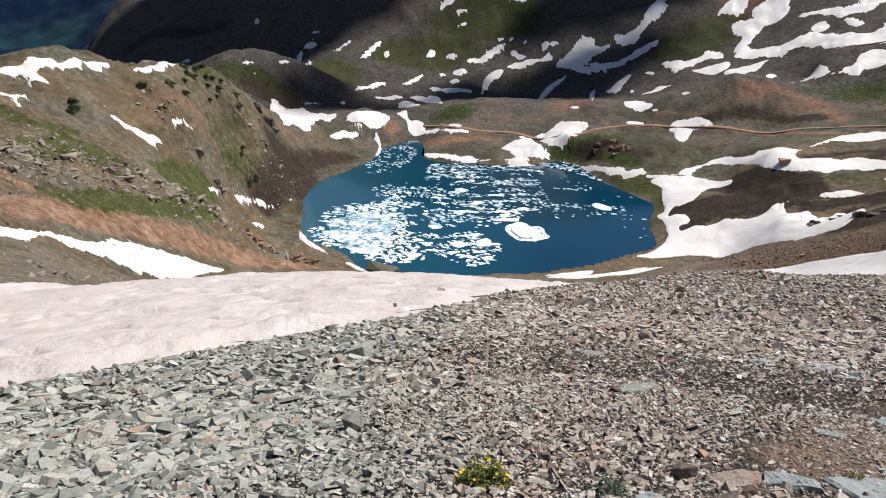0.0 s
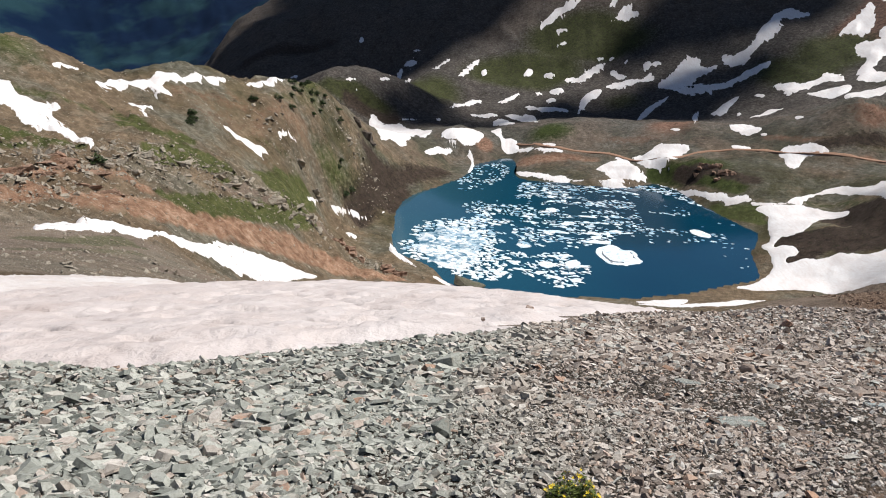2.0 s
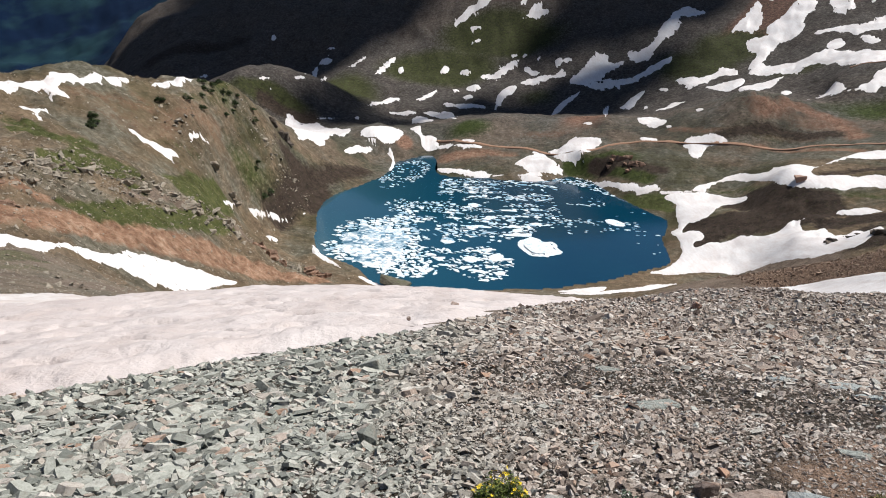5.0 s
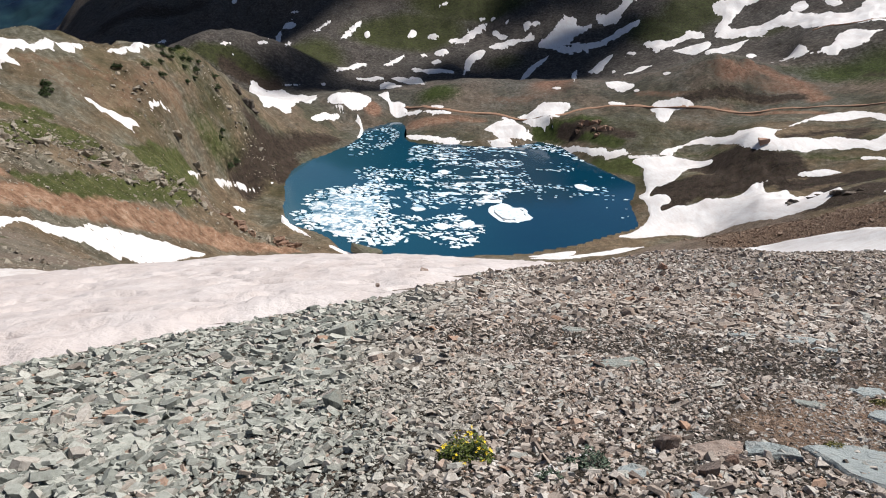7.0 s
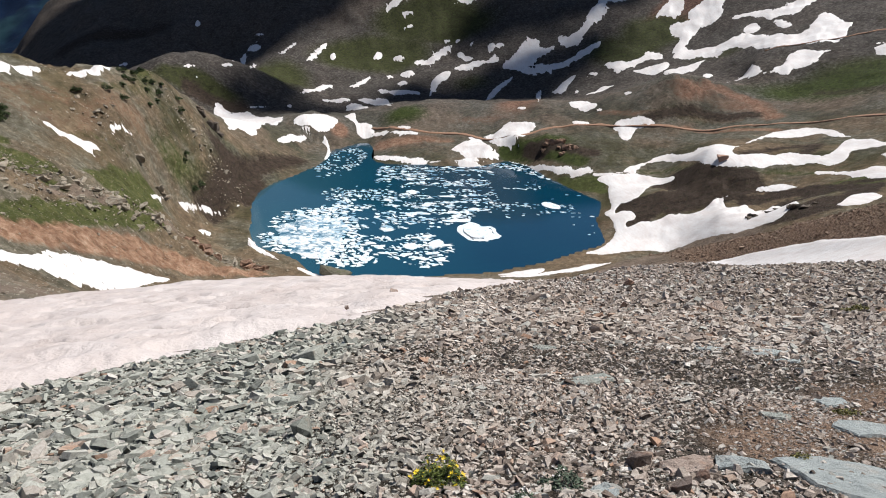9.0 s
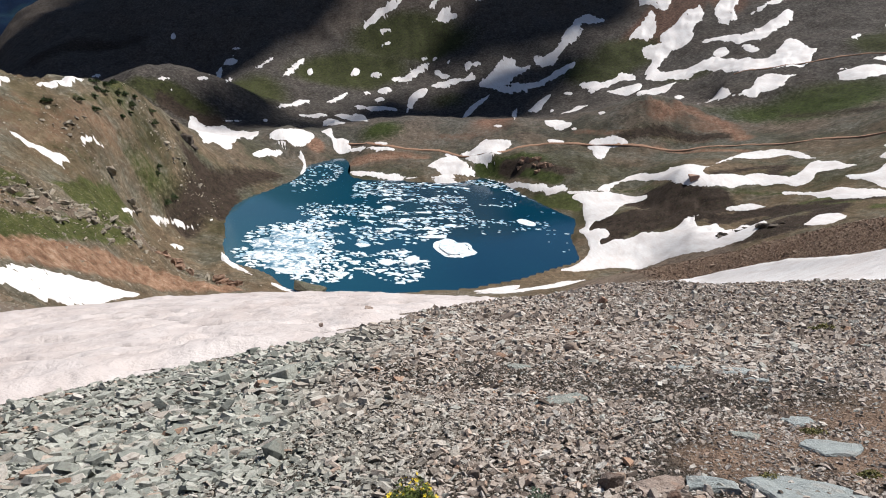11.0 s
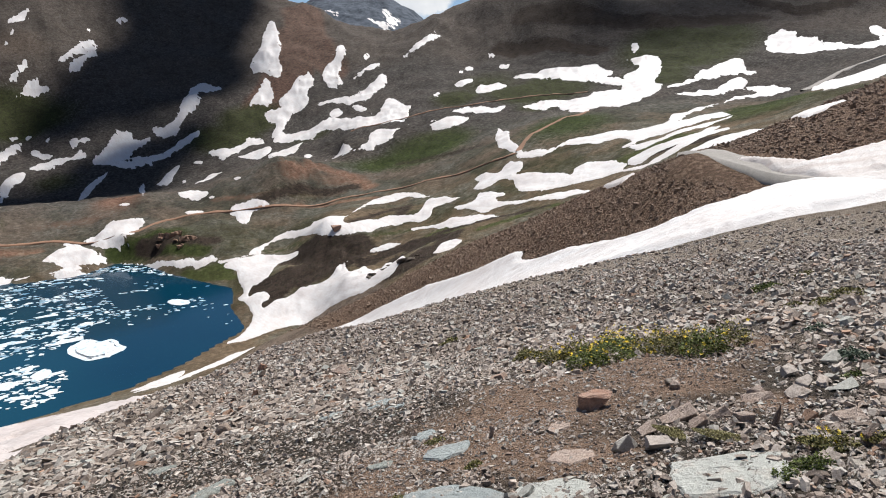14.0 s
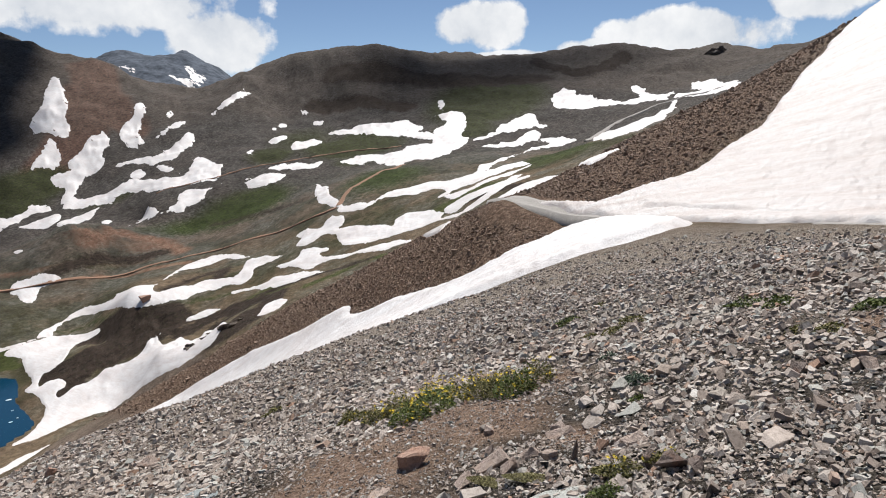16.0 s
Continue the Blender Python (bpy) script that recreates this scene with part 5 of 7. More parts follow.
# ---- stones ----
def stone_material(name, per_object):
    m, N, Lk, b = mat(name, 0.85)
    co = N.new("ShaderNodeNewGeometry").outputs["Position"]
    rnd = N.new("ShaderNodeObjectInfo").outputs["Random"] if per_object else N.new("ShaderNodeNewGeometry").outputs["Random Per Island"]
    cool = ramp(N, Lk, rnd, (0.0, (0.16, 0.17, 0.15)), (0.2, (0.27, 0.28, 0.25)), (0.5, (0.365, 0.372, 0.33)), (0.76, (0.45, 0.445, 0.40)), (0.88, (0.34, 0.295, 0.25)), (0.96, (0.53, 0.50, 0.46)), (0.99, (0.33, 0.22, 0.16)))
    warm = ramp(N, Lk, rnd, (0.0, (0.16, 0.125, 0.105)), (0.25, (0.31, 0.255, 0.215)), (0.5, (0.43, 0.37, 0.325)), (0.74, (0.50, 0.45, 0.405)), (0.86, (0.37, 0.375, 0.345)), (0.95, (0.36, 0.225, 0.155)), (0.985, (0.60, 0.57, 0.53)))
    zone = nz(N, Lk, 0.5, 4, 0.6, co).outputs[0]
    sep = N.new("ShaderNodeSeparateXYZ")
    Lk.new(co, sep.inputs[0])
    reach = N.new("ShaderNodeMapRange")
    reach.inputs[1].default_value, reach.inputs[2].default_value = -4.0, 16.0
    Lk.new(sep.outputs[0], reach.inputs[0])
    warmth = ramp(N, Lk, reach.outputs[0], (0.13, (0.1, 0.1, 0.1)), (0.26, (0.72, 0.72, 0.72)), (0.48, (0.72, 0.72, 0.72)), (0.65, (0.58, 0.58, 0.58)))
    ma = N.new("ShaderNodeMath")
    ma.operation = "ADD"
    Lk.new(warmth, ma.inputs[0])
    Lk.new(zone, ma.inputs[1])
    c = mix(N, Lk, ramp(N, Lk, ma.outputs[0], (0.72, (0, 0, 0)), (1.1, (1, 1, 1))), cool, warm)
    grain = nz(N, Lk, 34, 7, 0.75, co).outputs[0]
    c = mix(N, Lk, 0.7, c, ramp(N, Lk, grain, (0.3, (0.36, 0.34, 0.32)), (0.5, (0.85, 0.84, 0.82)), (0.7, (1.12, 1.11, 1.1))), "MULTIPLY")
    c = mix(N, Lk, ramp(N, Lk, nz(N, Lk, 9, 6, 0.7, co).outputs[0], (0.56, (0, 0, 0)), (0.68, (0.55, 0.55, 0.55))), c, (0.20, 0.155, 0.12))
    Lk.new(c, b.inputs["Base Color"])
    bump(N, Lk, b, grain, 0.7, 0.012)
    return m


STONES, STONE = stone_material("scree_stones", False), stone_material("stone", True)


def rock_material(name, lo, hi, scale, stain):
    m, N, Lk, b = mat(name, 0.85)
    co = N.new("ShaderNodeNewGeometry").outputs["Position"]
    g1, g2 = nz(N, Lk, scale, 8, 0.68, co).outputs[0], nz(N, Lk, scale * 9, 6, 0.7, co).outputs[0]
    c = mix(N, Lk, 0.5, ramp(N, Lk, g1, (0.3, lo), (0.7, hi)), ramp(N, Lk, g2, (0.3, lo), (0.7, hi)))
    c = mix(N, Lk, ramp(N, Lk, nz(N, Lk, scale * 2.3, 5, 0.6, co).outputs[0], (0.52, (0, 0, 0)), (0.68, (0.7, 0.7, 0.7))), c, stain)
    Lk.new(c, b.inputs["Base Color"])
    bump(N, Lk, b, g2, 0.6, 0.25 / scale)
    return m


SLAB = rock_material("blue_grey_slab", (0.32, 0.325, 0.295), (0.52, 0.52, 0.48), 2.0, (0.47, 0.40, 0.34))
SLAB_NODES, SLAB_LINKS = SLAB.node_tree.nodes, SLAB.node_tree.links
slab_place = SLAB_NODES.new("ShaderNodeNewGeometry").outputs["Position"]
slab_wave = mix(SLAB_NODES, SLAB_LINKS, 0.25, slab_place, nz(SLAB_NODES, SLAB_LINKS, 5.0, 5, 0.6, slab_place).outputs[1], "ADD")
crack = nz(SLAB_NODES, SLAB_LINKS, 2.1, vec=slab_wave, kind="ShaderNodeTexVoronoi")
crack.feature = "DISTANCE_TO_EDGE"
SLAB_LINKS.new(mix(SLAB_NODES, SLAB_LINKS, ramp(SLAB_NODES, SLAB_LINKS, crack.outputs["Distance"], (0.0, (0.75, 0.75, 0.75)), (0.012, (0, 0, 0))), SLAB_NODES["Principled BSDF"].inputs["Base Color"].links[0].from_socket, (0.07, 0.055, 0.045)), SLAB_NODES["Principled BSDF"].inputs["Base Color"])
BLUE_SLAB = rock_material("blue_slab", (0.20, 0.225, 0.222), (0.36, 0.385, 0.375), 2.6, (0.33, 0.31, 0.28))
PINK_SLAB = rock_material("pink_slab", (0.24, 0.175, 0.14), (0.50, 0.41, 0.35), 3.0, (0.36, 0.26, 0.20))
RUSTROCK = rock_material("rusty_rock", (0.22, 0.125, 0.09), (0.50, 0.34, 0.26), 3.0, (0.42, 0.20, 0.11))
DARKSTONE = rock_material("dark_stone", (0.075, 0.055, 0.045), (0.24, 0.19, 0.165), 4.0, (0.17, 0.09, 0.06))
SLATE = rock_material("dark_slate", (0.17, 0.185, 0.168), (0.32, 0.335, 0.305), 2.0, (0.27, 0.235, 0.195))
BROWNROCK = rock_material("brown_rock", (0.13, 0.09, 0.07), (0.47, 0.385, 0.33), 3.0, (0.33, 0.20, 0.14))
HILLROCK = rock_material("hillside_rock", (0.17, 0.145, 0.112), (0.42, 0.37, 0.295), 0.25, (0.23, 0.15, 0.09))
MOSSROCK = rock_material("mossy_rock", (0.06, 0.058, 0.04), (0.19, 0.17, 0.125), 0.25, (0.08, 0.095, 0.035))
REDROCK = rock_material("red_rock", (0.17, 0.10, 0.068), (0.36, 0.24, 0.17), 0.12, (0.29, 0.16, 0.10))
DARKROCK = rock_material("dark_rock", (0.07, 0.056, 0.045), (0.19, 0.155, 0.125), 0.08, (0.13, 0.09, 0.06))
TALUS = rock_material("brown_talus", (0.06, 0.04, 0.03), (0.37, 0.265, 0.195), 0.9, (0.24, 0.125, 0.078))


def hull(rng, n, sx, sy, sz, plate=False):
    """Corners and triangles of an angular stone."""
    bm = bmesh.new()
    turn = rng.uniform(0, 6.28)
    for k in range(n):
        v = Vector((rng.uniform(-1, 1), rng.uniform(-1, 1), rng.uniform(-1, 1)))
        f = max(abs(v.x), abs(v.y), abs(v.z))
        v = v * 0.45 + v / f * 0.55
        if plate:
            t = turn + 2 * math.pi * (k // 2 + rng.uniform(-0.22, 0.22)) / (n // 2)
            r = rng.uniform(0.75, 1.1)
            v = Vector((math.cos(t) * r, math.sin(t) * r, (1 if k % 2 else -1) * rng.uniform(0.65, 1)))
        bm.verts.new((v.x * sx, v.y * sy, v.z * sz))
    r = bmesh.ops.convex_hull(bm, input=bm.verts[:])
    bmesh.ops.delete(bm, geom=list(set(r["geom_interior"] + r["geom_unused"])), context="VERTS")
    bmesh.ops.triangulate(bm, faces=bm.faces[:])
    bm.verts.index_update()
    V = np.array([v.co[:] for v in bm.verts])
    F = np.array([[v.index for v in f.verts] for f in bm.faces])
    bm.free()
    return V, F


RNG = random.Random(11)
SMALL = [hull(RNG, 8 if k % 3 else 7, 0.5, RNG.uniform(0.33, 0.48), RNG.uniform(0.13, 0.3), k % 3 > 0) for k in range(12)]


def turns(rs, n, tilt, across=0.0):
    """Random rotations leaning up to about tilt radians; across: the share that lies lengthwise across the slope."""
    a, b, c = rs.uniform(0, 2 * np.pi, n), rs.normal(0, tilt, n), rs.normal(0, tilt, n)
    a = np.where(rs.rand(n) < across, rs.normal(0.25, 0.5, n) + np.pi * rs.randint(0, 2, n), a)
    b = b - 0.33 * (across > 0)
    ca, sa, cb, sb, cc, sc = np.cos(a), np.sin(a), np.cos(b), np.sin(b), np.cos(c), np.sin(c)
    z, o = np.zeros(n), np.ones(n)
    Rz = np.stack([ca, -sa, z, sa, ca, z, z, z, o], 1).reshape(n, 3, 3)
    Rx = np.stack([o, z, z, z, cb, -sb, z, sb, cb], 1).reshape(n, 3, 3)
    Ry = np.stack([cc, z, sc, z, o, z, -sc, z, cc], 1).reshape(n, 3, 3)
    return Rx @ Ry @ Rz


def scatter(name, shapes, x, y, size, material, rs, tilt=0.36, sink=0.07, across=0.0):
    z = ground_z(x, y)
    R = turns(rs, len(x), tilt, across)
    pick = rs.randint(0, len(shapes), len(x))
    VV, FF, base = [], [], 0
    for k, (V, F) in enumerate(shapes):
        s = np.nonzero(pick == k)[0]
        if len(s) == 0:
            continue
        W = np.einsum("nij,vj->nvi", R[s], V) * size[s][:, None, None]
        W[:, :, 0] += x[s][:, None]
        W[:, :, 1] += y[s][:, None]
        W[:, :, 2] += (z[s] + (sink[s] if isinstance(sink, np.ndarray) else sink) * size[s])[:, None]
        VV.append(W.reshape(-1, 3))
        FF.append((F[None] + base + (np.arange(len(s)) * len(V))[:, None, None]).reshape(-1, 3))
        base += len(s) * len(V)
    return new(name, np_mesh(name, np.concatenate(VV), np.concatenate(FF), False, material))


def off_snow(x, y, reach):
    ok = np.ones(len(x), bool)
    for dist, P in SNOWS:
        if dist < reach:
            lo, hi = P.min(0) - 3, P.max(0) + 3
            s = np.nonzero((x > lo[0]) & (x < hi[0]) & (y > lo[1]) & (y < hi[1]) & ok)[0]
            if len(s):
                ok[s[signed(x[s], y[s], P) > -0.05]] = False
    return ok


def plate(rng, k, aspect, thick):
    """Corners and triangles of a broken slaty plate about 1 long, open underneath where it lies bedded."""
    t0 = rng.uniform(0, 6.28)
    ring = []
    for i in range(k):
        t = t0 + 2 * math.pi * (i + rng.uniform(-0.3, 0.3)) / k
        r = rng.uniform(0.38, 0.56)
        ring.append((math.cos(t) * r, math.sin(t) * r * aspect))
    lean, cant = rng.uniform(-0.5, 0.5), rng.uniform(-0.5, 0.5)
    dx, dy, s = rng.uniform(-0.08, 0.08), rng.uniform(-0.08, 0.08) * aspect, rng.uniform(0.72, 0.96)
    low = [(x, y, -thick) for x, y in ring]
    top = [(x * s * rng.uniform(0.9, 1.05) + dx, y * s * rng.uniform(0.9, 1.05) + dy, thick * (0.75 + lean * x + cant * y / aspect + rng.uniform(-0.12, 0.12))) for x, y in ring]
    F = [(0 + k, i + k, i + k + 1) for i in range(1, k - 1)]
    for i in range(k):
        j = (i + 1) % k
        F += [(i, j, k + j), (i, k + j, k + i)]
    return np.array(low + top), np.array(F)


PLATES = [plate(RNG, RNG.choice((4, 5, 5, 6)), RNG.uniform(0.38, 0.72), RNG.uniform(0.07, 0.17)) for _ in range(30)]
CHIPS = [plate(RNG, RNG.choice((4, 4, 5)), RNG.uniform(0.45, 0.85), RNG.uniform(0.07, 0.15)) for _ in range(22)]
FLAKES = [plate(RNG, 4, RNG.uniform(0.42, 0.8), RNG.uniform(0.1, 0.24)) for _ in range(18)]

# stretches of trodden bare soil: x, y, radius
WORN = [(4.2, 3.3, 1.1), (3.3, 2.9, 0.7), (5.8, 3.3, 1.2), (5.3, 2.5, 0.7), (7.0, 3.0, 0.8), (3.4, 2.2, 0.6), (2.35, 3.0, 0.5), (2.9, 3.4, 0.6), (5.0, 4.0, 0.8), (7.6, -0.6, 0.7), (4.9, 1.55, 0.35)]


def worn_at(x, y):
    w = np.zeros(len(x))
    for sx, sy, sr in WORN:
        w = np.maximum(w, np.exp(-((x - sx) ** 2 + (y - sy) ** 2) / (sr * sr)))
    return w


def coarse_at(x, y, d):
    """How far the broken plates take over from the gravel."""
    n = fbm(x, y, 1.7, 4, 0.55)
    left = np.clip((-0.1 - x + 0.35 * (y - 3)) / 1.1 + n * 1.4, 0, 1)
    upper = np.clip((d - 5.2) / 3.5 + n * 1.6, 0, 1)
    right = 0.65 * np.clip((x - 4.6) / 1.5 - np.abs(y - 0.3) / 2.6 + 0.6 + n, 0, 1) * (x > 4)
    return np.maximum(np.maximum(left, upper), right)


def scree():
    rs = np.random.RandomState(3)
    out = []
    # one ring of the slope after another: count, from, to
    for n, lo, hi in ((64000, 1.75, 5.2), (50000, 5.2, 11.0), (40000, 11.0, 24.0), (12000, 24.0, 47.0)):
        d = np.sqrt(rs.uniform(lo * lo, hi * hi, n)) if lo < 11 else (lo ** 0.6 + rs.rand(n) * (hi ** 0.6 - lo ** 0.6)) ** (1 / 0.6)
        a = np.radians(rs.uniform(-61 if lo < 2 else -53, 100, n))
        x, y = np.sin(a) * d, np.cos(a) * d
        c = coarse_at(x, y, d)
        w = np.clip(worn_at(x, y) * 1.25, 0, 1)
        size = np.exp(np.clip(rs.normal(0, 0.52, n), -1.0, 1.2)) * (0.032 + 0.030 * c) * (1 - 0.35 * w) + 0.0042 * np.clip(d - 4, 0, 40) * rs.uniform(0.3, 1.3, n)
        thin = rs.rand(n) < 0.5 * c * (d < 5.2)
        bare = rs.rand(n) < np.clip(w * 0.42 + fbm(x, y, 0.6, 3) * 1.2 * (w > 0.08), 0, 0.75)
        ok = off_snow(x, y, 100) & ~((x > 42) & (y < 8)) & ~thin & ~bare & ~((x > 38) & (y < 26) & (d > 41))
        out.append((x[ok], y[ok], size[ok], c[ok], d[ok]))
    x, y, size, c, d = [np.concatenate(v) for v in zip(*out)]
    near = np.argsort(d / size ** 0.9)[:290]
    rest = np.ones(len(x), bool)
    rest[near] = False
    up = rs.uniform(-0.05, 0.22, len(x)) * size
    for shapes, m, tilt, label in ((PLATES, rest & (d < 11) & (c > 0.45), 0.33, "grey-green slaty scree plates lying over one another"),
                                   (CHIPS, rest & (d < 11) & (c <= 0.45), 0.48, "pale pinkish-grey gravel of angular chips"),
                                   (FLAKES, rest & (d >= 11), 0.42, "grey and brown scree stones on the upper slope")):
        ob = scatter("scree", shapes, x[m], y[m], size[m] * 1.15, STONES, rs, tilt, up[m] / size[m], across=0.75)
        tagged(ob, label, "scree", kind="stuff")
    n = 20000
    d = 1.7 + rs.rand(n) ** 1.2 * 7
    a = np.radians(rs.uniform(-48, 98, n))
    gx, gy = np.sin(a) * d, np.cos(a) * d
    ok = off_snow(gx, gy, 100) & ((coarse_at(gx, gy, d) < 0.5) | (rs.rand(n) < 0.25))
    ob = scatter("gravel", FLAKES, gx[ok], gy[ok], np.exp(rs.normal(0, 0.4, ok.sum())) * (0.013 + 0.002 * d[ok]), STONES, rs, 0.5, 0.05)
    tagged(ob, "fine pale and rusty gravel between the stones", "gravel", kind="stuff")
    n = 18000
    d, a = np.sqrt(rs.uniform(0.02, 14 ** 2, n)), rs.uniform(-math.pi, math.pi, n)
    d[:2600] = rs.uniform(0.15, 1.9, 2600)
    far = (d < 1.8) | (a < radians(-60)) | (a > radians(99))
    d, a = d[far], a[far]
    ob = scatter("scree", FLAKES, np.sin(a) * d, np.cos(a) * d, np.exp(rs.normal(0, 0.45, len(d))) * (0.045 + 0.006 * d), STONES, rs, 0.4, 0.05)
    tagged(ob, "grey scree stones on the upper slope", "scree", kind="stuff")
    return x[near], y[near], size[near]


NEAR_STONES = scree()


def talus():
    rs = np.random.RandomState(8)
    n = 84000
    a = np.radians(rs.uniform(24, 92, n))
    d = np.exp(rs.uniform(math.log(42), math.log(250), n))
    x, y = np.sin(a) * d, np.cos(a) * d
    road = signed(x, y, np.array(ROAD_AREA)) > -0.6
    inside = np.maximum(signed(x, y, TALUS_AREAS[0]), signed(x, y, TALUS_AREAS[1]))
    ok = (inside > -6) & off_snow(x, y, 200) & ~road
    ob = scatter("talus", SMALL, x[ok], y[ok], np.exp(rs.normal(0, 0.42, ok.sum())) * (0.11 + d[ok] * 0.0021), TALUS, rs, 0.7, 0.0)
    tagged(ob, "brown broken talus blocks below the road", "talus", kind="stuff")
    n = 46000
    a = np.radians(rs.uniform(-50, -8, n))
    d = np.exp(rs.uniform(math.log(62), math.log(400), n))
    x, y = np.sin(a) * d, np.cos(a) * d
    crag = np.zeros(n)
    for cx, cy, r in CRAGS:
        crag = np.maximum(crag, np.exp(-((x - cx) ** 2 + (y - cy) ** 2) / (1.6 * r * r)))
    crag = np.maximum(crag, 0.9 * np.exp(-(line_gap(x, y, SPUR_ROCKS) / 5.5) ** 2))
    ok = (rs.rand(n) < 0.16 + 0.9 * crag + 0.5 * np.clip(fbm(x, y, 16, 3), 0, 1)) & off_snow(x, y, 700) & (signed(x, y, SHORE_LINE) < -3)
    ob = scatter("hillside_rocks", CHIPS, x[ok], y[ok], np.exp(np.clip(rs.normal(0, 0.7, ok.sum()), -1, 1.6)) * (0.32 + 0.62 * crag[ok]) * (0.6 + d[ok] / 450), HILLROCK, rs, 0.5, 0.06)
    tagged(ob, "pale weathered rocks strewn over the grassy hillside", "rocks", kind="stuff")


# pale rock band along the spur
SPUR_ROCKS = [(-128, 126), (-121, 139), (-121, 147), (-117, 158), (-122, 195), (-120, 203), (-114, 210), (-109, 214), (-108, 224), (-104, 233), (-97, 249), (-91, 262), (-80, 252)]


def line_gap(x, y, pts):
    """Distance in plan to a broken line."""
    best = np.full(len(x), 1e18)
    for (ax, ay), (bx, by) in zip(pts, pts[1:]):
        ex, ey = bx - ax, by - ay
        t = np.clip(((x - ax) * ex + (y - ay) * ey) / (ex * ex + ey * ey), 0, 1)
        best = np.minimum(best, (x - ax - t * ex) ** 2 + (y - ay - t * ey) ** 2)
    return np.sqrt(best)


# ---- roads ----
def road_material(name, a, b_):
    m, N, Lk, b = mat(name, 0.95)
    co = N.new("ShaderNodeTexCoord").outputs["Object"]
    g = nz(N, Lk, 1.2, 8, 0.7, co).outputs[0]
    f = nz(N, Lk, 14, 5, 0.7, co).outputs[0]
    Lk.new(mix(N, Lk, 0.5, ramp(N, Lk, g, (0.3, a), (0.7, b_)), ramp(N, Lk, f, (0.3, a), (0.7, b_))), b.inputs["Base Color"])
    bump(N, Lk, b, f, 0.5, 0.05)
    return m


GRAVEL_ROAD = road_material("gravel_road", (0.21, 0.195, 0.175), (0.38, 0.355, 0.325))
DIRT = road_material("dirt_track", (0.17, 0.095, 0.06), (0.32, 0.19, 0.125))


def ribbon(name, pts, width, material, label, lift=0.12, level=True):
    P = spline(pts, 14, False)
    t = np.gradient(P, axis=0)
    t /= np.linalg.norm(t, axis=1)[:, None] + 1e-9
    nrm = np.stack([t[:, 1], -t[:, 0]], 1)
    w = width * (1 + 0.25 * fbm(P[:, 0], P[:, 1], width * 4, 3))
    zs = ground_z(P[:, 0], P[:, 1])
    k = np.ones(7) / 7
    zs = np.convolve(np.pad(zs, 3, "edge"), k, "valid")
    rows = []
    for s in (-0.62, -0.5, -0.25, 0, 0.25, 0.5, 0.62):
        Q = P + nrm * (s * w)[:, None]
        z = np.maximum(zs, ground_z(Q[:, 0], Q[:, 1])) + lift if abs(s) < 0.6 else np.minimum(zs, ground_z(Q[:, 0], Q[:, 1])) - lift
        if abs(s) == 0.25:
            z = z - 0.02 * width
        rows.append(np.column_stack([Q, z]))
    V = np.stack(rows, 1).reshape(-1, 3)
    i, j = np.meshgrid(np.arange(len(P) - 1), np.arange(6), indexing="ij")
    F = np.stack([i * 7 + j, (i + 1) * 7 + j, (i + 1) * 7 + j + 1, i * 7 + j + 1], 2).reshape(-1, 4)[:, ::-1]
    return tagged(new(name, np_mesh(name, V, F, True, material)), label, "road", kind="structure")


ROAD = [(98, 60), (84, 49), (73, 40), (66.5, 33), (62, 27), (57, 19), (50.5, 9), (46.5, 2), (43.5, -5), (41, -14), (40, -30)]
ROAD_AREA = [(60, 34), (65, 38), (72, 37), (66, 29), (60.5, 21), (54, 11), (49, 3), (46, -6), (38, -6), (42, 3), (48, 12), (54, 21), (59, 29)]
ribbon("road", ROAD[2:6], 2.6, GRAVEL_ROAD, "pale gravel mountain road cut across the slope", 0.08)
ribbon("road", [(47, 1.5), (44.8, -3), (43, -8), (41, -14), (40, -30)], 3.0, GRAVEL_ROAD, "pale gravel mountain road leaving the drifts", 0.05)
ribbon("track", [(-17, 552), (17, 520), (53, 512), (83, 484), (100, 474), (126, 484), (147, 481), (175, 470), (209, 448), (249, 427), (279, 391), (304, 353), (312, 325), (319, 305)], 3.2, DIRT, "reddish dirt track winding over the hummocks", 0.35)
ribbon("track", [(322, 307), (342, 318), (361, 326), (382, 332), (408, 336), (450, 345)], 3.2, DIRT, "narrow dirt track climbing between snow patches", 0.4)
ribbon("track", [(345, 570), (383, 557), (424, 541), (465, 515), (520, 480), (560, 430)], 2.4, DIRT, "faint dirt track across the far slope", 0.5)
ribbon("track", [(560, 215), (610, 220), (663, 217), (705, 176), (705, 142), (740, 110)], 5, GRAVEL_ROAD, "grey road climbing to the far pass", 0.6)
talus()


# ---- lake ice ----
def ice_material(loose):
    m, N, Lk, b = mat("drift_ice" if loose else "lake_ice", 0.4)
    co = N.new("ShaderNodeNewGeometry").outputs["Position"]
    g = nz(N, Lk, 0.35, 6, 0.65, co).outputs[0]
    c = ramp(N, Lk, g, (0.34, (0.34, 0.47, 0.55)), (0.46, (0.62, 0.68, 0.71)), (0.6, (0.78, 0.78, 0.77)))
    if loose:
        rnd = N.new("ShaderNodeNewGeometry").outputs["Random Per Island"]
        c = mix(N, Lk, 1.0, c, ramp(N, Lk, rnd, (0.0, (0.22, 0.38, 0.5)), (0.22, (0.5, 0.66, 0.76)), (0.42, (0.9, 0.94, 0.96)), (0.6, (1, 1, 1))), "MULTIPLY")
    Lk.new(c, b.inputs["Base Color"])
    bump(N, Lk, b, g, 0.3, 0.1)
    return m


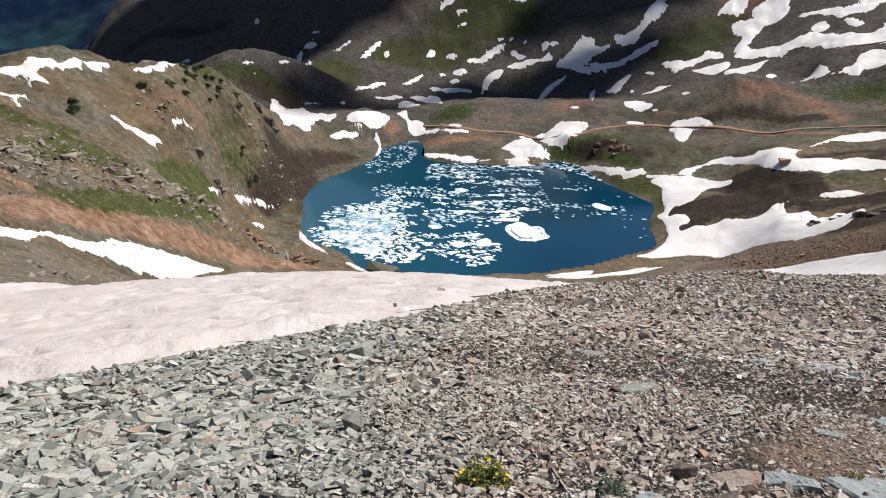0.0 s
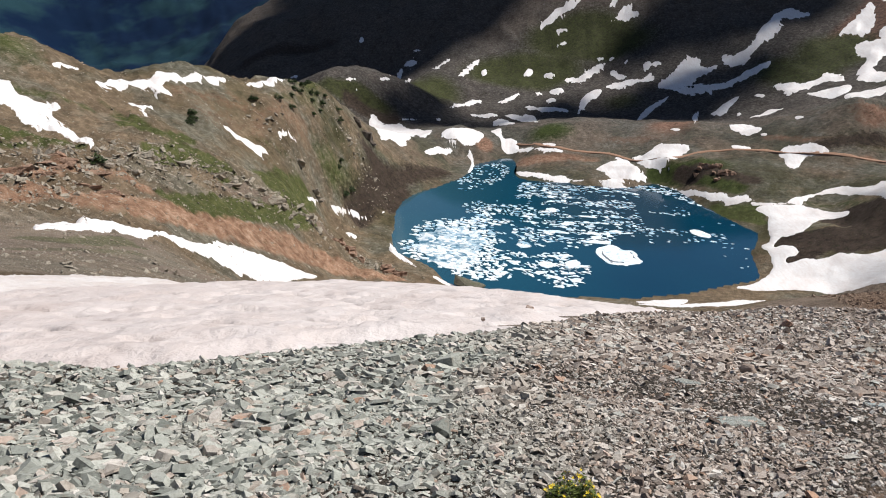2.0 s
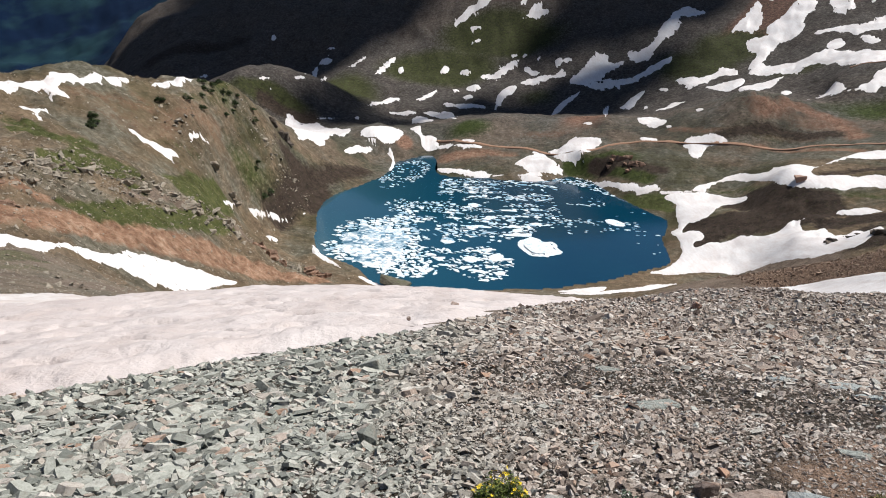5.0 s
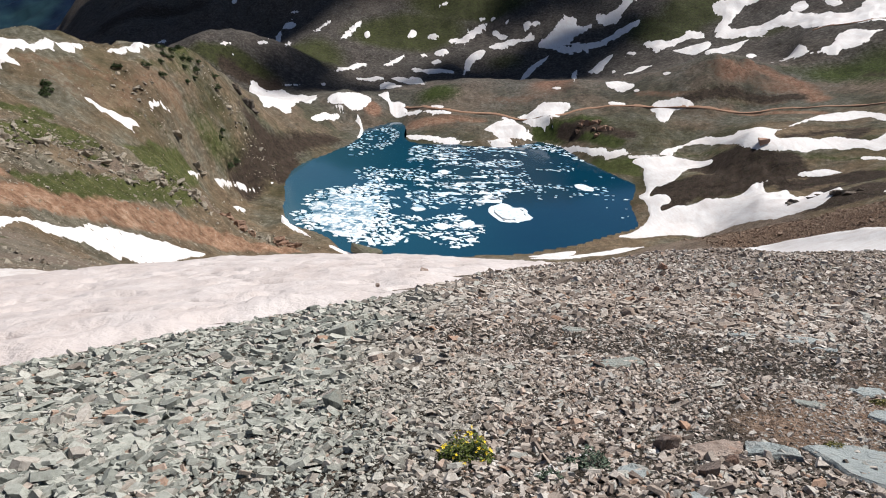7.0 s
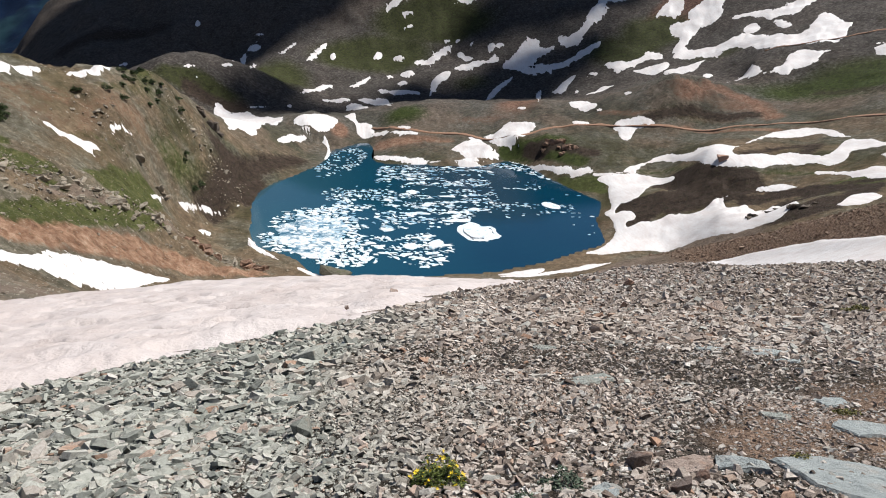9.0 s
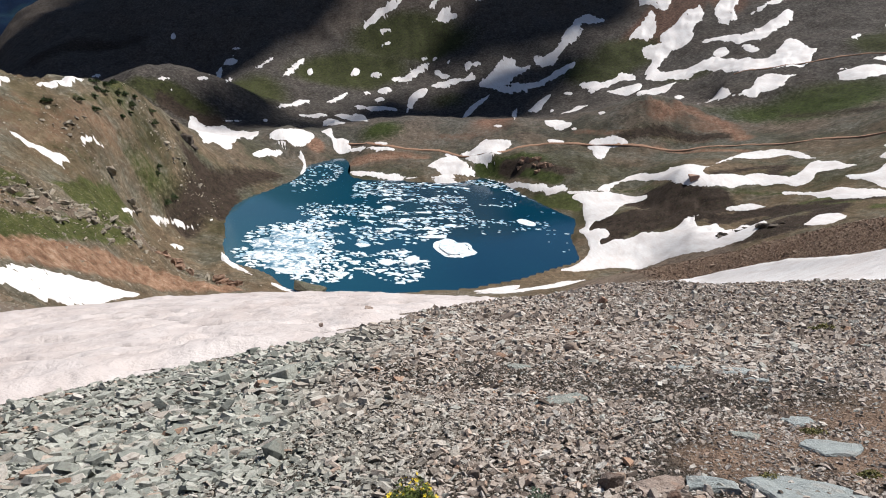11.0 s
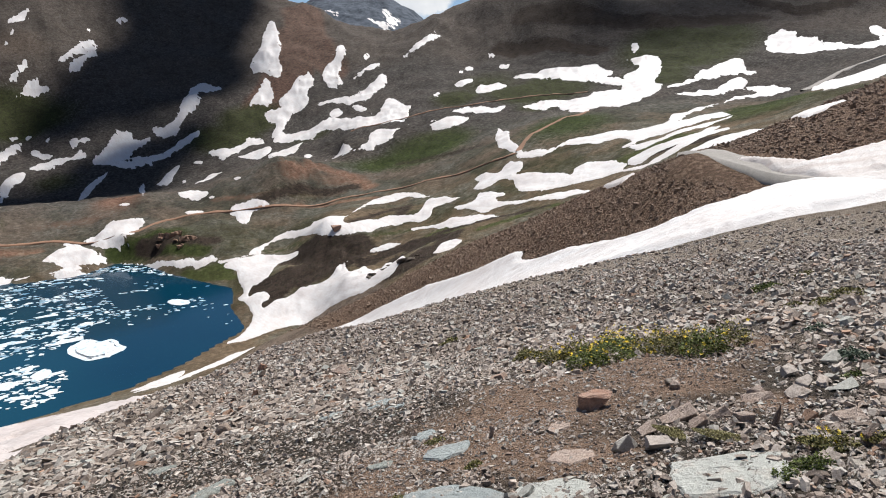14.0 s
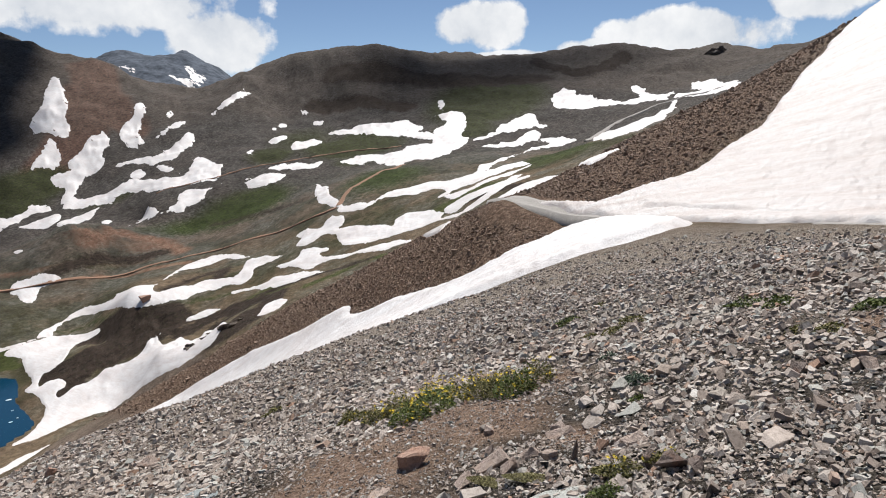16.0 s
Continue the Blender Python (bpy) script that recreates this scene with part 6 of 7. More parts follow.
def slush_material():
    m, N, Lk, b = mat("lake_slush", 0.35)
    co = N.new("ShaderNodeNewGeometry").outputs["Position"]
    g = nz(N, Lk, 0.16, 9, 0.7, co).outputs[0]
    Lk.new(ramp(N, Lk, g, (0.42, (0.04, 0.13, 0.20)), (0.5, (0.30, 0.40, 0.46)), (0.56, (0.66, 0.69, 0.71)), (0.66, (0.76, 0.77, 0.77))), b.inputs["Base Color"])
    bump(N, Lk, b, g, 0.3, 0.2)
    return m


ICE, LOOSE, SLUSH = ice_material(False), ice_material(True), slush_material()


def floe_arrays(rs, cx, cy, rx, ry, ang, thick):
    n = rs.randint(7, 11)
    t = np.sort(rs.uniform(0, 2 * np.pi, n))
    r = rs.uniform(0.5, 1.05, n)
    u, v = np.cos(t) * rx * r, np.sin(t) * ry * r
    ca, sa = math.cos(ang), math.sin(ang)
    return np.column_stack([cx + u * ca - v * sa, cy + u * sa + v * ca])


def prism(outlines, thick):
    V, F = [], []
    for P in outlines:
        n, b0 = len(P), len(V)
        c = P.mean(0)
        V += [(x, y, LAKE_Z - 0.1) for x, y in P]
        V += [(*(c + (p - c) * 0.97), LAKE_Z + thick) for p in P]
        V.append((*c, LAKE_Z + thick * 1.25))
        for k in range(n):
            k2 = (k + 1) % n
            F += [(b0 + k, b0 + k2, b0 + n + k2), (b0 + k, b0 + n + k2, b0 + n + k), (b0 + n + k, b0 + n + k2, b0 + 2 * n)]
    return np.array(V), np.array(F)


def floes():
    rs = np.random.RandomState(21)
    pack, big = [], []
    dense = spline([(-71, 316), (-68, 336), (-60, 348), (-47, 356), (-32, 361), (-23, 341), (-17, 317), (-14, 297), (-10, 277), (-18, 268), (-28, 270), (-40, 279), (-52, 287), (-63, 298)], 4)
    swirl = spline([(-33, 365), (-23, 381), (-11, 406), (-6, 443), (32, 441), (66, 434), (62, 390), (54, 350), (39, 328), (24, 319), (19, 300), (28, 282), (15, 265), (2, 275), (-11, 293), (-20, 326)], 4)
    right = spline([(61, 384), (82, 400), (100, 389), (76, 366), (80, 353), (106, 346), (99, 335), (72, 329), (55, 335)], 4)
    gulch = spline([(-57, 456), (-43, 497), (-24, 505), (-21, 468), (-34, 432), (-41, 418), (-54, 427)], 4)
    shelf = spline([(30, 440), (60, 449), (92, 441), (112, 400), (104, 404), (84, 432), (58, 441)], 4)
    lobe = spline([(-47, 385), (-36, 401), (-23, 397), (-25, 381), (-40, 367)], 4)

    step = 2.4
    gx, gy = [v.ravel() for v in np.meshgrid(np.arange(-90, 130, step), np.arange(262, 512, step))]
    gx, gy = gx + rs.uniform(-1.2, 1.2, gx.size), gy + rs.uniform(-1.2, 1.2, gx.size)
    ok = signed(gx, gy, SHORE_LINE) > 1.0
    gx, gy = gx[ok], gy[ok]
    gap = fbm(gx, gy, 13, 4, 0.6)
    streak = fbm(gx * 0.35 + gy * 0.25, gy * 1.1 - gx * 0.1, 7, 3, 0.6)
    sd_d, sd_s = signed(gx, gy, dense), signed(gx, gy, swirl)
    r = np.exp(rs.normal(0, 0.5, gx.size)) * 1.4
    p = np.where(sd_s > -2, np.clip(0.6 + 3.0 * streak - 1.2 * gap, 0.05, 0.88), 0)
    m = sd_d > -3
    p, r = np.where(m, 0.64 + 0.06 * np.minimum(sd_d, 8) - 1.8 * np.maximum(0, gap - 0.04), p), np.where(m, rs.uniform(1.2, 2.8, gx.size), r)
    for P, base, k, size in ((right, 0.36, 0.9, 1.4), (gulch, 0.5, 1.2, 1.5), (shelf, 0.75, 0.3, 1.8), (lobe, 0.4, 1.0, 1.6)):
        m = signed(gx, gy, P) > 0
        p, r = np.where(m, np.maximum(p * (P is not gulch), base - k * gap), p), np.where(m, size * rs.uniform(0.6, 1.2, gx.size), r)
    p[(gx - 44) ** 2 / 190 + (gy - 306) ** 2 / 300 < 1] = 0
    for i in np.nonzero(rs.rand(gx.size) < p)[0]:
        x, y = gx[i], gy[i]
        thin = sd_d[i] < -3 and sd_s[i] > -2
        ang = 0.35 * math.sin(x * 0.05) - 0.45 + rs.normal(0, 0.35)
        pack.append((r[i], floe_arrays(rs, x, y, r[i] * rs.uniform(0.8, 1.7 if thin else 1.6), r[i] * (rs.uniform(0.45, 1.0) if thin else rs.uniform(0.55, 1.0)), ang, 0.1)))
    for _ in range(26):
        x, y = rs.uniform(95, 118), rs.uniform(290, 372)
        if signed(np.array([x]), np.array([y]), SHORE_LINE)[0] > 1:
            pack.append((1.2, floe_arrays(rs, x, y, rs.uniform(0.6, 2.0), rs.uniform(0.4, 1.0), rs.normal(0, 0.4), 0.1)))
    return pack


PACK = sorted(floes(), key=lambda f: f[1][:, 1].mean() - 12 * f[0])
V_, F_ = prism([p for _, p in PACK[285:]], 0.16)
tagged(new("ice_pack", np_mesh("ice_pack", V_, F_, False, LOOSE)), "broken white ice drifting on the dark blue lake", "lake ice", kind="stuff")
for _, p in PACK[:285]:
    V_, F_ = prism([p], 0.18)
    c_ = np.array([*p.mean(0), LAKE_Z])
    ob = new("ice_floe", np_mesh("ice_floe", V_ - c_, F_, False, ICE))
    ob.location = c_
    tagged(ob, "thin white ice floe drifting on the lake", "ice floe", "ice floes")


def great_floe(cx, cy, rx, ry, ang, label, layers, seed):
    """A floe of stacked, shrinking layers with a submerged foot."""
    rs = np.random.RandomState(seed)
    n = 44
    t = np.linspace(0, 2 * np.pi, n, endpoint=False)
    base = 1 + 0.35 * fbm(np.cos(t) * 2 + seed, np.sin(t) * 2 + seed, 1.3, 4)
    V, F = [], []
    ca, sa = math.cos(ang), math.sin(ang)
    for k, (s, z) in enumerate(layers):
        u, v = np.cos(t) * rx * base * s, np.sin(t) * ry * base * s
        zz = z + 0.08 * fbm(u, v, 3, 3)
        V += list(zip(cx + u * ca - v * sa, cy + u * sa + v * ca, LAKE_Z + zz))
    for k in range(len(layers) - 1):
        for i in range(n):
            i2 = (i + 1) % n
            F.append((k * n + i, k * n + i2, (k + 1) * n + i2, (k + 1) * n + i))
    V = np.array(V)
    me = np_mesh("ice_floe", V - (cx, cy, LAKE_Z), np.array(F), False, ICE)
    bm = bmesh.new()
    bm.from_mesh(me)
    bm.verts.ensure_lookup_table()
    bm.faces.new([bm.verts[(len(layers) - 1) * n + i] for i in range(n)])
    bm.to_mesh(me)
    bm.free()
    ob = new("ice_floe", me)
    ob.location = (cx, cy, LAKE_Z)
    return tagged(ob, label, "ice floe", "ice floes")


def slush_sheet(pts, label, wave):
    """A thin uneven sheet of half-frozen ice at the water's surface."""
    P = spline(pts, 10)
    c = P.mean(0)
    n = len(P)
    k = 1 + wave * fbm(P[:, 0], P[:, 1], 9, 4, 0.6)
    V, F = [(*c, LAKE_Z + 0.07)], []
    for ring, s, z in ((0, 0.55, 0.07), (1, 0.97, 0.06), (2, 1.0, -0.1)):
        V += [(*(c + (p - c) * s * (kk if ring else 1)), LAKE_Z + z) for p, kk in zip(P, k)]
    tri = [(0, 1 + i, 1 + (i + 1) % n) for i in range(n)]
    for r in range(2):
        for i in range(n):
            a, b2 = 1 + r * n + i, 1 + r * n + (i + 1) % n
            tri += [(a, a + n, b2 + n), (a, b2 + n, b2)]
    me = np_mesh("ice_sheet", np.array(V), np.array(tri), True, SLUSH)
    if me.polygons[0].normal.z < 0:
        me.flip_normals()
    return tagged(new("ice_sheet", me), label, "lake ice")


slush_sheet([(-64, 316), (-60, 336), (-47, 346), (-36, 348), (-30, 330), (-28, 305), (-30, 284), (-44, 286), (-56, 298)], "thin grey-white sheet of rotting lake ice", 0.35)

great_floe(44, 306, 11, 15, 0.15, "great white ice floe with a raised rim", [(1.0, -0.3), (1.0, 0.12), (0.86, 0.14), (0.82, 0.02), (0.72, 0.05), (0.68, 0.7), (0.3, 0.8)], 4)
great_floe(20.5, 292.6, 3.4, 6, -0.5, "thick angular white ice floe", [(1.0, -0.3), (0.97, 0.35), (0.85, 0.5)], 7)
great_floe(94, 347.5, 4.6, 7, 0.5, "small thick white ice floe", [(1.0, -0.3), (0.97, 0.3), (0.85, 0.4)], 9)
great_floe(7.5, 290.5, 4, 4.5, 0.2, "flat white ice floe near the open water", [(1.0, -0.3), (0.97, 0.25), (0.85, 0.3)], 13)


# ---- boulders ----
def boulder(x, y, sx, sy, sz, yaw, material, label, seed, category="boulder", sink=0.3, tilt=(0, 0), cut=2):
    rng = random.Random(seed)
    V, F = hull(rng, 11, sx * 0.42, sy * 0.45, sz / 2)
    bm = bmesh.new()
    vs = [bm.verts.new(v) for v in V]
    for f in F:
        bm.faces.new([vs[i] for i in f])
    bmesh.ops.dissolve_limit(bm, angle_limit=0.12, verts=bm.verts[:], edges=bm.edges[:])
    bmesh.ops.bevel(bm, geom=bm.edges[:], offset=0.02 * min(sx, sy, sz * 2), segments=1, affect="EDGES")
    bmesh.ops.triangulate(bm, faces=bm.faces[:])
    bmesh.ops.subdivide_edges(bm, edges=bm.edges[:], cuts=cut, use_grid_fill=True)
    for v in bm.verts:
        n = noise.fractal(Vector(v.co) * (4.0 / max(sx, sy)) + Vector((seed, 0, 0)), 0.9, 2.0, 5)
        v.co += v.co.normalized() * n * 0.05 * min(sx, sy)
    ob = part("boulder" if category == "boulder" else "rock_slab", bm, material)
    z = float(ground_z(np.array(x), np.array(y)))
    ob.matrix_world = pose(x, y, z + sz * (0.5 - sink), tilt[0], tilt[1], yaw)
    return tagged(ob, label, category)


def slab(x, y, sx, sy, sz, yaw, material, label, seed):
    """A flat bedrock plate with an irregular outline, chipped edge and uneven top."""
    rng = random.Random(seed)
    k = 7
    out = []
    for i in range(k):
        t = 2 * math.pi * (i + rng.uniform(-0.38, 0.38)) / k
        r = rng.uniform(0.66, 1.05) * min(1 / (abs(math.cos(t)) + 1e-6), 1.15 / (abs(math.sin(t)) + 1e-6), 1.22)
        out.append((math.cos(t) * r * sx / 2, math.sin(t) * r * sy / 2))
    bm = bmesh.new()
    rings = []
    for s, z in ((1.06, -sz), (1.0, sz * 0.55), (0.95, sz * 0.9), (0.6, sz), (0.25, sz * 1.02)):
        rings.append([bm.verts.new((u * s, v * s, z)) for u, v in out])
    for r0, r1 in zip(rings, rings[1:]):
        for i in range(k):
            bm.faces.new((r0[i], r0[(i + 1) % k], r1[(i + 1) % k], r1[i]))
    bm.faces.new(rings[-1])
    bmesh.ops.subdivide_edges(bm, edges=bm.edges[:], cuts=2, use_grid_fill=True)
    for v in bm.verts:
        v.co.z += 0.25 * sz * noise.fractal(v.co * (5 / sx) + Vector((seed, 0, 0)), 0.8, 2.0, 5)
        v.co.xy += 0.05 * sy * Vector((noise.noise(v.co * (9 / sx)), noise.noise(v.co * (9 / sx) + Vector((7, 0, 0)))))
    ob = part("rock_slab", bm, material)
    gx, gy = [float(ground_z(np.array(x + a), np.array(y + b_)) - ground_z(np.array(x - a), np.array(y - b_))) / 0.8 for a, b_ in ((0.4, 0), (0, 0.4))]
    up = Vector((-gx, -gy, 1)).normalized().to_track_quat("Z", "Y").to_matrix().to_4x4()
    ob.matrix_world = pose(x, y, float(ground_z(np.array(x), np.array(y))) - sz * 0.45) @ up @ pose(0, 0, 0, 0, 0, yaw)
    return tagged(ob, label, "rock slab")


SLOPE = (-18, 0)
boulder(-0.95, 5.9, 0.44, 0.32, 0.28, 20, STONE, "grey-green angular boulder among the scree", 3, sink=0.25, tilt=SLOPE)
boulder(-0.6, 3.45, 0.2, 0.14, 0.15, 40, STONE, "dark grey block among the scree plates", 4, sink=0.2, tilt=SLOPE)
slab(1.70, 4.6, 0.74, 0.24, 0.045, 33, SLATE, "long pale slab lying flat in the scree", 5)
slab(4.25, 5.85, 0.62, 0.4, 0.045, 25, BLUE_SLAB, "blue-grey slab flush with the gravel", 6)
slab(3.75, 6.15, 0.42, 0.26, 0.04, 30, BLUE_SLAB, "blue-grey slab flush with the gravel", 61)
slab(3.4, 3.8, 0.34, 0.26, 0.035, 10, BLUE_SLAB, "flat blue-grey stone in the soil", 26)
slab(3.15, 3.2, 0.44, 0.36, 0.035, 50, BLUE_SLAB, "flat blue-grey stone in the soil", 25)
slab(2.7, 3.5, 0.26, 0.2, 0.03, 15, SLATE, "pale flat stone half sunk in the gravel", 62)
slab(4.12, 5.3, 0.36, 0.22, 0.035, 40, BLUE_SLAB, "flat blue-grey stone in the soil", 63)
boulder(3.9, 4.6, 0.15, 0.11, 0.1, 30, BROWNROCK, "dark brown rock on the gravel", 64, sink=0.2)
boulder(2.7, 7.2, 0.32, 0.2, 0.16, 10, STONE, "dark tilted stone in the scree", 65, sink=0.2, tilt=SLOPE)
slab(1.7, 6.15, 0.32, 0.24, 0.04, 40, SLATE, "pale flat stone in the scree", 12)
boulder(6.2, 14.4, 0.42, 0.3, 0.26, 10, RUSTROCK, "rust-orange stone on the crest of the scree", 66, sink=0.15, tilt=SLOPE)
boulder(6.0, 9.9, 0.42, 0.28, 0.24, 25, BROWNROCK, "dark rock standing out of the scree", 67, sink=0.2, tilt=SLOPE)
boulder(2.75, 11.1, 0.6, 0.3, 0.24, 5, STONE, "dark tilted rock at the edge of the scree", 13, sink=0.2, tilt=SLOPE)
boulder(-0.03, 12.15, 0.24, 0.17, 0.17, 0, BROWNROCK, "dark stone resting on the snowfield", 10, sink=-0.1)
boulder(-3.9, 9.6, 0.1, 0.08, 0.09, 0, BROWNROCK, "small dark stone resting on the snowfield", 68, sink=-0.6)
boulder(-0.9, 10.2, 0.12, 0.08, 0.09, 30, BROWNROCK, "small dark stone resting on the snowfield", 69, sink=-0.6)
slab(7.6, 7.65, 0.42, 0.26, 0.05, -30, SLATE, "pale flat stone in the scree", 70)
boulder(1.35, 2.73, 0.17, 0.13, 0.13, 30, DARKSTONE, "small dark brown rock on the gravel", 8, sink=0.15)
boulder(1.45, 2.42, 0.16, 0.12, 0.1, 15, DARKSTONE, "dark reddish rock on the gravel", 71, sink=0.15)
boulder(1.62, 2.5, 0.12, 0.1, 0.08, 50, DARKSTONE, "dark brown stone beside the bedrock", 72, sink=0.15)
slab(1.66, 2.7, 0.46, 0.24, 0.05, 24, BROWNROCK, "brown tilted wedge of bedrock", 9)
slab(1.93, 2.68, 0.34, 0.24, 0.06, -12, BLUE_SLAB, "cracked blue-grey slab of bedrock", 31)
slab(1.05, 2.42, 0.24, 0.16, 0.03, 70, BLUE_SLAB, "flat blue-grey stone in the gravel", 73)
slab(1.28, 2.1, 0.24, 0.13, 0.03, 110, BLUE_SLAB, "flat blue-grey stone in the gravel", 74)
slab(2.48, 2.42, 0.98, 0.62, 0.045, -42, BLUE_SLAB, "large blue-grey cracked slab half buried in gravel", 17)
slab(2.95, 1.95, 0.6, 0.34, 0.03, -50, SLAB, "pale weathered slab of bedrock in the gravel", 16)
slab(3.47, 1.23, 0.78, 0.72, 0.04, -55, SLAB, "large pale grey cracked slab of bedrock", 15)
slab(3.42, 2.2, 0.4, 0.28, 0.022, -40, PINK_SLAB, "pinkish bedrock worn smooth in the path", 27)
slab(3.85, 2.68, 0.26, 0.16, 0.035, 10, PINK_SLAB, "pinkish flat slab in the path", 75)
boulder(4.42, 2.76, 0.38, 0.28, 0.24, -35, RUSTROCK, "reddish-brown square rock on bare soil", 14, sink=0.36, tilt=(-6, 4))
# tilted ledge of bedrock that crops out across the path
def ledge_plate(k, x, y, sx, sy, sz, yaw, tx, ty, m_):
    boulder(x, y, sx * 0.85, sy * 0.85, sz, yaw, (PINK_SLAB, STONE, DARKSTONE)[m_], ("jagged pinkish-brown plate of the tilted ledge", "jagged grey plate of the tilted ledge", "dark upright stone splinter in the ledge")[m_], 18 + k, sink=0.36, tilt=(tx, ty), cut=1)


ledge_plate(0, 4.33, 1.95, 0.48, 0.2, 0.13, -40, 14, -20, 0)
ledge_plate(1, 4.22, 1.76, 0.3, 0.17, 0.12, -35, 18, -16, 0)
ledge_plate(2, 3.66, 1.95, 0.32, 0.18, 0.14, -30, 22, -18, 1)
ledge_plate(3, 3.76, 1.76, 0.28, 0.16, 0.15, -55, 16, -20, 1)
ledge_plate(4, 4.0, 2.02, 0.26, 0.16, 0.12, -20, 20, -14, 0)
ledge_plate(5, 4.5, 1.72, 0.28, 0.2, 0.11, -30, 12, -18, 0)
ledge_plate(6, 4.42, 1.52, 0.22, 0.15, 0.11, -60, 10, -22, 0)
ledge_plate(7, 4.95, 1.66, 0.4, 0.2, 0.08, -30, 14, -8, 0)
ledge_plate(8, 5.16, 1.48, 0.26, 0.17, 0.08, -25, 10, -12, 1)
ledge_plate(9, 5.35, 1.22, 0.36, 0.2, 0.1, -20, 12, -10, 1)
ledge_plate(10, 5.58, 1.05, 0.32, 0.19, 0.09, -30, 8, -12, 1)
ledge_plate(11, 4.36, 1.31, 0.07, 0.06, 0.26, 20, 4, 12, 2)
ledge_plate(12, 5.12, 2.43, 0.17, 0.13, 0.12, 20, 5, 5, 0)
ledge_plate(13, 3.55, 3.12, 0.05, 0.05, 0.15, 40, 0, 8, 0)
ledge_plate(14, 3.8, 4.5, 0.17, 0.11, 0.09, 10, -10, 0, 0)
ledge_plate(15, 4.62, 2.1, 0.22, 0.12, 0.1, -30, 12, -15, 0)
ledge_plate(16, 4.55, 1.2, 0.26, 0.14, 0.1, -50, 10, -15, 1)
ledge_plate(17, 4.64, 0.98, 0.28, 0.17, 0.09, -50, 10, -15, 0)
ledge_plate(18, 5.0, 1.72, 0.22, 0.13, 0.12, -40, 12, -20, 0)
ledge_plate(19, 5.42, 1.52, 0.24, 0.16, 0.11, -30, 5, -10, 1)


def loose_rock(k, x, y, sx, sy, sz, m_):
    boulder(x, y, sx, sy, sz, -25 + 37 * k % 60, (PINK_SLAB, STONE, DARKSTONE)[m_], ("brown flat rock in the scree", "grey wedge of rock in the scree", "dark grey-brown rock on the gravel")[m_], 90 + k, sink=0.22, tilt=(6, -8), cut=1)


loose_rock(0, 6.7, 1.3, 0.24, 0.16, 0.1, 1)
loose_rock(1, 6.0, 0.1, 0.28, 0.15, 0.1, 2)
loose_rock(2, 4.1, 0.6, 0.24, 0.17, 0.13, 2)
loose_rock(3, 4.22, 0.74, 0.17, 0.13, 0.11, 2)
loose_rock(4, 4.08, 0.48, 0.18, 0.13, 0.1, 2)
loose_rock(5, 4.42, 0.1, 0.3, 0.18, 0.1, 1)
loose_rock(6, 4.42, 0.32, 0.27, 0.17, 0.1, 1)
loose_rock(7, 5.22, 2.52, 0.13, 0.1, 0.09, 1)
loose_rock(8, 4.72, 0.3, 0.27, 0.17, 0.1, 1)
loose_rock(9, 6.3, 1.62, 0.3, 0.19, 0.13, 1)
loose_rock(10, 5.6, 0.6, 0.26, 0.16, 0.08, 1)
loose_rock(11, 5.0, -0.1, 0.26, 0.15, 0.09, 1)
loose_rock(12, 5.3, 0.45, 0.24, 0.16, 0.1, 1)
loose_rock(13, 6.4, 0.75, 0.27, 0.16, 0.09, 1)
loose_rock(14, 7.3, 1.5, 0.3, 0.18, 0.1, 1)
loose_rock(15, 5.75, 1.75, 0.22, 0.14, 0.1, 1)
loose_rock(16, 6.9, 0.2, 0.26, 0.16, 0.08, 0)
loose_rock(17, 5.9, -0.35, 0.3, 0.17, 0.1, 0)
boulder(-118, 192, 8, 5, 4.5, 30, HILLROCK, "pale weathered boulder on the rocky spur", 41, sink=0.3, cut=3)
boulder(-27, 258, 20, 9, 9, 0, MOSSROCK, "rounded mossy rock at the lake shore", 43, sink=0.35, cut=3)
boulder(188, 333, 7, 5, 7, 0, RUSTROCK, "orange-brown rock knob beside the snow", 44, sink=0.2)


# ---- outcrops ----


def outcrop(x, y, w, dp, h, yaw, n, material, label, seed):
    """A crag of leaning, broken blocks that rises out of the slope."""
    rng = random.Random(seed)
    ca, sa = math.cos(radians(yaw)), math.sin(radians(yaw))
    z0 = float(ground_z(np.array(x), np.array(y)))
    crag = new("rock_outcrop")
    crag.location = (x, y, z0)
    for k in range(n):
        u, v = rng.uniform(-0.5, 0.5) * w, rng.uniform(-0.5, 0.5) * dp
        px, py = u * ca - v * sa, u * sa + v * ca
        s = (1 - (2 * u / w) ** 2 * 0.6) * rng.uniform(0.5, 1.0)
        V, F = hull(rng, 14, w / n ** 0.5 * rng.uniform(0.35, 0.8), dp / n ** 0.5 * rng.uniform(0.4, 0.8), h * s * 0.6)
        bm = bmesh.new()
        vs = [bm.verts.new(q) for q in V]
        for f in F:
            bm.faces.new([vs[i] for i in f])
        bmesh.ops.subdivide_edges(bm, edges=bm.edges[:], cuts=2, use_grid_fill=True)
        for p in bm.verts:
            at = p.co + Vector((px, py, 7 * k))
            p.co += noise.noise_vector(at * (5 / h)) * 0.12 * h + noise.noise_vector(at * (14 / h)) * 0.07 * h
        ob = part("block", bm, material, crag)
        gz = float(ground_z(np.array(x + px), np.array(y + py))) - z0
        ob.matrix_local = pose(px, py, gz + h * s * 0.06, rng.uniform(-14, 14), rng.uniform(-14, 14), yaw + rng.uniform(-25, 25))
    return tagged(crag, label, "rock outcrop", "rock outcrops")


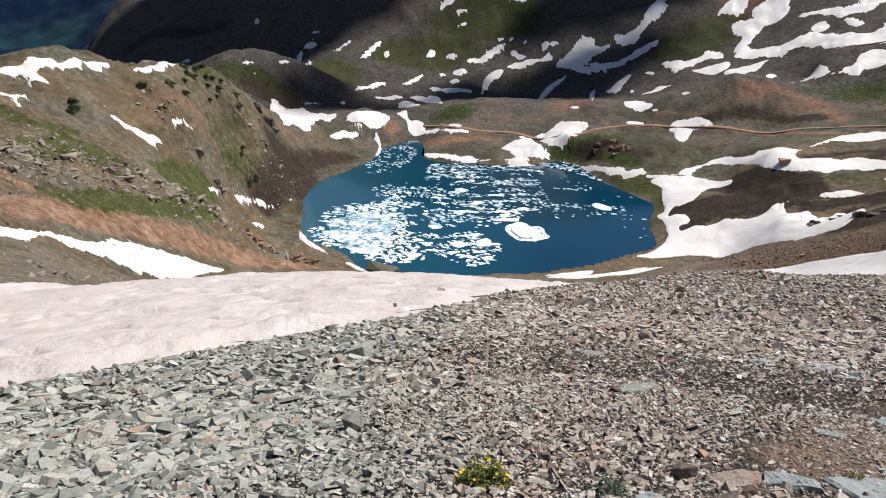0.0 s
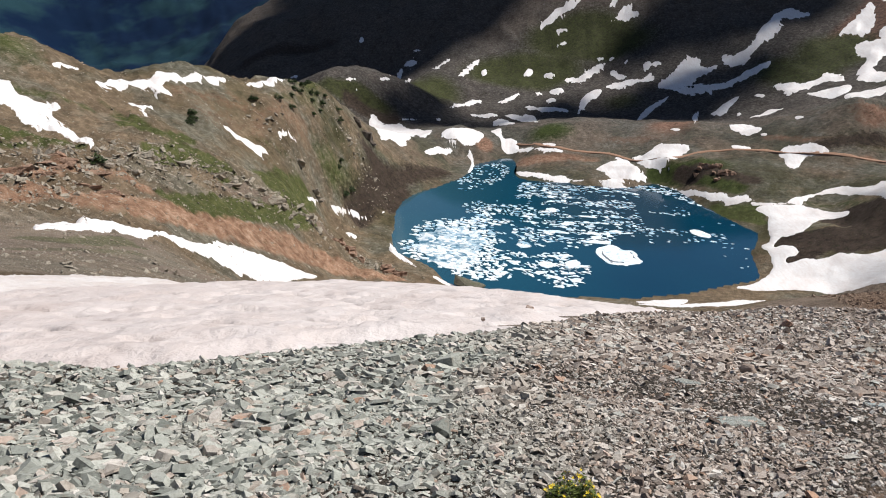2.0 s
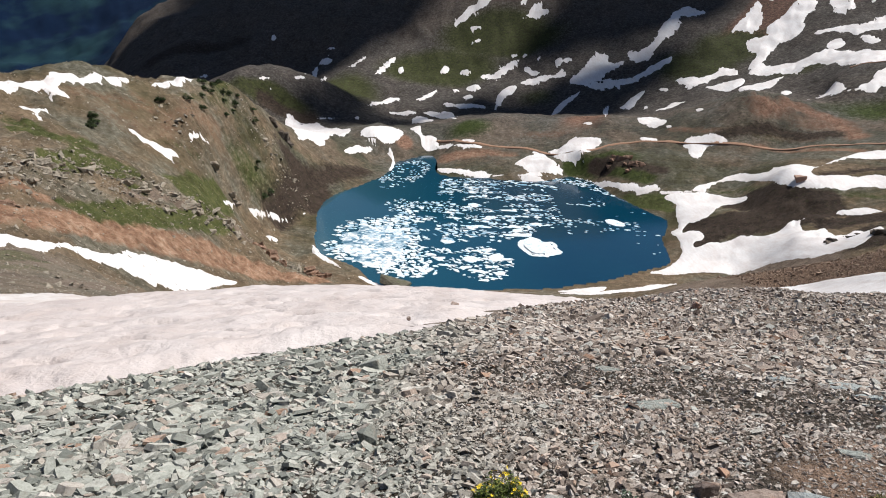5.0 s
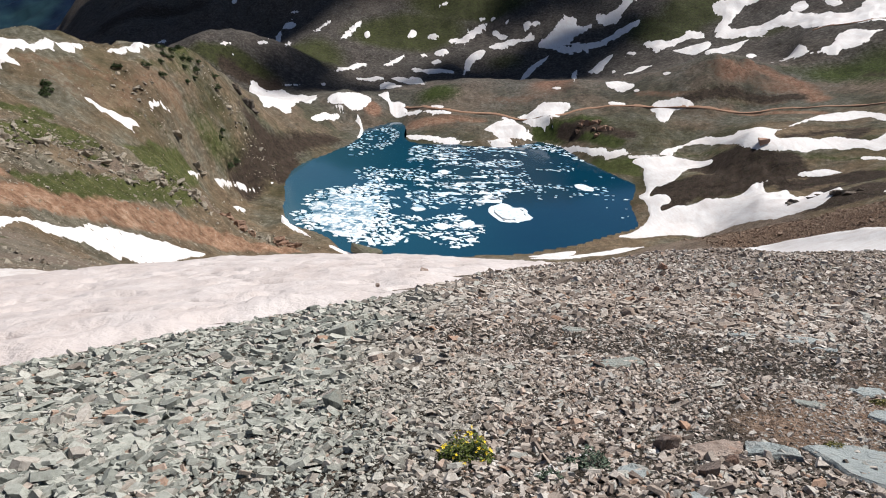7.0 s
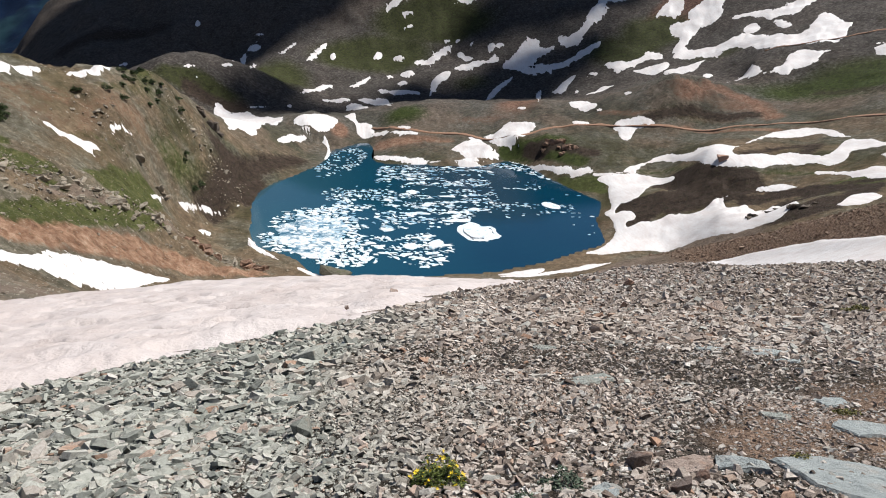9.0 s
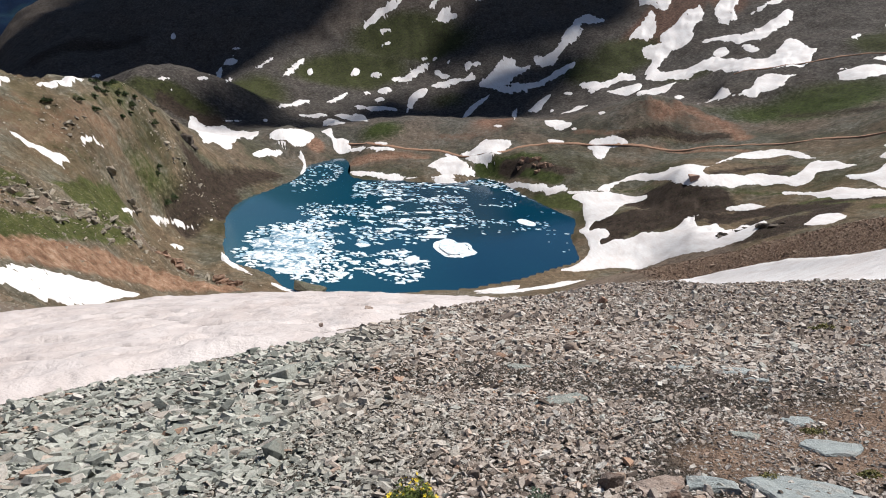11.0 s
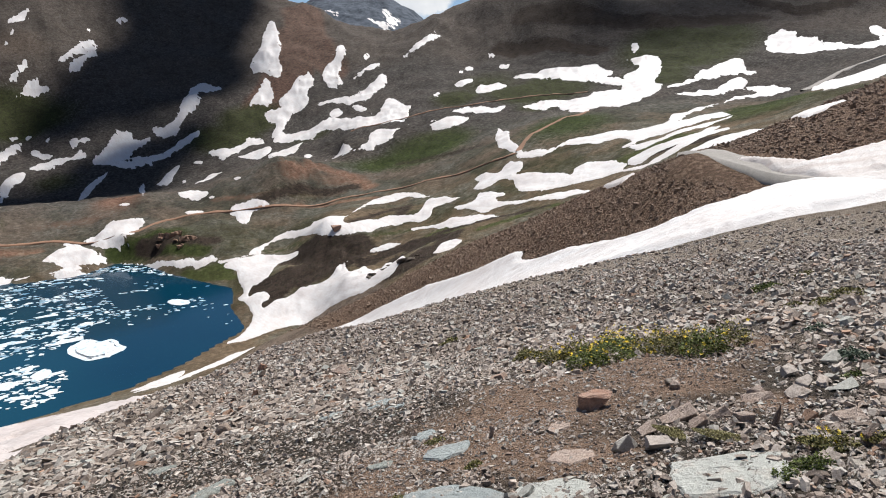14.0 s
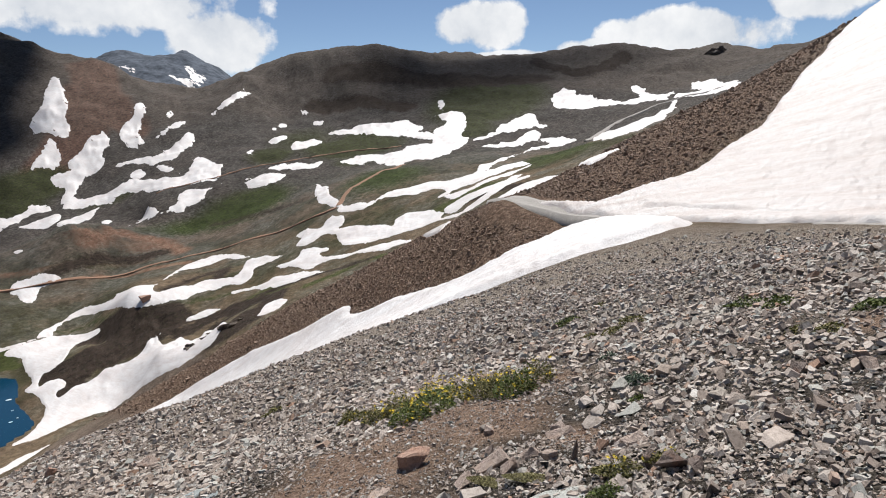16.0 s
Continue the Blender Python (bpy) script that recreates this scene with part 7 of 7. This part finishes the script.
outcrop(117.5, 442.3, 15, 9.2, 5.8, -15, 9, REDROCK, "dark broken cliff above the lake shore", 3)
outcrop(125.7, 430, 12.3, 8.2, 4.1, -16, 8, REDROCK, "dark broken cliff above the lake shore", 4)
outcrop(-115.9, 405.2, 15.4, 7.7, 6.2, 16, 8, DARKROCK, "dark ribbed crag on the crest of the hill", 6)
outcrop(161.7, 245.6, 12.3, 5.4, 2.9, -33, 8, DARKROCK, "dark crag beside the snow basin", 7)
outcrop(166.3, 228, 10.3, 5.1, 2.3, -36, 8, DARKROCK, "dark crag beside the snow basin", 8)
outcrop(1133.7, 218.9, 31.6, 14.7, 18.9, -79, 6, DARKROCK, "dark square-topped crag on the skyline", 9)
outcrop(-119.1, 124.7, 14.2, 4.7, 1.9, 44, 9, REDROCK, "rusty broken rock ledge on the spur", 10)
outcrop(-118.9, 140.9, 13.4, 5, 2, 40, 9, REDROCK, "rusty broken rock ledge on the spur", 11)
outcrop(-119.3, 160.3, 12.8, 4.7, 3.3, 37, 9, HILLROCK, "pale broken rock ledge on the spur", 12)
outcrop(-120.3, 179.5, 11.8, 4.7, 3.2, 34, 8, HILLROCK, "pale broken rock ledge on the spur", 13)
outcrop(-108.4, 206.5, 14.9, 5.1, 3, 28, 9, HILLROCK, "pale broken rock ledge on the spur", 14)
outcrop(-100.9, 222.9, 13.4, 5.4, 3.1, 24, 9, HILLROCK, "pale broken rock ledge on the spur", 15)
outcrop(-92.8, 239.2, 11.7, 5.6, 3.7, 21, 8, HILLROCK, "pale broken rock ledge on the spur", 16)
outcrop(-82.3, 254.1, 14.6, 5.8, 4.9, 18, 8, REDROCK, "rusty broken rock ledge above the shore", 17)
outcrop(-61.6, 255.2, 14.4, 5.7, 4.3, 14, 8, REDROCK, "rusty broken rock ledge above the shore", 18)
outcrop(-109.2, 137.1, 11.2, 3.2, 1.9, 39, 8, REDROCK, "rusty broken rock ledge on the spur", 19)
outcrop(-115.1, 294.3, 11.5, 4, 5.2, 21, 6, HILLROCK, "narrow pale rock rib on the hillside", 20)


# ---- plants ----
def leaf_material(name, dark, light):
    m, N, Lk, b = mat(name, 0.7)
    rnd = N.new("ShaderNodeNewGeometry").outputs["Random Per Island"]
    Lk.new(ramp(N, Lk, rnd, (0.0, dark), (0.7, light), (1.0, tuple(min(1, v * 1.5) for v in light))), b.inputs["Base Color"])
    b.inputs["Subsurface Weight"].default_value = 0.0
    return m


LEAF = leaf_material("alpine_leaf", (0.035, 0.055, 0.012), (0.115, 0.14, 0.03))
DRYLEAF = leaf_material("dry_grass", (0.05, 0.058, 0.014), (0.17, 0.15, 0.05))
MOSS = leaf_material("dry_moss", (0.13, 0.12, 0.05), (0.24, 0.215, 0.10))
GREYLEAF = leaf_material("grey_leaf", (0.03, 0.05, 0.03), (0.10, 0.13, 0.09))
SPRUCE = leaf_material("willow_leaf", (0.012, 0.022, 0.008), (0.045, 0.065, 0.02))
YELLOW = leaf_material("yellow_petal", (0.65, 0.45, 0.02), (0.80, 0.62, 0.04))
WHITE = leaf_material("white_petal", (0.65, 0.62, 0.60), (0.78, 0.76, 0.75))


def leaves(rs, n, rx, ry, h, leaf, lay=0.6):
    """Many small two-triangle leaves filling a low dome."""
    a, r = rs.uniform(0, 2 * np.pi, n), np.sqrt(rs.rand(n))
    px, py = np.cos(a) * r * rx, np.sin(a) * r * ry
    top = h * np.clip(1 - r ** 2.2, 0.12, 1) * (0.75 + 0.9 * fbm(px + rs.rand() * 9, py, 0.35 * max(rx, ry), 3))
    pz = top * rs.uniform(0.15, 1.0, n)
    C = np.column_stack([px, py, pz])
    ln = leaf * rs.uniform(0.6, 1.4, n)
    R = turns(rs, n, lay)
    q = np.array([(-0.5, 0, 0), (0, -0.22, 0.08), (0.5, 0, 0.02), (0, 0.22, 0.08)])
    V = np.einsum("nij,vj->nvi", R, q) * ln[:, None, None] + C[:, None]
    F = np.arange(4 * n).reshape(n, 4)
    return V.reshape(-1, 3), F


def petal_flower(material):
    bm = bmesh.new()
    c = bm.verts.new((0, 0, -0.002))
    for k in range(5):
        t = 2 * math.pi * k / 5
        p = [bm.verts.new((math.cos(t + o) * r, math.sin(t + o) * r, z)) for o, r, z in ((-0.42, 0.008, 0.001), (0, 0.013, 0.003), (0.42, 0.008, 0.001))]
        bm.faces.new([c, *p])
    me = bpy.data.meshes.new("blossom")
    bm.to_mesh(me)
    bm.free()
    me.materials.append(material)
    return me


BLOSSOM, PALE = petal_flower(YELLOW), petal_flower(WHITE)


def clump(name, x, y, rx, ry, h, yaw, n, leaf, material, label, category, flowers=0, petal=None, seed=1, scale=1.0):
    rs = np.random.RandomState(seed)
    base = new(name)
    z = float(ground_z(np.array(x), np.array(y)))
    base.matrix_world = pose(x, y, z - 0.01, -15 if math.hypot(x, y) < 20 else 0, 0, yaw)
    tagged(base, label, category)
    V, F = leaves(rs, n, rx, ry, h, leaf)
    ob = new("foliage", np_mesh("foliage", V, F, False, material))
    ob.parent = base
    for k in range(flowers):
        a, r = rs.uniform(0, 2 * math.pi), math.sqrt(rs.rand()) * 0.95
        b = new("blossom", petal)
        b.parent = base
        hh = h * max(0.25, 1 - r ** 2.2) * rs.uniform(0.75, 1.2)
        b.location = (math.cos(a) * r * rx, math.sin(a) * r * ry, hh)
        b.rotation_euler = (rs.normal(0, 0.5), rs.normal(0, 0.5), rs.uniform(0, 6))
        b.scale = [scale * rs.uniform(0.7, 1.25)] * 3
    return base


clump("flower_clump", 0.21, 2.56, 0.16, 0.12, 0.16, 0, 1500, 0.022, LEAF, "green clump with small yellow flowers on the gravel", "wildflowers", 60, BLOSSOM, 1, 0.9)
clump("flower_clump", 0.84, 2.5, 0.14, 0.1, 0.1, 10, 1100, 0.02, GREYLEAF, "grey-green clump with tiny white flowers", "wildflowers", 26, PALE, 2, 0.6)
clump("flower_clump", 0.62, 2.33, 0.09, 0.07, 0.08, 0, 500, 0.02, GREYLEAF, "small grey-green clump with white flowers", "wildflowers", 20, PALE, 3, 0.6)


def mat_of_flowers(k, x, y, r, h, nf):
    clump("flower_clump", x, y, r * 1.1, r * 0.95, h * 1.35, 20 * k, 1900, 0.032, LEAF if k in (3, 4, 5, 9) else DRYLEAF, "sprawling olive-green mat with yellow flowers in scree", "wildflowers", int(nf * 1.5), BLOSSOM, 10 + k, 1.5)


mat_of_flowers(0, 6.83, 5.69, 0.26, 0.16, 8)
mat_of_flowers(1, 6.5, 4.95, 0.26, 0.2, 14)
mat_of_flowers(2, 6.72, 4.72, 0.3, 0.24, 30)
mat_of_flowers(3, 6.08, 4.05, 0.3, 0.26, 26)
mat_of_flowers(4, 6.4, 3.95, 0.32, 0.3, 44)
mat_of_flowers(5, 6.98, 4.2, 0.3, 0.3, 44)
mat_of_flowers(6, 6.9, 3.74, 0.3, 0.3, 36)
mat_of_flowers(7, 6.8, 3.44, 0.28, 0.26, 18)
mat_of_flowers(8, 6.82, 3.2, 0.28, 0.26, 18)
mat_of_flowers(9, 6.66, 2.94, 0.3, 0.28, 20)
mat_of_flowers(10, 7.0, 2.84, 0.3, 0.26, 12)


def tuft_of(k, x, y, rx, ry, h, yaw, n, leaf, m_, lab, nf):
    clump("flower_clump" if nf else "grass_tuft", x, y, rx, ry, h, yaw, n, leaf, m_, lab, "wildflowers" if nf else "grass", nf, BLOSSOM, 40 + k, 1.0)


tuft_of(0, 12.4, 4.7, 0.5, 0.3, 0.16, 0, 1000, 0.05, LEAF, "green grass tuft among the stones", 0)
tuft_of(1, 13.7, 4.5, 0.3, 0.2, 0.1, 0, 500, 0.05, DRYLEAF, "dry olive grass patch among stones", 0)
tuft_of(2, 9.6, 2.75, 0.32, 0.22, 0.12, 30, 800, 0.04, DRYLEAF, "dry olive grass patch among stones", 0)
tuft_of(3, 10.2, 2.6, 0.4, 0.25, 0.12, 60, 800, 0.04, DRYLEAF, "dry olive grass patch among stones", 0)
tuft_of(4, 9.5, 3.1, 0.3, 0.2, 0.08, 20, 600, 0.04, DRYLEAF, "dry olive grass patch among stones", 0)
tuft_of(5, 9.75, 0.9, 0.4, 0.3, 0.16, -60, 1100, 0.045, LEAF, "green grass tuft among the stones", 0)
tuft_of(6, 9.4, 0.55, 0.34, 0.25, 0.14, 0, 900, 0.045, LEAF, "green grass tuft among the stones", 0)
tuft_of(7, 7.65, 0.2, 0.22, 0.16, 0.08, 0, 700, 0.035, DRYLEAF, "dry olive grass patch among stones", 0)
tuft_of(8, 7.5, -0.05, 0.24, 0.16, 0.08, 0, 700, 0.035, DRYLEAF, "dry olive grass patch among stones", 0)
tuft_of(9, 8.4, -0.4, 0.3, 0.2, 0.1, 0, 700, 0.04, LEAF, "green grass tuft among the stones", 0)
tuft_of(10, 6.5, 1.52, 0.2, 0.14, 0.14, 0, 900, 0.03, GREYLEAF, "small grey-green shrublet in the scree", 0)
tuft_of(11, 5.8, 1.3, 0.13, 0.1, 0.07, 0, 500, 0.025, LEAF, "small green tuft in the scree", 0)
tuft_of(12, 7.8, 2.25, 0.2, 0.14, 0.1, 0, 600, 0.03, GREYLEAF, "small grey-green shrublet in the scree", 0)
tuft_of(13, 8.75, 9.75, 0.4, 0.25, 0.14, 0, 700, 0.05, DRYLEAF, "dry grass tuft in the scree", 0)
tuft_of(14, 4.02, 1.72, 0.24, 0.11, 0.035, -78, 6000, 0.012, MOSS, "dry mossy grass mat beside the slab", 0)
tuft_of(15, 4.04, 1.42, 0.26, 0.1, 0.035, -72, 6000, 0.012, MOSS, "dry mossy grass mat beside the slab", 0)
tuft_of(16, 4.12, 0.88, 0.22, 0.13, 0.11, -60, 2000, 0.022, DRYLEAF, "low olive clump with a few yellow flowers", 16)
tuft_of(17, 4.26, 0.66, 0.16, 0.12, 0.09, -60, 1400, 0.022, DRYLEAF, "low olive clump with a few yellow flowers", 8)
tuft_of(18, 3.6, 0.95, 0.1, 0.08, 0.09, 0, 1300, 0.018, LEAF, "bright green moss cushion beside the slab", 0)
tuft_of(19, 3.82, 0.88, 0.15, 0.09, 0.08, -40, 1400, 0.018, LEAF, "green moss cushion among stones", 0)
tuft_of(20, 3.02, 2.75, 0.09, 0.06, 0.05, 0, 500, 0.02, DRYLEAF, "small dry grass tuft in the scree", 0)
tuft_of(21, 2.35, 2.75, 0.08, 0.06, 0.06, 0, 500, 0.02, DRYLEAF, "small dry grass tuft beside the bedrock", 0)
tuft_of(22, 3.3, 3.55, 0.12, 0.08, 0.06, 0, 600, 0.022, DRYLEAF, "small dry grass tuft in the scree", 0)

rs_ = np.random.RandomState(77)
SHRUBS = [(-136, 316), (-131, 321), (-134, 343), (-130, 350), (-127, 354), (-124, 378), (-138, 368), (-136, 353), (-136, 340), (-145, 246), (-141, 298), (-108, 333), (-107, 342), (-122, 155), (-114, 346), (-131, 362), (-128, 361), (-147, 250), (-134, 330), (-139, 345), (-133, 357), (-129, 370), (-126, 340), (-143, 240), (-113, 340), (-121, 372)]
for k, (x, y) in enumerate(SHRUBS):
    s = rs_.uniform(2.0, 3.6)
    clump("shrub", x, y, s, s * 0.8, s * 0.8, 40 * k, 420, 0.8, SPRUCE, "dark green stunted willow shrub on the hillside", "shrub", 0, None, 100 + k)

# ---- single stones of the scree ----
rs_ = np.random.RandomState(5)
STONE_MESHES = [np_mesh("stone", V, F, False, STONE) for V, F in PLATES]
R_ = turns(rs_, len(NEAR_STONES[0]), 0.3, 0.7)
for k, (x, y, s) in enumerate(zip(*NEAR_STONES)):
    ob = new("stone", STONE_MESHES[rs_.randint(len(STONE_MESHES))])
    z = float(ground_z(np.array(x), np.array(y)))
    ob.matrix_world = Matrix.Translation((x, y, z + 0.05 * s)) @ Matrix(R_[k].tolist()).to_4x4() @ Matrix.Scale(s, 4)
    ob.parent = ground


# ---- clouds whose shadows lie on the far slopes ----
def cloud_material():
    m, N, Lk, b = mat("cloud", 1.0)
    co = N.new("ShaderNodeTexCoord").outputs["Object"]
    Lk.new(ramp(N, Lk, nz(N, Lk, 0.01, 5, 0.5, co).outputs[0], (0.3, (0.82, 0.83, 0.85)), (0.7, (0.92, 0.92, 0.92))), b.inputs["Base Color"])
    return m


CLOUD = cloud_material()


def cloud(az, d, z, across, along, seed, up=2600):
    """A flat-based heap of billows up along the sunbeams from the slope at that bearing and distance."""
    rng = random.Random(seed)
    a = radians(az)
    s = up / math.sin(radians(SUN_EL))
    c = Vector((math.sin(a) * d, math.cos(a) * d, z)) + _d * s
    bm = bmesh.new()
    for k in range(34):
        t, r = rng.uniform(0, 2 * math.pi), math.sqrt(rng.random()) * 0.8
        u, v = math.cos(t) * r * across, math.sin(t) * r * along
        q = rng.uniform(0.16, 0.42) * min(across, along) * 1.1
        m = Matrix.Translation((u * math.cos(a) + v * math.sin(a), -u * math.sin(a) + v * math.cos(a), rng.uniform(0, 0.25) * q)) @ Matrix.Diagonal((q, q, q * 0.5, 1))
        vs = bmesh.ops.create_icosphere(bm, subdivisions=2, radius=1, matrix=m)["verts"]
        for w in vs:
            w.co += (w.co - m.translation) * 0.5 * noise.fractal(w.co * (1.6 / q), 0.8, 2.0, 4)
    ob = part("cloud", bm, CLOUD)
    ob.location = c
    return tagged(ob, "white flat-based cumulus cloud over the ridge", "cloud", "clouds")


cloud(15.5, 930, 0, 115, 180, 1)
cloud(18, 1130, 100, 130, 170, 6)
cloud(8.5, 715, -80, 140, 70, 7)
cloud(-14, 1120, 0, 230, 280, 2)
cloud(-9, 665, -100, 95, 60, 3)
cloud(54, 1000, 50, 135, 95, 5, 9500)
cloud(64, 1050, 60, 105, 90, 8, 9500)
cloud(72, 1150, 80, 70, 60, 9, 9500)
